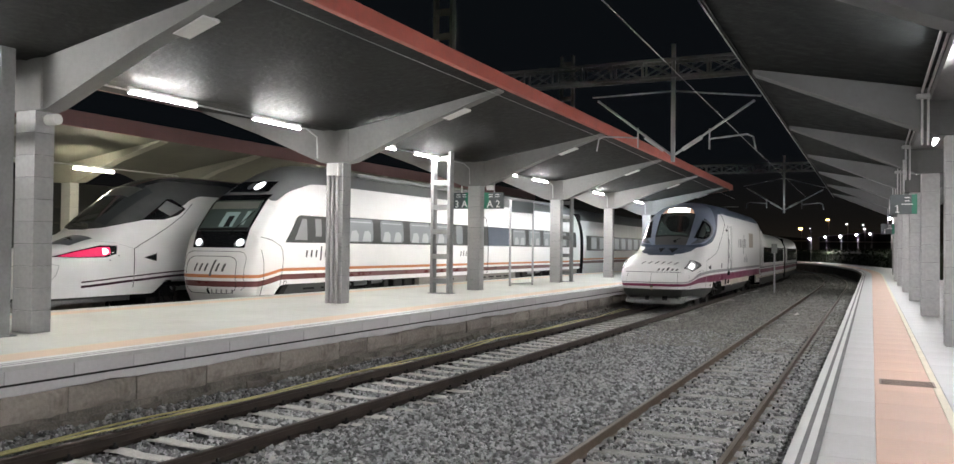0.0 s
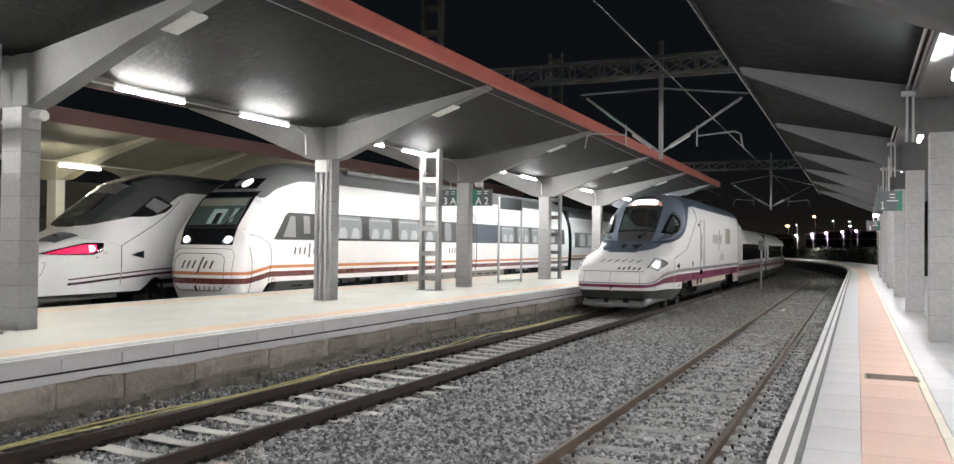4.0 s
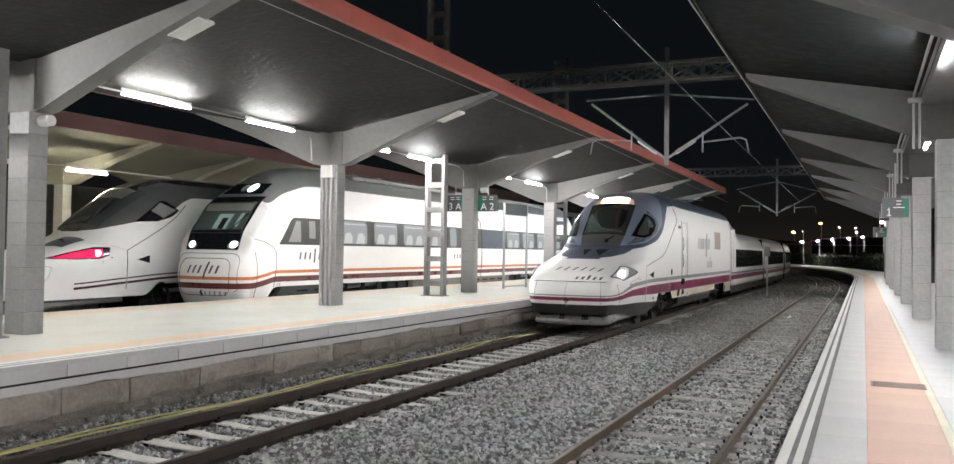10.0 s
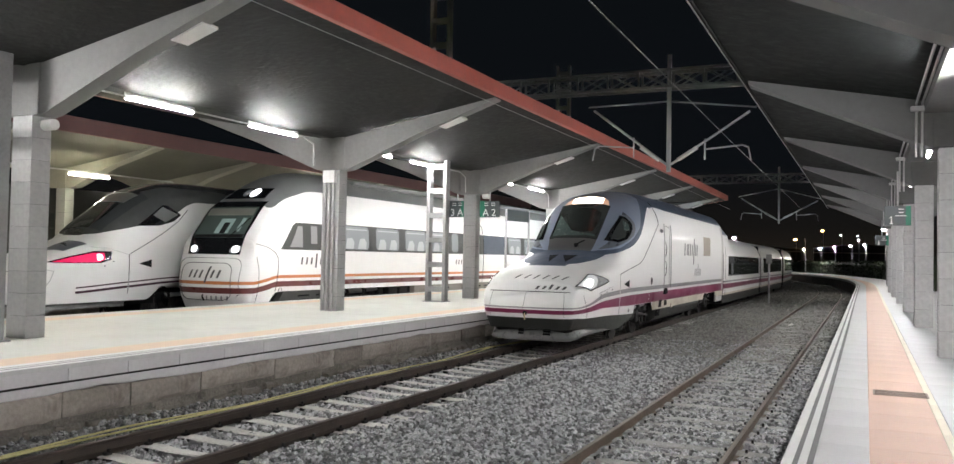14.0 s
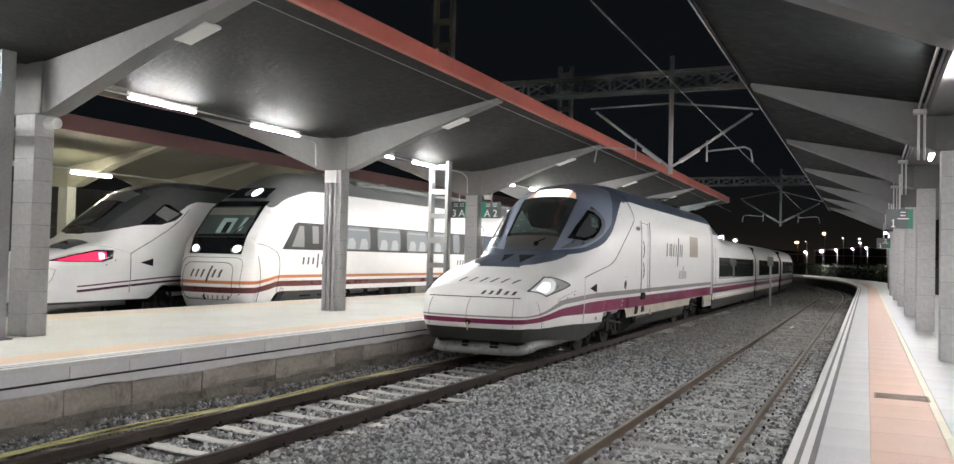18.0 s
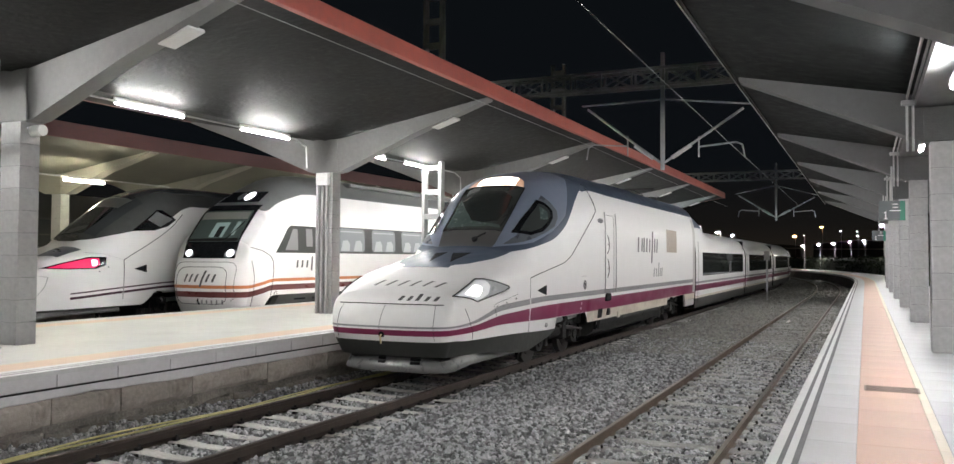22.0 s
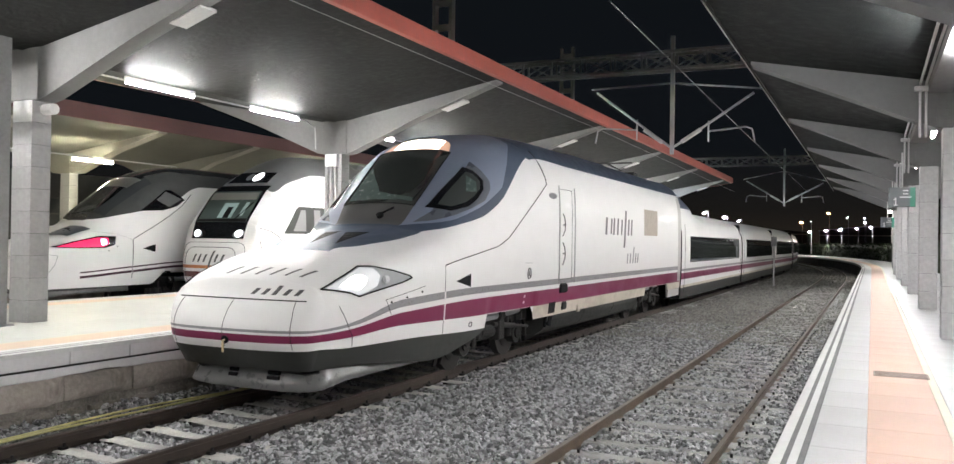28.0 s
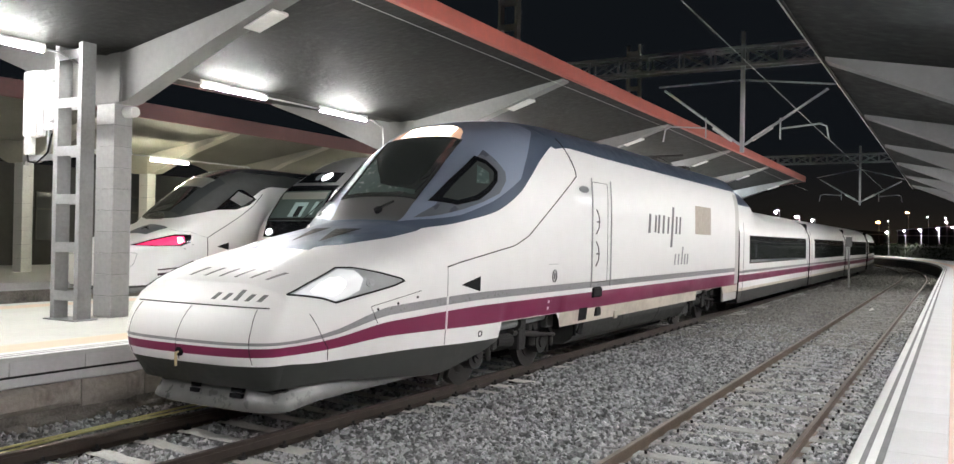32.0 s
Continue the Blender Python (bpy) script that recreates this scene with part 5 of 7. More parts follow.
    # plough under the nose, its sides run back along the body
    run = [(0.0, 0.42, 0.28), (0.3, 0.42, 0.28), (0.6, 0.43, 0.28), (0.84, 0.46, 0.29), (0.99, 0.51, 0.30), (1.07, 0.58, 0.315), (1.12, 0.72, 0.345), (1.15, 0.95, 0.38), (1.18, 1.4, 0.40), (1.22, 2.0, 0.41), (1.25, 2.9, 0.42)]
    run = [(-x, y, z) for x, y, z in reversed(run[1:])] + run
    n = len(run)
    vs = []
    for k in range(5):
        u = k / 4
        vs += [(x * (1 - 0.10 * u), y + 0.16 * u * (1 if abs(x) < 1.1 else 0.4), z + (0.72 - z) * u + dz) for x, y, z in run]
    fs = [(j * n + i, j * n + i + 1, j * n + i + n + 1, j * n + i + n) for j in range(4) for i in range(n - 1)]
    pg = lay("plough", Geo().add(vs, fs), M["plough"], car, "grey plough under the nose", smooth=True)
    sol = pg.modifiers.new("thick", "SOLIDIFY")
    sol.thickness = 0.03
    for x, w in ((-0.31, 0.13), (0.32, 0.18)):
        lay("plough_grille", Geo().box(x, x + w, 0.485, 0.55, 0.53 + dz, 0.575 + dz).box(x, x + w, 0.465, 0.53, 0.47 + dz, 0.515 + dz).box(x, x + w, 0.445, 0.51, 0.41 + dz, 0.455 + dz), M["black"], car)
    lay("nose_underside", Geo().box(-1.0, 1.0, 0.5, 3.4, 0.42 + dz, 0.62 + dz, 0.1), M["skirt"], car)
    lay("hook_recess", Geo().disc(nose.at(0.002)(0.045, 0.95 + dz), (0, 1, 0), 0.05, 0.03, 14), M["black"], nc)
    lay("tow_hook", Geo().tube([(0.045, 0.03, 0.95 + dz), (0.05, -0.03, 0.94 + dz), (0.07, -0.045, 0.80 + dz)], 0.016, 8), M["brass"], nc, "short yellowish tow pin")
    up = lambda o: (lambda s, x: hull.over(s, x, o))
    # windscreen, its base panel and the lit panel above it
    if ave:
        lay("base_panel", patch(up(0.008), [(2.985, -0.60), (2.985, 0.60), (3.33, 0.68), (3.33, -0.68)], 14, 6), M["basegrey"], car, "dark grey panel under the windscreen", smooth=True)
        ws = lay("windscreen", patch(up(0.014), [(3.31, -0.67), (3.31, 0.67), (4.40, 0.70), (4.40, -0.70)], 18, 16), M["glass_ws"], car, "dark raked windscreen", smooth=True)
        lay("frame", ring_on(up(0.016), [(3.31, -0.67), (3.31, 0.67), (4.40, 0.70), (4.40, -0.70)], 0.009, sub=10), M["black"], ws)
        lay("wiper", Geo().disc(hull.over(3.14, 0.16, 0.02), (0, -0.6, 0.8), 0.06, 0.06, 12).tube([hull.over(3.13, 0.15, 0.05), hull.over(3.20, 0.28, 0.04), hull.over(3.24, 0.36, 0.03)], 0.016, 6), M["black"], ws, "wiper motor housing")
        lay("wiper_blade", Geo().tube([hull.over(3.40, 0.60, 0.03), hull.over(3.62, 0.645, 0.035), hull.over(3.90, 0.64, 0.03)], 0.013, 6).tube([hull.over(3.60, 0.56, 0.03), hull.over(3.70, 0.64, 0.035), hull.over(3.86, 0.58, 0.03)], 0.012, 5), M["black"], ws)
        lay("dashboard", poly_on(up(0.019), [(3.37, -0.61), (3.37, 0.60), (3.43, 0.58), (3.46, 0.20), (3.52, -0.10), (3.80, -0.40), (4.05, -0.62), (3.70, -0.63)], 5, 3, centre=(3.5, -0.35)), M["dash"], ws, "pale green dashboard seen through the glass", smooth=True)
        lay("driver_seat", poly_on(up(0.021), [(3.46, 0.16), (3.52, -0.12), (3.72, -0.30), (3.95, -0.42), (4.18, -0.40), (4.24, -0.10), (4.22, 0.30), (4.10, 0.55), (3.80, 0.56), (3.52, 0.48)], 4, 3, centre=(3.85, 0.1)), M["seatdark"], ws, "dark seat back seen through the glass", smooth=True)
        lay("roof_lamp", patch(lambda u, v: hull.over(4.43 + v * 0.36 * math.sqrt(max(0.0, 1 - u * u)), 0.62 * u, 0.012), [(-0.72, 0), (0.72, 0), (0.72, 1), (-0.72, 1)], 20, 5), M["warm_roof"], car, "bright lit panel above the windscreen", smooth=True)
        # halo of the lamp, laid on the roof as a glowing surface
        lay("lamp_surround", patch(lambda u, v: hull.over(4.415 + v * 0.40 * math.sqrt(max(0.0, 1 - u * u)), 0.66 * u, 0.008), [(-1, 0), (1, 0), (1, 1), (-1, 1)], 20, 5), M["warm_halo"], car, "glowing surface standing in for the roof lamp's warm halo", smooth=True)
    else:
        ws = lay("windscreen", patch(up(0.012), [(2.42, -0.85), (2.42, 0.85), (3.85, 0.95), (3.85, -0.95)], 16, 14), M["glass"], car, "large dark windscreen", smooth=True)
        lay("sun_blind", patch(up(0.022), [(3.3, -0.5), (3.3, 0.6), (3.7, 0.7), (3.7, -0.5)], 6, 5), M["blind"], ws, "dull blind behind the windscreen")
    for sgn in (-1, 1):
        sd = lambda o: (lambda s, z: hull.side(s, z, sgn, o))
        if ave:
            f = lay("side_window", poly_on(sd(0.018), [(3.10, 2.49), (4.44, 3.57), (4.61, 3.24), (4.57, 3.10), (4.36, 2.90), (4.0, 2.76), (3.6, 2.63)], 9, 6, centre=(4.0, 3.0)), M["basegrey_blue"], car, "pointed slate-framed cab side window", smooth=True)
            rim = [(3.33, 2.73), (3.85, 3.14), (4.26, 3.46), (4.36, 3.40), (4.45, 3.24), (4.38, 3.08), (4.18, 2.92), (3.93, 2.78), (3.55, 2.68)]
            lay("rim", poly_on(sd(0.026), rim, 7, 4, centre=(4.0, 3.04)), M["blackgloss"], f, smooth=True)
            lay("pane", poly_on(sd(0.032), [(3.47, 2.78), (3.9, 3.12), (4.23, 3.37), (4.31, 3.33), (4.37, 3.22), (4.30, 3.09), (4.12, 2.96), (3.9, 2.84), (3.6, 2.75)], 7, 4, centre=(4.0, 3.04)), M["glass_ws"], f, smooth=True)
            lay("cab_blind", poly_on(sd(0.036), [(4.0, 3.02), (4.18, 3.30), (4.28, 3.20), (4.2, 3.03)], 3, 4), M["dash"], f, "pale lining seen through the pane")
        else:
            f = lay("side_window", poly_on(sd(0.020), [(3.25, 3.02), (4.14, 3.72), (4.30, 3.72), (4.68, 3.44), (4.4, 3.22), (3.92, 3.06)], 7, 5, centre=(4.05, 3.35)), M["blackgloss"], car, "pointed cab side window", smooth=True)
            lay("pane", poly_on(sd(0.030), [(3.78, 3.38), (4.12, 3.66), (4.58, 3.44), (4.12, 3.17)], 5, 5), M["blind"], f, "grey pane with drawn blind", smooth=True)
        # head or tail lamps
        if ave:
            q = [(0.62, 1.585), (0.85, 1.695), (1.25, 1.86), (1.4, 1.86), (1.75, 1.80), (2.10, 1.72), (2.16, 1.685), (1.97, 1.63), (1.35, 1.52), (1.14, 1.475), (0.98, 1.53), (0.78, 1.565)]
            lamp = lay("headlight", poly_on(sd(0.004), q, 5, 4, centre=(1.3, 1.66)), M["headglass"], car, "slanted clear headlight with dark rim", smooth=True)
            lay("rim", ring_on(sd(0.006), q, 0.011, sub=3), M["black"], lamp)
            lay("reflector_bowl", poly_on(sd(0.008), [(0.67, 1.590), (0.9, 1.70), (1.25, 1.845), (1.40, 1.83), (1.50, 1.73), (1.45, 1.60), (1.28, 1.53), (1.12, 1.495), (0.98, 1.545), (0.80, 1.578)], 4, 3, centre=(1.15, 1.66)), M["head_mid"], lamp, "bright reflector bowl", smooth=True)
            lay("lit_reflector", poly_on(sd(0.012), [(0.84, 1.615), (0.95, 1.68), (1.10, 1.745), (1.20, 1.745), (1.25, 1.70), (1.23, 1.64), (1.17, 1.59), (1.10, 1.565), (0.98, 1.59), (0.90, 1.605)], 4, 3, centre=(1.15, 1.66)), M["head"] if sgn > 0 else M["head_dim"], lamp, "glowing white reflector", smooth=True)
            c = hull.side(1.60, 1.685, sgn, 0.012)
            lay("bulb", Geo().disc(c, (sgn, -0.35, 0.2), 0.055, 0.03, 18).disc(c, (sgn, -0.35, 0.2), 0.028, 0.06, 14), M["steel"], lamp, "round unlit bulb", smooth=True)
            lay("access_hatch", line_on(sd(0.002), [(1.76, 1.19), (1.64, 1.40), (2.48, 1.55)], 0.0035), M["seam"], car)
            for q in ((1.75, 1.36), (2.07, 1.41), (2.41, 1.47)):
                lay("hatch_lock", Geo().disc(hull.side(*q, sgn, 0.003), (sgn, 0, 0), 0.016, 0.01, 8), M["black"], car)
            lay("panel_joint", line_on(sd(0.001), [(0.82, 1.37), (0.93, 1.22), (1.01, 1.08), (1.09, 0.97), (1.11, 0.83)], 0.004), M["seam"], car)
            lay("joint_strip", patch(sd(0.004), [(2.985, 1.0), (3.03, 1.0), (3.03, 1.45), (2.985, 1.45)], 1, 8), M["white"], car)
        else:
            q = [(0.75, 1.90), (1.3, 2.06), (2.0, 2.23), (2.43, 2.23), (2.38, 1.98), (2.1, 1.88), (1.4, 1.87)]
            lamp = lay("tail_light", poly_on(sd(0.004), q, 5, 4, centre=(1.9, 2.04)), M["blackgloss"], car, "slanted red tail lamp with dark rim", smooth=True)
            lay("lens", poly_on(sd(0.010), [(0.9, 1.91), (1.4, 2.055), (1.96, 2.18), (2.22, 2.18), (2.22, 2.0), (2.05, 1.915), (1.4, 1.895)], 5, 4, centre=(1.8, 2.03)), M["tail"], lamp, "glowing red lens", smooth=True)
            c = hull.side(2.06, 2.05, sgn, 0.02)
            lay("lit_bulb", Geo().disc(c, (sgn, -0.6, 0.4), 0.10, 0.02, 18), M["tail_hot"], lamp)
            lay("hood_grille", patch(up(0.010), [(1.05, sgn * 0.45), (1.80, sgn * 0.42), (1.95, sgn * 1.0), (1.30, sgn * 1.02)], 8, 10), M["basegrey_blue"], car, "dark grille in the hood")
        lay("vent", poly_on(sd(0.004), [(3.31, 1.585), (3.78, 1.475), (3.78, 1.69)] if ave else [(3.20, 1.87), (3.62, 1.76), (3.62, 2.0)], 3, 3), M["black"], car, "small dark triangular vent")
        if ave:
            lay("panel_joint", line_on(sd(0.001), [(3.0, 0.80), (3.0, 1.83)], 0.004), M["seam"], car)
            lay("panel_joint", line_on(sd(0.001), [(3.0, 1.84), (3.31, 1.90), (4.72, 2.13), (5.14, 2.28), (6.91, 3.36), (6.91, 3.43), (6.72, 3.84), (6.66, 4.02)], 0.009), M["seam"], car)
        else:
            lay("panel_joint", line_on(sd(0.001), [(2.90, 0.98), (2.90, 2.14), (3.1, 2.27), (3.5, 2.50), (4.1, 2.88), (4.55, 3.22), (4.95, 3.62)], 0.010), M["seam"], car)
            lay("joint_strip", patch(sd(0.004), [(2.88, 0.98), (2.92, 0.98), (2.92, 1.50), (2.88, 1.50)], 1, 8), M["white"], car)
            lay("panel_joint", line_on(sd(0.001), [(1.95, 2.36), (2.4, 2.31), (2.90, 2.14)], 0.003), M["grey_s"], car)
            lay("hatch_lock", Geo().disc(hull.side(2.45, 1.93, sgn, 0.003), (sgn, 0, 0), 0.016, 0.01, 8).disc(hull.side(2.2, 1.80, sgn, 0.003), (sgn, 0, 0), 0.016, 0.01, 8), M["black"], car)
            lay("coupler_joint", line_on(sd(0.002), [(0.72, 1.70), (0.92, 1.66), (0.86, 1.40), (0.70, 1.15)], 0.006), M["grey_s"], car, "outline of the coupler cover")
    if ave:
        for x0, x1, x2 in ((-0.06, -0.29, -0.05), (0.38, 0.08, 0.47)):
            sc = lay("hood_scoop", patch(up(0.022), [(1.79, x0), (1.80, x0 + 0.012), (2.46, x2), (2.40, x1)], 8, 12), M["black"], car, "dark pointed scoop in the hood")
            for k in range(3):
                a, b = 0.50 + 0.15 * k, 0.56 + 0.15 * k
                q = lambda u, w: (1.79 + (2.43 - 1.79) * u, (x0 + (x1 - x0) * u) * (1 - w) + (x0 + (x2 - x0) * u) * w)
                lay("slat", patch(up(0.027), [q(a, 0.1), q(a, 0.9), q(b, 0.9), q(b, 0.1)], 3, 6), M["bogie"], sc)
        # plain marks on the hood
        g = Geo()
        for i in range(6):
            x = -0.48 + i * 0.24
            patch(up(0.006), [(0.68, x), (0.68, x + 0.05), (0.86, x + 0.16), (0.86, x + 0.10)], 2, 4, g)
        for i in range(5):
            x = 0.16 + i * 0.165
            patch(nose.at(0.006), [(x, 1.50), (x + 0.07, 1.50), (x + 0.12, 1.575 + 0.04 * (i == 2)), (x + 0.05, 1.575 + 0.04 * (i == 2))], 2, 4, g)
        lay_each("logo", g, M["logo"], car, "dark grey strokes on the hood")
    for sgn in (-1, 1):
        sd = lambda o: (lambda s, z: hull.side(s, z, sgn, o))
        door = lay("cab_door", patch(sd(0.003), [(7.62, 1.46), (8.28, 1.46), (8.28, 3.30), (7.62, 3.30)], 4, 10), M["white"], car, "white cab door", smooth=True)
        lay("door_joint", line_on(sd(0.003), [(7.60, 1.45), (8.30, 1.45), (8.30, 3.32), (7.60, 3.32), (7.60, 1.45)], 0.005), M["seam"], door)
        for s in (7.50, 8.40):
            lay("handrail", line_on(sd(0.035), [(s, 1.36), (s, 3.38)], 0.014), M["handrail"], door, "long pale handrail")
        for z in (1.75, 2.35):
            lay("handle", line_on(sd(0.012), [(7.74, z), (7.86, z + 0.12), (7.88, z + 0.24), (7.84, z + 0.36), (7.74, z + 0.46)], 0.010), M["bogie"], door)
            lay("handle_grip", line_on(sd(0.02), [(7.74, z + 0.23), (7.86, z + 0.23)], 0.012), M["black"], door)
        lay("step", Geo().box(*sorted((sgn * 1.40, sgn * 1.50)), 7.64, 8.06, 1.16, 1.36, 0.03), M["black"], car)
        lay("side_lamp", poly_on(sd(0.02), [(7.17 + 0.2 * math.cos(a), 3.15 + 0.055 * math.sin(a)) for a in [k * math.pi / 8 for k in range(16)]], 3, 1), M["headglass"], car, "small oval side lamp", smooth=True)
        lay("lamp_rim", ring_on(sd(0.022), [(7.17 + 0.2 * math.cos(a), 3.15 + 0.055 * math.sin(a)) for a in [k * math.pi / 8 for k in range(16)]], 0.008, sub=2), M["grey_s"], car)
        lay("vent_panel", patch(sd(0.004), [(14.06, 2.44), (15.53, 2.44), (15.53, 3.18), (14.06, 3.18)], 5, 8), M["wallpanel"], car, "beige ventilation panel")
        if ave:
            side_mark(car, sd(0.005))
            lay("emblem", ring_on(sd(0.004), [(6.06 + 0.075 * math.cos(a), 1.62 + 0.10 * math.sin(a)) for a in [k * math.pi / 6 for k in range(12)]], 0.011, sub=2).tube([sd(0.005)(6.06, 1.57), sd(0.005)(6.06, 1.67)], 0.012, 5), M["logo"], car, "small dark ring emblem")
            lay("marking", line_on(sd(0.002), [(5.86, 1.82), (6.2, 1.82)], 0.004), M["grey_s"], car)
            for z in (1.06, 1.17):
                lay("marking", patch(sd(0.004), [(5.90, z), (5.97, z), (5.97, z + 0.05), (5.90, z + 0.05)], 1, 1), M["white"], car)
            lay("marking", ring_on(sd(0.003), [(3.86 + 0.05 * math.cos(a), 0.86 + 0.04 * math.sin(a)) for a in [k * math.pi / 4 for k in range(8)]], 0.008, sub=2), M["logo"], car)
        lay("end_strip", patch(sd(0.004), [(18.25, 0.98), (18.69, 0.98), (18.69, 3.72), (18.25, 3.72)], 3, 12), M["endgrey"], car, "grey weathered strip at the car's end", smooth=True)
        # end of the white side panel, hanging gear and skirts between the bogies
        lay("side_panel", Geo().box(*sorted((sgn * 1.36, sgn * 1.44)), 17.08, 18.6, 0.5, 0.98, 0.02), M["endgrey"], car)
        lay("hanging_rod", Geo().bar((sgn * 1.40, 7.42, 1.0), (sgn * 1.36, 7.30, 0.52), 0.16, 0.05).tube([(sgn * 1.38, 7.16, 0.98), (sgn * 1.36, 7.12, 0.50)], 0.03, 8), M["black"], car)
        lay("gap_cover", patch(sd(0.004), [(7.14, 0.77), (7.50, 0.77), (7.50, 0.995), (7.14, 0.995)], 2, 2), M["black"], car)
        lay("socket_box", Geo().box(*sorted((sgn * 1.38, sgn * 1.46)), 7.86, 8.10, 0.80, 0.97, 0.02), M["bogie"], car)
        lay("drain", Geo().box(*sorted((sgn * 1.40, sgn * 1.44)), 8.82, 8.98, 0.68, 0.84, 0.01), M["cream_dirty"], car)
        for a, b, e in ((7.2, 9.4, 0), (9.42, 11.6, 0), (11.62, 13.7, 1)):
            g = Geo().prism([(sgn * x, z) for x, z in ((1.40, 0.78), (1.37, 0.62), (1.26, 0.42), (1.10, 0.32), (0.85, 0.32), (0.85, 0.78))], "y", a, b)
            lay("skirt_panel", g, M["skirt"], car)
        for s in (13.0, 13.6, 14.0):
            lay("equipment_box", Geo().box(*sorted((sgn * 0.85, sgn * 1.2)), s, s + 0.4, 0.34, 0.74, 0.02), M["bogie"], car)
    dark = M["navy"] if ave else M["darkcab"]
    zt = hull.top(12)
    lay("roof_fairing", Geo().box(-0.5, 0.5, 10.5, 13.5, zt - 0.08, zt + 0.03, 0.05), dark, car)
    lay("pantograph", Geo().tube([(-0.4, 15.2, zt), (0.4, 15.2, zt)], 0.03, 6).tube([(0, 15.2, zt), (0, 16.6, zt + 0.16), (0, 15.3, zt + 0.24)], 0.035, 6).tube([(-0.75, 15.3, zt + 0.26), (0.75, 15.3, zt + 0.26)], 0.025, 6).box(-0.5, 0.5, 16.4, 16.8, zt - 0.06, zt + 0.08, 0.03), M["bogie"], car, "folded pantograph")
    lay("underframe", Geo().box(-1.08, 1.08, 2.6, length - 0.1, 0.62, 0.95), M["black"], car)
    # black boxes added to keep lamplight from passing under the car
    lay("light_block_case", Geo().box(-0.84, 0.84, 7.3, 13.4, 0.16, 0.64, 0.04), M["black"], car)
    for y in (4.3, 5.75, 14.65, 16.1):
        lay("light_block_bogie", Geo().box(-0.62, 0.62, y, y + 0.75, 0.2, 0.7, 0.08), M["black"], car)
    long_bogie(car, 5.35)
    long_bogie(car, 15.7)
    return car, hull, length


M["plough"] = mat("grey_plough_paint", (0.17, 0.172, 0.168), 0.3, var=0.15, scale=2, coat=0.3)
M["endgrey"] = mat("weathered_end_paint", (0.5, 0.49, 0.47), 0.5, var=0.1, scale=1.5, dirt=0.3, dirt_col=(0.35, 0.32, 0.29))
M["skirt_b"] = mat("dull_beige_panel", (0.24, 0.225, 0.20), 0.6, var=0.2, scale=3, dirt=0.5, dirt_col=(0.09, 0.08, 0.07))
M["handrail"] = mat("pale_handrail_paint", (0.40, 0.40, 0.40), 0.4, var=0.08)
M["brass"] = mat("yellowish_steel", (0.5, 0.42, 0.25), 0.45, 0.5)
M["basegrey"] = mat("dark_grey_cab_panel", (0.075, 0.074, 0.073), 0.35, var=0.05, scale=1, coat=0.4)
M["basegrey_blue"] = mat("slate_window_surround", (0.10, 0.108, 0.125), 0.3, var=0.05, scale=1, coat=0.4)
M["darkcab"] = mat("dark_glossy_cab", (0.080, 0.082, 0.080), 0.2, var=0.1, scale=1, coat=0.6)
M["cream_dirty"] = mat("dirty_cream_sole_bar", (0.62, 0.57, 0.48), 0.6, var=0.15, scale=3, dirt=0.5, dirt_col=(0.3, 0.25, 0.2))
M["glass_ws"] = glass("tinted_windscreen", (0.048, 0.054, 0.051))
M["dash"] = mat("pale_green_dashboard", (0.085, 0.115, 0.107), 0.25, var=0.2, scale=3, coat=0.5)
M["seatdark"] = mat("dark_cab_seat", (0.022, 0.026, 0.025), 0.2, var=0.2, coat=0.5)
M["blind"] = mat("grey_cab_blind", (0.16, 0.165, 0.16), 0.35, var=0.1, coat=0.5)
M["blind_pale"] = mat("pale_olive_blind", (0.22, 0.225, 0.20), 0.35, var=0.12, coat=0.4)
M["plum"] = mat("dark_plum_stripe", (0.05, 0.015, 0.028), 0.3, var=0.06, coat=0.4)
M["headglass"] = glass("lamp_lens", (0.35, 0.36, 0.37), 0.1)
M["wallpanel"] = mat("beige_vent_mesh", (0.42, 0.37, 0.31), 0.7, scale=30, var=0.2)


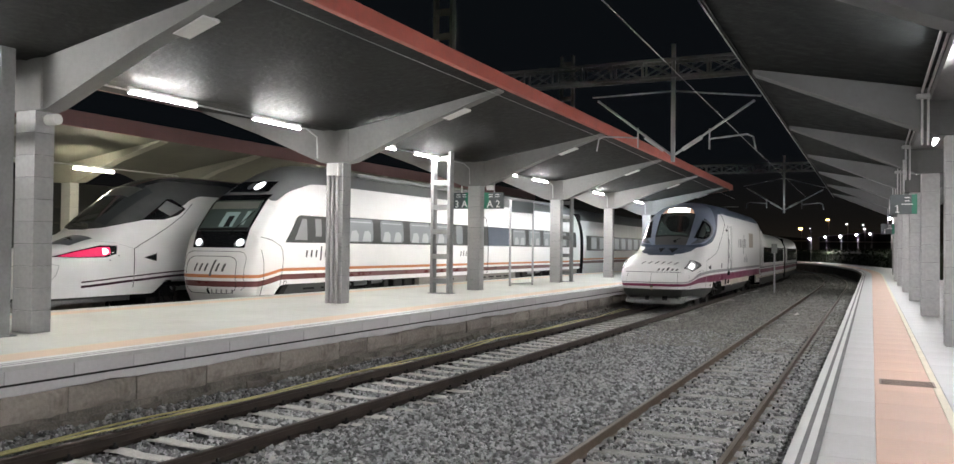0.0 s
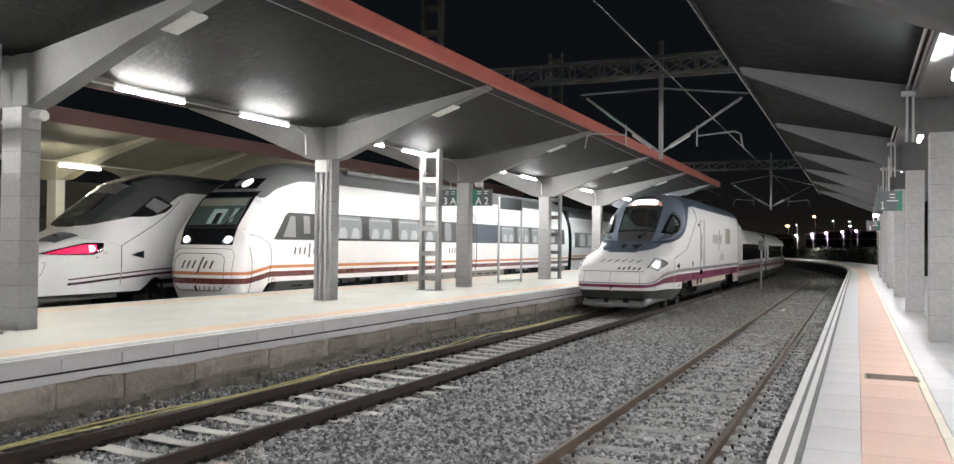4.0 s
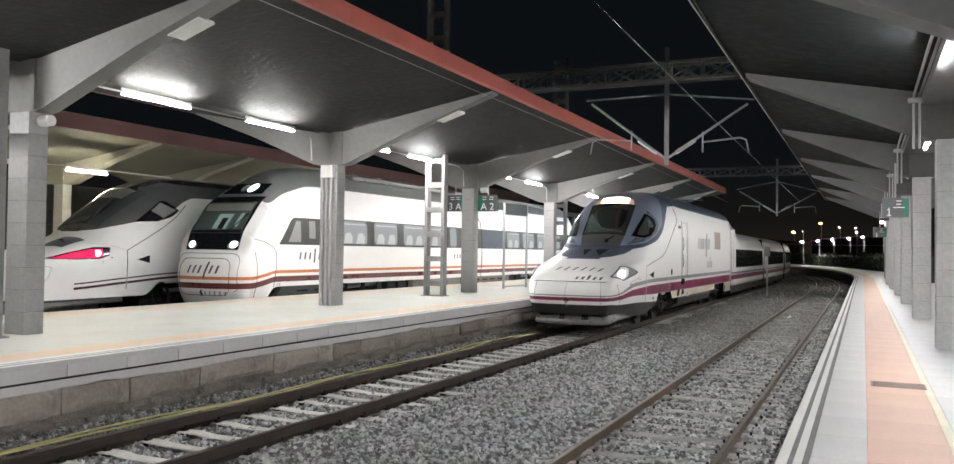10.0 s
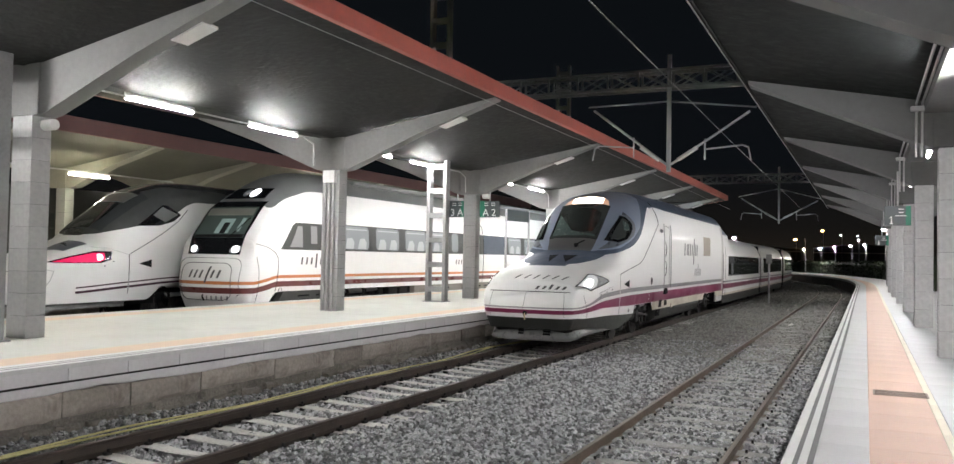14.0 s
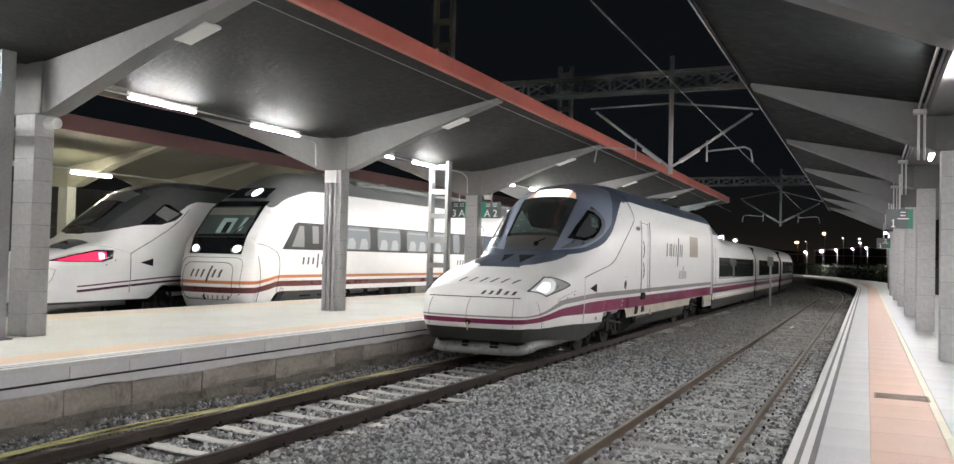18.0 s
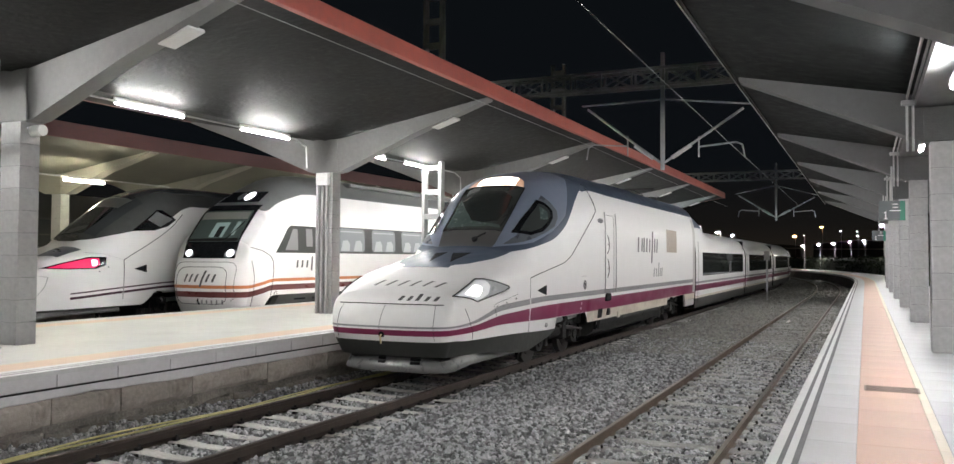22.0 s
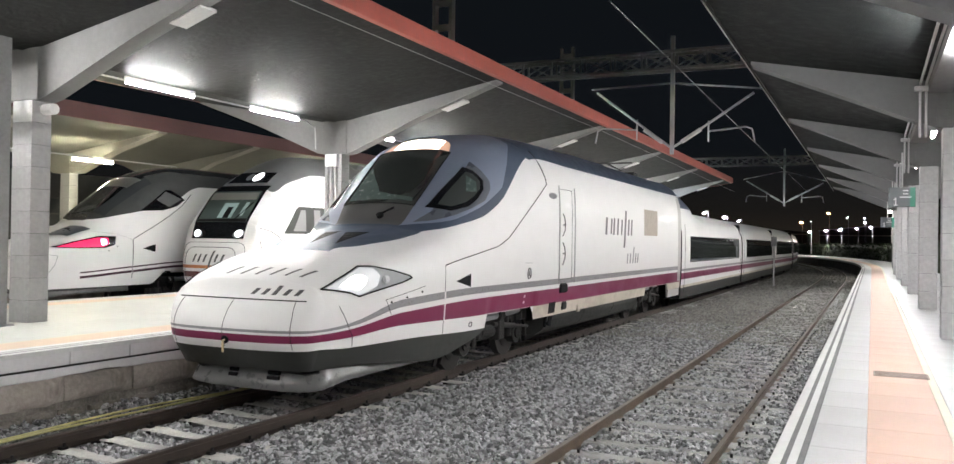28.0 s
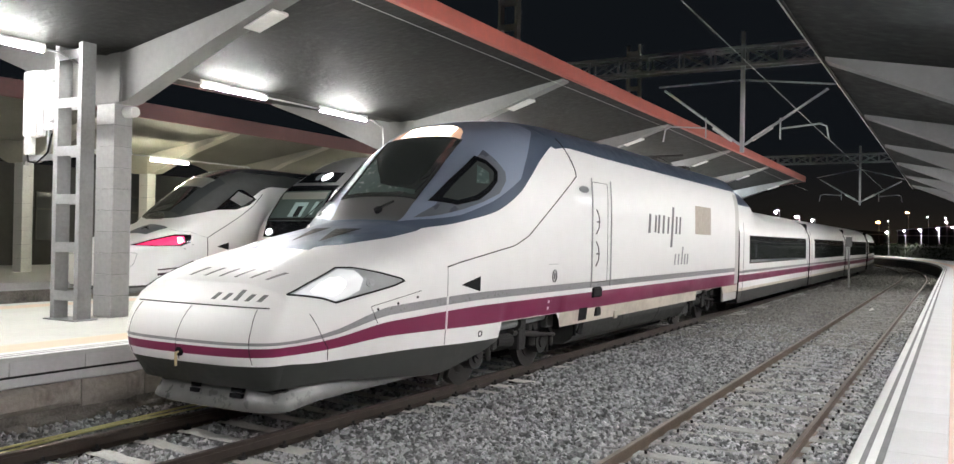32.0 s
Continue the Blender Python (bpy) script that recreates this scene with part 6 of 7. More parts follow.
def coach(first=False, length=13.6):
    """A low white coach with a dark window band and maroon stripe."""
    car = thing("passenger_coach", "white low-floor passenger coach with dark windows and maroon stripe", "train coach", "arriving train")
    top = [(0, 4.30), (1.4, 4.22), (2.8, 3.90), (3.8, 3.62), (4.6, 3.50), (length, 3.46)] if first else [(0, 3.46), (length, 3.461)]
    hull = Hull(top=top, width=[(0, 1.46), (0.3, 1.47), (length - 0.3, 1.47), (length, 1.46)], bottom=[(0, 0.34), (length, 0.34)], zc=1.75, n=4.2, m=2.0, tuck=0.05)

    def levels(s):
        return [0.34, 0.71, 0.80, 1.0, 1.22, 1.28, 1.36, 1.6, 1.9, 2.3, 2.6, 3.0 if not first or s > 4.0 else 3.45]
    ss = steps(0, length, 0.8)
    lay("body", skin(hull, ss, levels, lambda k, s: {0: 1, 1: 6, 3: 2, 5: 4, -1: 3, -2: 3}.get(k, 5 if first and k == 11 and s < 3.0 else 0)), [M["white"], M["skirt"], M["maroon"], M["black"], M["grey_s"], M["navy"], M["cream_dirty"]], car, smooth=True)
    for sgn in (-1, 1):
        sd = lambda o: (lambda s, z: hull.side(s, z, sgn, o))
        spans = [(1.35, length - 1.0)]
        for a, b in spans:
            w = lay("window", patch(sd(0.004), [(a, 1.58), (b, 1.58), (b, 2.48), (a, 2.48)], 6, 6), M["glass"], car, "long dark window", smooth=True)
            lay("frame", line_on(sd(0.005), [(a, 1.58), (b, 1.58), (b, 2.48), (a, 2.48), (a, 1.58)], 0.012), M["black"], w)
        for s in (0.5, length - 0.45):
            lay("panel_joint", line_on(sd(0.001), [(s, 0.5), (s, 2.9)], 0.005), M["seam"], car)
    lay("gangway", Geo().box(-1.3, 1.3, -0.24, 0.05, 0.7, 3.2, 0.05), M["black"], car, "black gangway bellows")
    bogie(car, 0.0 if not first else 0.6, 0.02, 0.42)
    return car, hull, length


# arriving train: power car, then coaches, each keyed along the track
AVE_CAR, _, AVE_LEN = duck_car("ave")
AVE_CAR.scale = (0.98, 1.07, 0.98)
AVE_LEN *= 1.07
COACH_LEN = 14.2
COACHES = [coach(True)[0]]
base_coach = coach()[0]
for _c in (COACHES[0], base_coach):
    _c.scale = (0.98, COACH_LEN / 13.6, 0.98)
COACHES.append(base_coach)
for _k in range(5):
    COACHES.append(copy_thing(base_coach, pose(0, 0, 0)))


def put_car(y_front, length):
    """Pose of a vehicle whose front stands at y_front on the curved track."""
    a, b = y_front + length * 0.2, y_front + length * 0.8
    turn = math.atan2(x_main(b) - x_main(a), b - a)
    xm = x_main(a) + (x_main(b) - x_main(a)) * (y_front - a) / (b - a)
    return Matrix.Translation((xm, y_front, RAIL - 0.03)) @ Matrix.Rotation(-turn, 4, "Z")


# parked train with red tail lamps
alvia, _, _ = duck_car("alvia")
alvia.matrix_basis = Matrix.Translation((-20.7, 14.5, RAIL - 0.02)) @ Matrix.Diagonal((0.96, 1.12, 0.96, 1))
tail = copy_thing(base_coach, Matrix.Translation((-20.7, 35.8, RAIL)))
tagged(tail, "white low-floor coach of the parked train", "train coach", "parked trains")


def avant():
    """A parked regional train: bulbous white nose, flat raked black front, orange and maroon stripes."""
    car = thing("regional_train", "white regional train with black screen panel, orange and maroon stripes", "train", "parked trains")
    L = 27.0
    hull = Hull(top=[(0, 1.80), (0.17, 2.06), (0.47, 2.56), (0.97, 3.08), (1.5, 3.60), (2.16, 4.11), (2.65, 4.42), (3.25, 4.64), (4.1, 4.74), (5.5, 4.78), (L, 4.78)],
                width=[(0, 1.02), (0.08, 1.10), (0.3, 1.26), (0.7, 1.38), (1.4, 1.45), (2.4, 1.47), (L, 1.47)], bottom=[(0, 0.55), (0.3, 0.50), (1.0, 0.50), (1.7, 0.98), (L, 0.98)], zc=2.0, n=[(0, 3.0), (2, 3.0), (4, 3.0), (L, 3.0)], m=[(0, 6.0), (1.2, 4.8), (1.9, 3.3), (2.5, 2.5), (4, 1.9), (L, 1.9)], tuck=[(0, 0.18), (1, 0.10), (3, 0.05), (L, 0.04)],
                place=lambda s: s if s >= 1.6 else 1.6 - (1.6 - s) * 0.74)
    A = smooth_table([(0, 0.92), (0.5, 0.95), (1.0, 1.03), (1.7, 1.13), (L, 1.13)])
    top_of = smooth_table([(0, 4.6), (1.35, 3.9), (1.5, 3.42), (2.1, 3.70), (2.55, 3.86), (3.5, 4.07), (L, 4.10)])

    def levels(s):
        a, t, b = A(s), hull.top(s), hull.bottom(s)
        lv = [b, max(b + 0.003, a - 0.12), max(b + 0.006, a), a + 0.16, a + 0.25, a + 0.34]
        f = min(top_of(s), t - 0.004)
        return lv + [lv[-1] + (f - lv[-1]) * k / 9 for k in range(1, 10)]

    def colour(k, s):
        return {2: 2, 4: 4, -1: 0, -2: 3}.get(k, 5 if k == 14 and s > 1.45 else 0)
    ss = [0.5, 0.6, 0.7, 0.85, 1.0, 1.15, 1.3, 1.42, 1.48, 1.6, 1.75, 1.9, 2.05, 2.2, 2.35, 2.5, 2.7, 2.9, 3.2, 3.6, 4.2] + steps(5, L, 2.0)
    mats = [M["white"], M["skirt"], M["brown_s"], M["black"], M["orange_s"], M["roofgrey"]]
    lay("body", skin(hull, ss, levels, colour), mats, car, smooth=True)
    nose = Nose(hull, 0.5, [(0.5, 0.475), (0.6, 0.342), (0.8, 0.231), (1.0, 0.179), (1.2, 0.157), (1.4, 0.172), (1.6, 0.231), (1.8, 0.327), (1.95, 0.446), (2.05, 0.534), (2.3, 0.645), (2.597, 0.786)], 2.3)
    nc = lay("nose_cover", nose.mesh(levels, colour), mats, car, "bulbous white nose cover", smooth=True)

    def face(off):
        """Points of the front by (x, z), met from ahead."""
        def y_at(x, z):
            if z < hull.top(0.5) - 0.004 and abs(x) < hull.half(0.5, z):
                return nose.y(x, z)
            a, b = 0.5, 4.0
            for _i in range(22):
                c = (a + b) / 2
                if hull.top(c) > z and hull.half(c, z) > abs(x):
                    b = c
                else:
                    a = c
            return hull.place(b)

        def f(x, z):
            e = 0.03
            q = y_at(x, z)
            nrm = Vector((-(y_at(x + e, z) - y_at(x - e, z)) / (2 * e), 1, -(y_at(x, z + e) - y_at(x, z - e)) / (2 * e)))
            nrm.x, nrm.z = max(-2.0, min(2.0, nrm.x)), max(-2.5, min(2.5, nrm.z))
            nrm = nrm.normalized() * -off
            return (x + nrm.x, q + nrm.y, z + nrm.z)
        return f
    pan = lay("screen_panel", patch(face(0.012), [(-0.97, 2.04), (0.95, 2.04), (0.96, 3.62), (-1.10, 3.62)], 22, 22), M["blackgloss"], car, "black glossy panel round the windscreen", smooth=True)
    ws = lay("windscreen", patch(face(0.020), [(-0.93, 2.52), (0.90, 2.52), (0.86, 3.44), (-0.98, 3.44)], 20, 16), M["glass_g"], pan, "greenish windscreen with a dim lit cab", smooth=True)
    lay("blind", patch(face(0.024), [(-0.90, 3.18), (0.82, 3.18), (0.82, 3.40), (-0.93, 3.40)], 8, 3), M["blind_pale"], ws, "pale blind along the top of the glass", smooth=True)
    lay("cab_wall", patch(face(0.024), [(-0.24, 2.64), (0.28, 2.64), (0.30, 3.08), (-0.22, 3.08)], 6, 4), M["cabin"], ws, "pale lit cab interior behind the glass")
    lay("cab_opening", patch(face(0.028), [(-0.04, 2.64), (0.17, 2.64), (0.18, 2.96), (-0.03, 2.96)], 3, 3), M["black"], ws)
    lay("cab_wall", patch(face(0.024), [(0.52, 2.70), (0.66, 2.70), (0.68, 3.10), (0.55, 3.10)], 3, 3), M["cabin"], ws)
    lay("dashboard", patch(face(0.026), [(-0.91, 2.53), (0.88, 2.53), (0.88, 2.62), (-0.91, 2.60)], 8, 2), M["black"], ws, "dark dashboard edge")
    lay("wiper", Geo().tube([face(0.035)(0.30, 2.44), face(0.04)(0.55, 2.70), face(0.035)(0.80, 3.1)], 0.014, 5), M["black"], ws)
    lay("destination_panel", patch(face(0.012), [(-0.72, 3.71), (0.78, 3.71), (0.70, 4.06), (-0.60, 4.06)], 16, 8), M["blackgloss"], car, "dark panel above the windscreen", smooth=True)
    for cx, rr, mm, lb in ((0.02, 0.13, "headglass", "dim lamp above the windscreen"), (0.30, 0.15, "head_dim", "lit lamp above the windscreen")):
        lay("roof_lamp", poly_on(face(0.022), [(cx + rr * math.cos(a), 3.90 + 0.9 * rr * math.sin(a)) for a in [k * math.pi / 7 for k in range(14)]], 3, 1), M[mm], car, lb, smooth=True)
    for sgn in (-1, 1):
        sd = lambda o: (lambda s, z: hull.side(s, z, sgn, o))
        X = sgn * 0.76
        hl = lay("headlight", poly_on(face(0.017), [(X + 0.19 * math.cos(a) + 0.05 * sgn * math.sin(a), 2.18 + 0.115 * math.sin(a)) for a in [k * math.pi / 8 for k in range(16)]], 3, 1), M["headglass"], car, "round lit headlight in the black panel", smooth=True)
        lay("lit_bulb", poly_on(face(0.022), [(X + 0.12 * math.cos(a), 2.19 + 0.10 * math.sin(a)) for a in [k * math.pi / 8 for k in range(16)]], 3, 1), M["head_dim"], hl, smooth=True)
        cw = lay("cab_side_window", poly_on(sd(0.004), [(1.66, 2.22), (4.05, 2.22), (4.05, 3.04), (2.36, 3.04), (2.2, 2.95)], 6, 6, centre=(3.0, 2.6)), M["skirt"], car, "slanting dark cab side window", smooth=True)
        lay("pane", poly_on(sd(0.010), [(2.05, 2.30), (2.62, 2.30), (2.62, 2.94), (2.42, 2.94)], 4, 4), M["glass_lit2"], cw)
        lay("pane", patch(sd(0.010), [(3.0, 2.42), (3.3, 2.42), (3.3, 2.96), (3.0, 2.96)], 4, 4), M["glass_lit2"], cw)
        lay("window_band", patch(sd(0.004), [(4.2, 2.22), (L - 0.7, 2.22), (L - 0.7, 3.08), (4.2, 3.08)], 30, 6), M["skirt"], car, "dark grey window band", smooth=True)
        for a, wd in ((4.6, 1.46), (6.5, 1.46), (8.4, 1.46), (10.3, 1.2), (11.95, 0.55), (17.55, 1.46), (19.45, 1.46), (21.35, 1.46), (23.25, 1.46)):
            c = 0.09
            w = lay("window", poly_on(sd(0.010), [(a + c, 2.28), (a + wd - c, 2.28), (a + wd, 2.36), (a + wd, 2.96), (a + wd - c, 3.04), (a + c, 3.04), (a, 2.96), (a, 2.36)], 4, 2), M["glass_in"], car, "wide carriage window with a dim interior", smooth=True)
            # lit seats and racks imitated by glowing shapes on the pane
            if wd > 1:
                for u in (0.12, 0.82):
                    lay("seat_back", poly_on(sd(0.013), [(a + u, 2.30), (a + u + 0.48, 2.30), (a + u + 0.50, 2.52), (a + u + 0.38, 2.66), (a + u + 0.12, 2.64)], 2, 2), M["glass_lit"], w, "glowing seat shape standing in for the lit interior")
                lay("luggage_rack", patch(sd(0.013), [(a + 0.12, 2.92), (a + wd - 0.12, 2.92), (a + wd - 0.12, 2.96), (a + 0.12, 2.96)], 2, 1), M["glass_lit"], w)
        lay("panel_joint", line_on(sd(0.002), [(0.55, 2.36), (1.0, 2.28), (1.42, 2.12), (1.55, 1.98), (1.60, 1.7), (1.58, 0.98)], 0.008), M["seam"], car)
        lay("panel_joint", line_on(sd(0.001), [(0.62, 0.55), (0.70, 1.1), (0.66, 1.6), (0.54, 2.0)], 0.007), M["seam"], car)
        dj = lay("passenger_door", patch(sd(0.012), [(14.9, 2.22), (17.1, 2.22), (17.1, 3.06), (14.9, 3.06)], 3, 6), M["door_blue"], car, "blue-grey tinted door window", smooth=True)
        lay("door_joint", line_on(sd(0.007), [(13.9, 3.62), (14.6, 3.60), (14.86, 3.40), (14.88, 1.6), (14.88, 1.0)], 0.012), M["seam"], dj)
        lay("door_joint", line_on(sd(0.007), [(17.12, 3.5), (17.12, 1.05)], 0.008), M["seam"], dj)
        script_mark(car, sd(0.005), 2.55, 1.78, 1.35, 0.22)
        script_mark(car, sd(0.005), 12.3, 1.78, 1.4, 0.2)
        lay("emblem", ring_on(sd(0.004), [(1.78 + 0.06 * math.cos(k), 1.03 + 0.07 * math.sin(k)) for k in range(6)], 0.008, sub=2), M["logo"], car)
        for a, b in ((1.45, 4.75), (9.2, 13.0), (13.2, 18.0), (22.9, 26.6)):
            g = Geo().prism([(a, 0.42), (b, 0.42), (b, 0.99), (a + (0.45 if a < 2 else 0), 0.99)], "x", sgn * 1.2, sgn * 1.40)
            sp = lay("skirt_panel", g, M["skirt"] if a < 5 else M["skirt_b"], car, "dark grey skirt panel" if a < 5 else "dull beige equipment panel")
            for q in steps(a + 1.1, b - 0.5, 0.9)[:-1]:
                lay("louvre", Geo().box(*sorted((sgn * 1.39, sgn * 1.41)), q, q + 0.5, 0.55, 0.60).box(*sorted((sgn * 1.39, sgn * 1.41)), q, q + 0.5, 0.68, 0.73).box(*sorted((sgn * 1.39, sgn * 1.41)), q, q + 0.5, 0.81, 0.86), M["black"], sp)
    # hatch outline and plain marks on the nose
    hatch = []
    for cx, cz, a0 in ((0.62, 0.98, -90), (0.62, 1.58, 0), (-0.62, 1.58, 90), (-0.62, 0.98, 180)):
        for k in range(4):
            a = radians(a0 + 30 * k)
            hatch.append((cx + 0.28 * math.cos(a), cz + 0.22 * math.sin(a)))
    lay("nose_hatch", ring_on(face(0.002), hatch, 0.008, sub=3), M["seam"], nc, "rounded hatch outline on the nose")
    outer = []
    for cx, cz, a0 in ((0.86, 1.05, -60), (0.86, 1.72, 0), (-0.86, 1.72, 90), (-0.86, 1.05, 180)):
        for k in range(4):
            a = radians(a0 + 30 * k)
            outer.append((cx + 0.26 * math.cos(a), cz + 0.22 * math.sin(a)))
    lay("nose_joint", line_on(face(0.002), outer[:-2], 0.006, sub=4), M["seam"], nc)
    g = Geo()
    for i in range(6):
        x = -0.52 + i * 0.2
        tall = i == 3
        patch(face(0.006), [(x, 1.38 - 0.14 * tall), (x + 0.07, 1.38 - 0.14 * tall), (x + 0.13 + 0.05 * tall, 1.60 + 0.10 * tall), (x + 0.06 + 0.05 * tall, 1.60 + 0.10 * tall)], 2, 3, g)
    lay_each("logo", g, M["logo"], nc, "dark grey strokes on the nose")
    g = Geo()
    for i in range(5):
        x = 0.10 + i * 0.16
        patch(face(0.006), [(x, 0.76), (x + 0.05, 0.76), (x + 0.08, 0.88), (x + 0.03, 0.88)], 2, 2, g)
    lay_each("logo", g, M["grey_s"], nc, "grey strokes low on the nose")
    lay("tow_hook", Geo().tube([face(0.0)(0.02, 0.9), face(0.05)(0.03, 0.88), face(0.03)(0.05, 0.76)], 0.025, 6), M["black"], nc)
    lay("underframe", Geo().box(-1.1, 1.1, 1.2, L - 0.2, 0.45, 1.0), M["black"], car)
    long_bogie(car, 6.15, 0.48)
    long_bogie(car, 20.6, 0.48)
    for sg in (-1, 1):
        for y in (7.6, 8.3, 18.2, 19.0):
            lay("equipment_box", Geo().box(*sorted((sg * 1.0, sg * 1.32)), y, y + 0.55, 0.5, 0.95, 0.03), M["bogie"], car)
    lay("gangway", Geo().box(-1.3, 1.3, L - 0.02, L + 0.5, 0.6, 4.2, 0.05), M["black"], car)
    lay("roof_rib", Geo().box(-0.9, 0.9, 6, 24, 4.5, 4.66, 0.04), M["roofgrey"], car)
    return car, hull, L


# interior light put into the panes as weak emission
M["glass_in"] = glow("glowing_carriage_glass", (0.80, 0.86, 0.88), 0.14, (0.05, 0.055, 0.055))
M["door_blue"] = mat("blue_grey_door_glass", (0.12, 0.14, 0.17), 0.15, var=0.06, scale=1, coat=0.5)
M["glass_lit2"] = glow("dim_cab_window", (0.72, 0.74, 0.72), 0.03, (0.2, 0.2, 0.2))
av, _, AV_L = avant()
av.matrix_basis = Matrix.Translation((-16.95, 17.95, RAIL + 0.05)) @ Matrix.Diagonal((1.0, 1.08, 1.0, 1))


def avant_coach():
    car = thing("regional_coach", "white regional coach with grey window band and orange stripe", "train coach", "parked trains")
    L = 24.0
    hull = Hull(top=[(0, 4.62), (L, 4.621)], width=[(0, 1.46), (L, 1.461)], bottom=[(0, 0.7), (L, 0.701)], zc=2.2, n=3.0, m=1.9, tuck=0.04)
    lv = [0.7, 1.16, 1.28, 1.44, 1.49, 1.58, 2.0, 2.5, 3.0, 3.5, 3.85]
    lay("body", skin(hull, steps(0, L, 2), lambda s: lv, lambda k, s: {2: 2, 4: 4, -1: 3, -2: 3, 10: 5}.get(k, 0)), [M["white"], M["skirt"], M["brown_s"], M["black"], M["orange_s"], M["roofgrey"]], car, smooth=True)
    for sgn in (-1, 1):
        sd = lambda o: (lambda s, z: hull.side(s, z, sgn, o))
        lay("window_band", patch(sd(0.004), [(0.6, 2.05), (L - 0.6, 2.05), (L - 0.6, 2.95), (0.6, 2.95)], 20, 6), M["skirt"], car, smooth=True)
        for k in range(12):
            a = 1.6 + k * 1.75
            lay("window", patch(sd(0.010), [(a, 2.14), (a + 1.1, 2.14), (a + 1.1, 2.86), (a, 2.86)], 3, 5), M["glass_in"], car, smooth=True)
    lay("underframe", Geo().box(-1.35, 1.35, 0.2, L - 0.2, 0.3, 0.8), M["skirt"], car)
    return car


ac = avant_coach()
ac.matrix_basis = Matrix.Translation((-16.95, 17.95 + 29.75, RAIL + 0.05)) @ Matrix.Rotation(radians(0.5), 4, "Z")

# ---- overhead line ----
def portal(y, xd, zlo, ztop, xl, xr, ends):
    """A lattice portal across the tracks, with a drop post and two cantilevers."""
    t = thing("catenary_portal", "grey steel lattice portal carrying the overhead line", "catenary portal", "overhead line portals")
    h, d = 0.45, 0.42
    for z in (ztop, ztop + h):
        for yy in (y - d / 2, y + d / 2):
            lay("chord", Geo().bar((xl, yy, z), (xr, yy, z), 0.07), M["truss"], t)
    n = int((xr - xl) / 0.85)
    first = None
    for i in range(n):
        a = xl + (xr - xl) * i / n
        b = xl + (xr - xl) * (i + 1) / n
        for yy in (y - d / 2, y + d / 2):
            g = Geo().bar((a, yy, ztop), (b, yy, ztop + h), 0.03).bar((b, yy + 0.03, ztop), (a, yy + 0.03, ztop + h), 0.03).bar((a, yy, ztop), (a, yy, ztop + h), 0.05)
            lay("lattice_brace", g, M["truss"], t)
    for x in (xr,):
        for s in (-1, 1):
            lay("mast_leg", Geo().bar((x + s * 0.2, y, -0.9), (x + s * 0.2, y, ztop + h + 1.6), 0.10, 0.2), M["truss"], t)
        for k in range(12):
            lay("mast_tie", Geo().bar((x - 0.2, y, k * 0.7), (x + 0.2, y, k * 0.7), 0.05), M["truss"], t)
    lay("drop_post", Geo().bar((xd, y, zlo), (xd, y, ztop + h + 0.45), 0.10), M["steel"], t, "pale steel drop post")
    zj = zlo + 0.2
    zm = zlo + (ztop - zlo) * 0.84
    for s, za in zip((-1, 1), ends):
        xe = xd + s * 2.08
        lay("top_tie", Geo().tube([(xd, y, zm), (xe + s * 0.16, y, za)], 0.022, 6), M["steel"], t)
        lay("cantilever", Geo().tube([(xd + s * 0.06, y, zj), (xe, y, za - 0.1)], 0.032, 8), M["steel"], t)
        lay("insulator", Geo().tube([(xd + s * 0.25, y, zj + 0.12), (xd + s * 0.75, y, zj + 0.12 + (za - zj) * 0.22)], 0.055, 8), M["post"], t)
        xc = xd + s * 0.95
        zc = zj + (za - zj) * 0.46
        lay("registration_arm", Geo().tube([(xc, y, zc), (xc, y, zc - 0.55), (xc, y, zc - 0.28), (xc + s * 0.95, y, zc - 0.2), (xc + s * 1.1, y, zc - 0.27), (xc + s * 1.16, y, zc - 0.6)], 0.022, 6), M["steel"], t)
    return t


portal(22.4, -4.8, 3.74, 6.0, -11.6, 3.0, (5.6, 5.36))
portal(51.0, -4.55, 3.6, 6.0, -11.6, 2.6, (5.18, 5.0))


def wire(a, b, sag, r, label, n=24):
    pts = []
    for k in range(n + 1):
        u = k / n
        p = Vector(a) * (1 - u) + Vector(b) * u
        p.z -= sag * 4 * u * (1 - u)
        pts.append(p)
    return tagged(lay("overhead_wire", Geo().tube(pts, r, 5), M["wire"], smooth=True), label, "wire", "overhead wires")


wire((-2.78, -6, 4.4), (-3.1, 22.4, 4.4), 0.0, 0.007, "contact wire over the near track")
wire((-3.1, 22.4, 4.4), (-3.3, 51, 4.4), 0.0, 0.007, "contact wire over the near track")
wire((-7.0, -6, 4.5), (-6.85, 22.4, 4.5), 0.0, 0.006, "contact wire over the arriving train's track")
wire((-6.85, 22.4, 4.5), (-7.3, 51, 4.45), 0.0, 0.006, "contact wire over the arriving train's track")


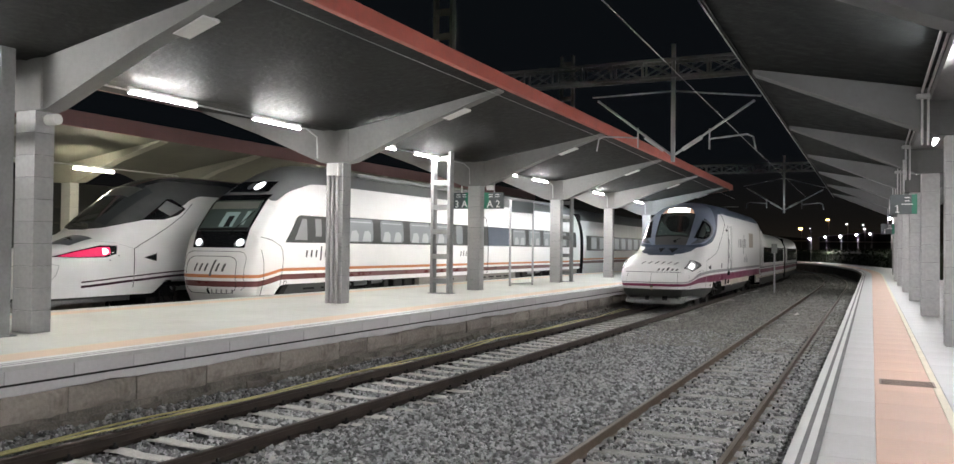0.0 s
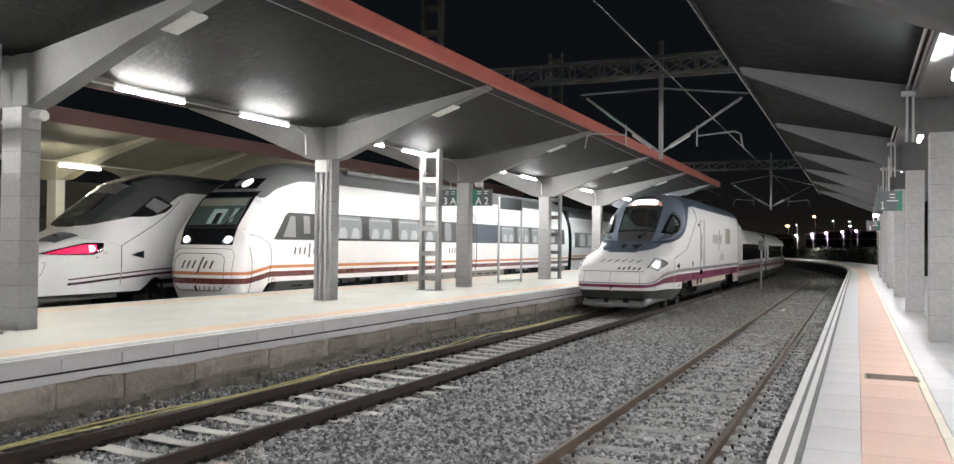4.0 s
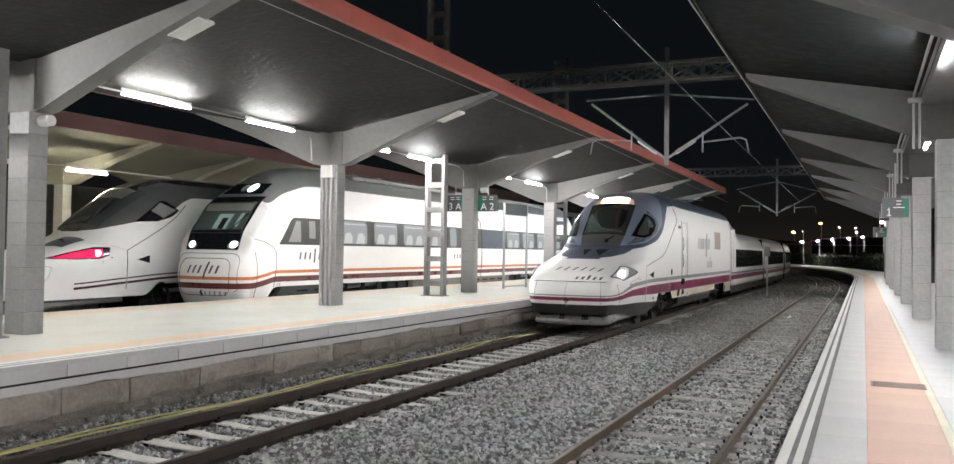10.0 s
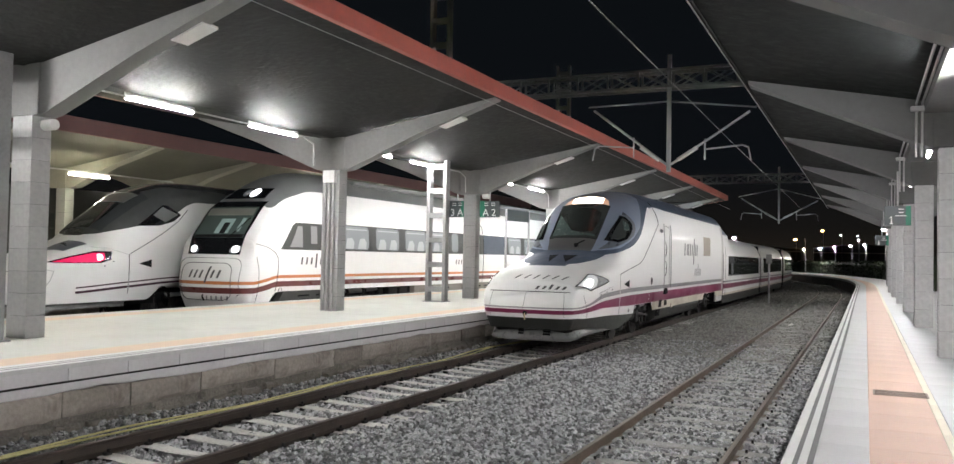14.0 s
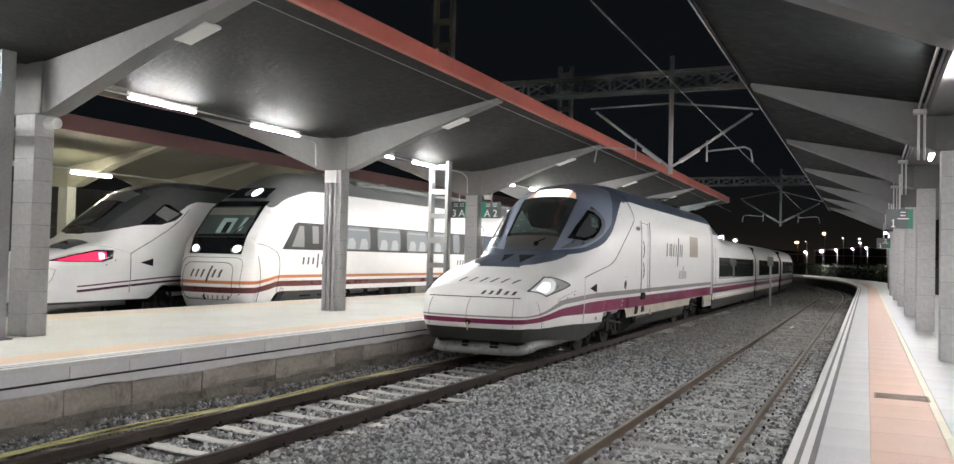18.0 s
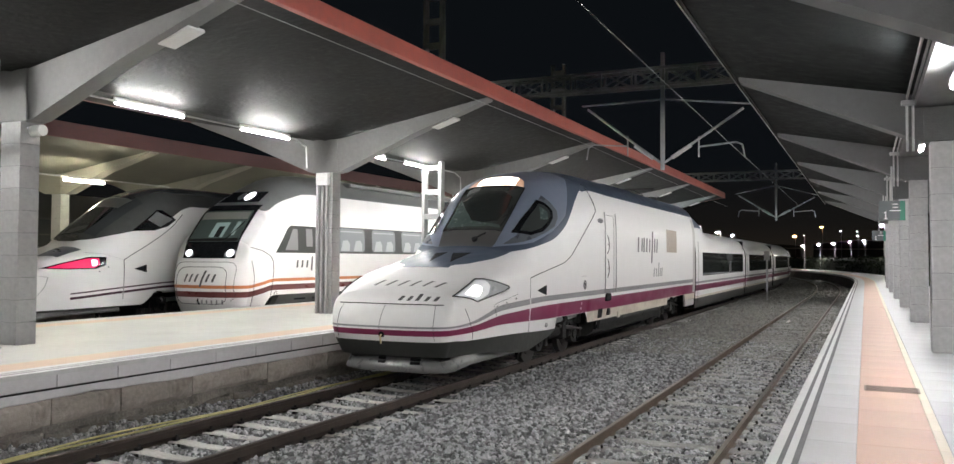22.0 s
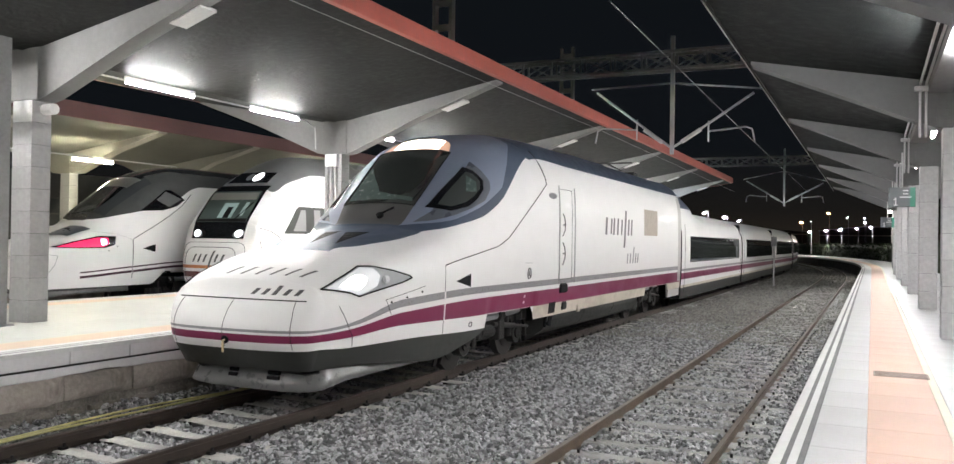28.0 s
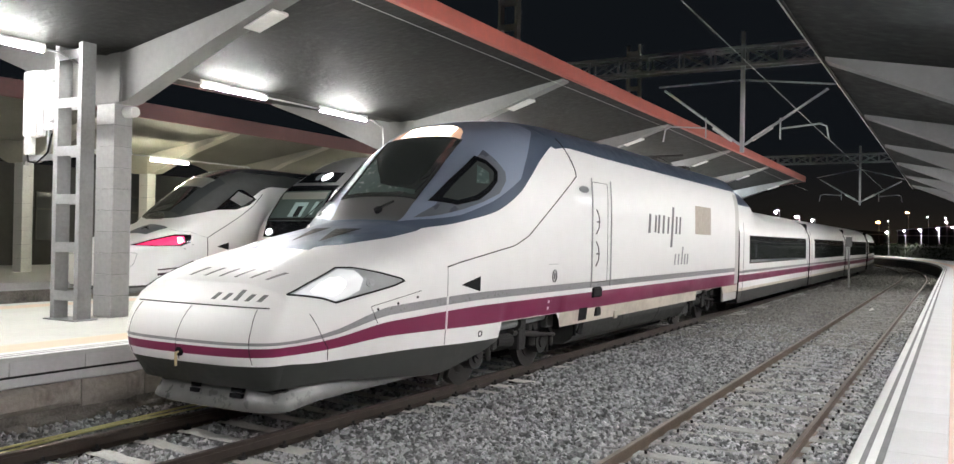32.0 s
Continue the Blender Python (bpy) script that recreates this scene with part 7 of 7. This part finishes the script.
# ---- signs, posts and small things on the island platform ----
def ladder_post(x, y, h, w, z0=0.0, pitch=0.74, tall=0.15):
    """A steel lattice post: two channels joined by flat rungs."""
    t = thing("lattice_post", "grey steel lattice post with flat rungs on the platform", "post", "lattice posts")
    for s in (-1, 1):
        g = Geo()
        wx = w * 0.5
        g.box(x + s * wx - 0.05, x + s * wx + 0.05, y - 0.12, y + 0.12, z0, h, 0.006)
        lay("upright", g, M["lattice"], t)
    z = 0.3
    while z < h - 0.05:
        for yy in (-0.11, 0.11):
            lay("rung", Geo().box(x - w / 2 + 0.05, x + w / 2 - 0.05, y + yy - 0.008, y + yy + 0.008, z, z + tall, 0.003), M["lattice"], t)
        z += pitch
    lay("base_plate", Geo().box(x - w / 2 - 0.1, x + w / 2 + 0.1, y - 0.2, y + 0.2, z0, z0 + 0.02, 0.004), M["lattice"], t)
    return t


ladder_post(-11.73, 22.4, 9.6, 0.56)
ladder_post(-11.72, 33.7, 9.6, 0.5)
ladder_post(-11.79, 8.13, 9.0, 0.57)


def pipes_on_column(y):
    """Square downpipe box and pipes strapped to a pillar."""
    t = thing("downpipe", "bundle of grey downpipes strapped to a canopy pillar", "pipe", "downpipes")
    lay("box", Geo().box(-11.98, -11.64, y - 0.30, y - 0.175, 3.1, 3.4, 0.01), M["housing"], t)
    for k in range(3):
        lay("pipe", Geo().tube([(-11.96 + k * 0.13, y - 0.235, 0.0), (-11.96 + k * 0.13, y - 0.235, 3.15)], 0.042, 8), M["pipe"], t)


pipes_on_column(17.1)


def speaker(x, y, z):
    t = thing("loudspeaker", "small round grey loudspeaker under the pillar head", "loudspeaker", "loudspeakers")
    lay("horn", Geo().tube([(x, y, z), (x + 0.22, y, z)], 0.085, 12), M["housing"], t)
    lay("bracket", Geo().bar((x - 0.12, y, z + 0.05), (x + 0.05, y, z + 0.05), 0.03), M["post"], t)


speaker(-11.45, 8.8, 3.27)
speaker(-11.4, 24.95, 3.36)

# twin platform signs
def platform_sign(x0, x1, z0, z1, y, text, green_left, group="platform signs"):
    t = thing("platform_sign", "slate hanging platform sign with white number and green band", "sign", group)
    lay("panel", Geo().box(x0, x1, y - 0.05, y + 0.05, z0, z1, 0.006), M["signgrey"], t)
    W, H = x1 - x0, z1 - z0
    w = W * (0.26 if len(text) > 1 else 0.2)
    gx = (x0, x0 + w) if green_left else (x1 - w, x1)
    lay("band", Geo().box(gx[0], gx[1], y - 0.054, y - 0.05, z0, z1), M["green"], t)
    one = len(text) == 1
    letters(text, H * (0.56 if one else 0.62), 0.003, M["signwhite"], t, Matrix.Translation((x0 + W * (0.27 if one else 0.5), y - 0.058, z0 + H * 0.08)) @ Matrix.Rotation(radians(90), 4, "X"))
    if one:
        bx, bz, bs = x0 + W * 0.27, z0 + H * 0.08, H * 0.56
        lay("text_bar", Geo().box(bx - 0.16 * bs, bx + 0.16 * bs, y - 0.062, y - 0.054, bz - 0.02 * bs, bz + 0.06 * bs), M["signwhite"], t)
        lay("text_bar", Geo().bar((bx - 0.17 * bs, y - 0.058, bz + 0.52 * bs), (bx + 0.02 * bs, y - 0.058, bz + 0.68 * bs), 0.008, 0.07 * bs), M["signwhite"], t)
    for k in range(3 if one else 2):
        for j in range(1 if one else 2):
            xx = x0 + W * ((0.63 if one else 0.34) + 0.36 * j)
            hw = (0.05 if k < 2 else 0.11) if one else 0.07
            lay("text_bar", Geo().box(xx - hw, xx + hw, y - 0.056, y - 0.05, z1 - 0.08 - 0.07 * k, z1 - 0.06 - 0.07 * k), M["signwhite"], t)
    lay("hanger", Geo().tube([((x0 + x1) / 2, y, z1), ((x0 + x1) / 2, y, z1 + 0.75)], 0.02, 6), M["post"], t)
    return t


platform_sign(-12.63, -12.03, 2.68, 3.21, 24.95, "3 A", False)
platform_sign(-11.49, -10.81, 2.67, 3.2, 24.95, "A 2", True)
platform_sign(0.36, 0.88, 2.22, 2.64, 20.2, "1", False)
platform_sign(0.37, 0.9, 2.19, 2.63, 40.2, "1", False)

# poster frame on two legs
t = thing("information_frame", "slim grey information frame on two posts with a dark header", "sign")
for p in ((-11.97, 28.26), (-11.74, 29.94)):
    lay("leg", Geo().tube([(p[0], p[1], 0.0), (p[0], p[1], 3.15)], 0.045, 8), M["post"], t)
lay("header", Geo().bar((-11.965, 28.3, 2.93), (-11.745, 29.9, 2.93), 0.06, 0.42), M["signgrey"], t)
lay("foot_bar", Geo().bar((-11.965, 28.3, 0.08), (-11.745, 29.9, 0.08), 0.04, 0.04), M["post"], t)

# junction box cluster on the near lattice post
t = thing("antenna_panel", "white ribbed antenna panels fixed to the lattice post", "antenna")
lay("panel", Geo().box(-13.03, -12.70, 8.06, 8.20, 2.86, 3.93, 0.025), M["pale_panel"], t, "broad flat white panel")
lay("panel", Geo().box(-12.69, -12.58, 8.09, 8.20, 2.87, 3.92, 0.02), M["pale_panel"], t)
lay("panel", Geo().box(-12.55, -12.33, 8.12, 8.24, 2.96, 3.92, 0.02), M["pale_panel"], t)
lay("connector_box", Geo().box(-12.96, -12.82, 8.05, 8.17, 2.58, 2.87, 0.012), M["pale_panel"], t)
lay("bracket", Geo().bar((-13.10, 8.16, 2.53), (-12.05, 8.16, 2.53), 0.06, 0.09).bar((-12.48, 8.16, 2.53), (-12.44, 8.16, 2.98), 0.05).bar((-13.06, 8.16, 2.42), (-13.06, 8.16, 2.56), 0.06), M["lattice"], t)
lay("cable", Geo().tube([(-12.90, 8.08, 2.58), (-12.86, 8.07, 2.47), (-12.66, 8.08, 2.44), (-12.40, 8.10, 2.60), (-12.3, 8.10, 2.9)], 0.014, 6), M["black"], t, smooth=True)
lay("clamp", Geo().tube([(-12.42, 8.14, 3.72), (-12.18, 8.10, 3.78)], 0.03, 8).tube([(-12.42, 8.14, 3.10), (-12.18, 8.10, 3.10)], 0.025, 8), M["lattice"], t, smooth=True)

# post between the tracks
t = thing("track_marker", "thin grey marker post with a small plate between the tracks", "post")
lay("pole", Geo().tube([(-4.72, 47.6, -1.0), (-4.72, 47.6, 1.78)], 0.05, 8), M["post"], t)
lay("plate", Geo().box(-4.87, -4.57, 47.5, 47.54, 1.3, 1.8, 0.01), M["lattice"], t)

# litter between the rails
g = Geo()
for k in range(5):
    a = k * 1.3
    g.tube([(-2.42 + 0.05 * math.cos(a), 32.1 + 0.05 * math.sin(a), -0.93), (-2.42, 32.14, -0.80 - 0.01 * k)], 0.07, 6, 0.02)
tagged(lay("plastic_bag", g, M["litter"], smooth=True), "crumpled white plastic bag lying between the rails", "litter")

# ---- distance: street lamps, hedge, houses ----
def street_lamp(x, y, h, material, r, name, label):
    t = thing("street_lamp", label, "street lamp", name)
    lay("pole", Geo().tube([(x, y, -1.3), (x, y, h - 0.1), (x, y - 0.1, h + 0.12), (x - 0.2, y - 0.4, h + 0.12)], 0.032, 6), M["lattice"], t)
    g = Geo()
    g.disc((x - 0.2, y - 0.4, h - 0.02), (0, 0.25, 1), r, r * 0.5, 12)
    lay("lamp_head", g, material, t)


for x, y, h in ((-7.3, 120, 3.15), (-5.35, 120, 3.32), (-3.57, 120, 3.49), (-1.6, 120, 3.66), (0.05, 120, 3.82), (1.22, 58.4, 3.74), (1.31, 64.0, 3.74), (1.69, 87.0, 3.74), (-10.75, 62.2, 3.62), (-11.1, 73.4, 3.62), (-11.25, 83.2, 3.62)):
    street_lamp(x, y, h, M["mercury"], 0.075, "platform lamp posts", "platform lamp post with a white light")
for x, y, h, mm, rr in ((-14.1, 200, 6.5, "sodium", 0.36), (-8.5, 200, 8.52, "sodium", 0.32)):
    street_lamp(x, y, h, M[mm], rr, "orange street lamps", "street lamp with an orange sodium light")
for x, y, h, rr in ((-1.2, 200, 6.52, 0.2), (-1.4, 200, 7.45, 0.12), (-4.7, 200, 7.58, 0.12), (-12.2, 200, 6.65, 0.08)):
    street_lamp(x, y, h, M["mercury_far"], rr, "white street lamps", "distant street lamp with a white light")

tagged(lay("hedge", Geo().sweep([(3.2, -1.2), (3.2, 1.2), (3.6, 1.5), (4.6, 1.5), (5.0, -1.2)], x_right, steps(50, 190, 4)), M["hedge"]), "dark hedge along the far end of the platform", "hedge", kind="structure")
# loose twigs and leaves that break the hedge's outline
rnd = random.Random(77)
g = Geo()
for k in range(5200):
    y = 50 + 110 * rnd.random() ** 1.3
    w = rnd.random()
    u, z = (3.2 - 0.12 * rnd.random(), -0.2 + 1.5 * rnd.random()) if w < 0.55 else (3.2 + 1.8 * rnd.random(), 1.35 + 0.5 * rnd.random() * (0.4 + 0.6 * abs(math.sin(y * 0.9) * math.sin(y * 0.37))))
    c = Vector((x_right(u, y), y, z))
    a, b = [Vector((rnd.gauss(0, 1), rnd.gauss(0, 1), rnd.gauss(0, 1))).normalized() * rnd.uniform(0.06, 0.16) for _ in range(2)]
    g.add([c - a, c + b, c + a, c - b * 0.6], [(0, 1, 2, 3)])
tagged(lay("hedge_leaves", g, M["hedge"]), "dark loose leaves and twigs of the hedge", "leaves", kind="stuff")
for x, y, w, h in ((-44, 214, 30, 4.6), (-12, 230, 22, 5.2), (16, 215, 18, 4.4), (-78, 220, 30, 5)):
    b = thing("town_building", "dark town building behind the station at night", "building", "town buildings")
    lay("wall", Geo().box(x, x + w, y, y + 10, -1.3, h), M["facade"], b)
    for z in (1.6, 3.9):
        lay("ledge", Geo().box(x, x + w, y - 0.25, y - 0.003, z, z + 0.25), M["far_beam"], b)
    lay("roof", Geo().prism([(x - 0.5, h), (x + w + 0.5, h), (x + w / 2, h + 1.2)], "y", y - 0.5, y + 10.5), M["earth"], b)


# night haze over the town, lit from below
vs, fs = [], []
for k in range(41):
    a = radians(-70 + 3.5 * k)
    for z in (-2, 6, 16, 30, 50, 80):
        vs.append((290 * math.sin(a), 290 * math.cos(a), z))
for k in range(40):
    for q in range(5):
        a = k * 6 + q
        fs.append((a, a + 6, a + 7, a + 1))
tagged(lay("backdrop", Geo().add(vs, fs), M["haze"], smooth=True, fix=False), "dim brownish night haze above the town", "sky", kind="structure")


# ---- motion ----
NOSE = [
    (0, 29.62),
    (2, 27.65),
    (4, 25.78),
    (6, 24.05),
    (8, 22.45),
    (10, 20.93),
    (12, 19.4),
    (14, 17.88),
    (16, 16.34),
    (18, 14.8),
    (20, 13.31),
    (22, 11.85),
    (24, 10.48),
    (26, 9.16),
    (28, 7.97),
    (29, 7.44),
    (30, 6.96),
    (31, 6.52),
    (32, 6.15),
]


def motions():
    rows = [[] for _ in range(1 + len(COACHES))]
    for t, y in NOSE:
        rows[0].append((t, put_car(y, AVE_LEN)))
        front = y + AVE_LEN + 0.25
        for k in range(len(COACHES)):
            rows[k + 1].append((t, put_car(front, COACH_LEN)))
            front += COACH_LEN + 0.3
    walk(AVE_CAR, rows[0])
    for k, c in enumerate(COACHES):
        walk(c, rows[k + 1])


motions()
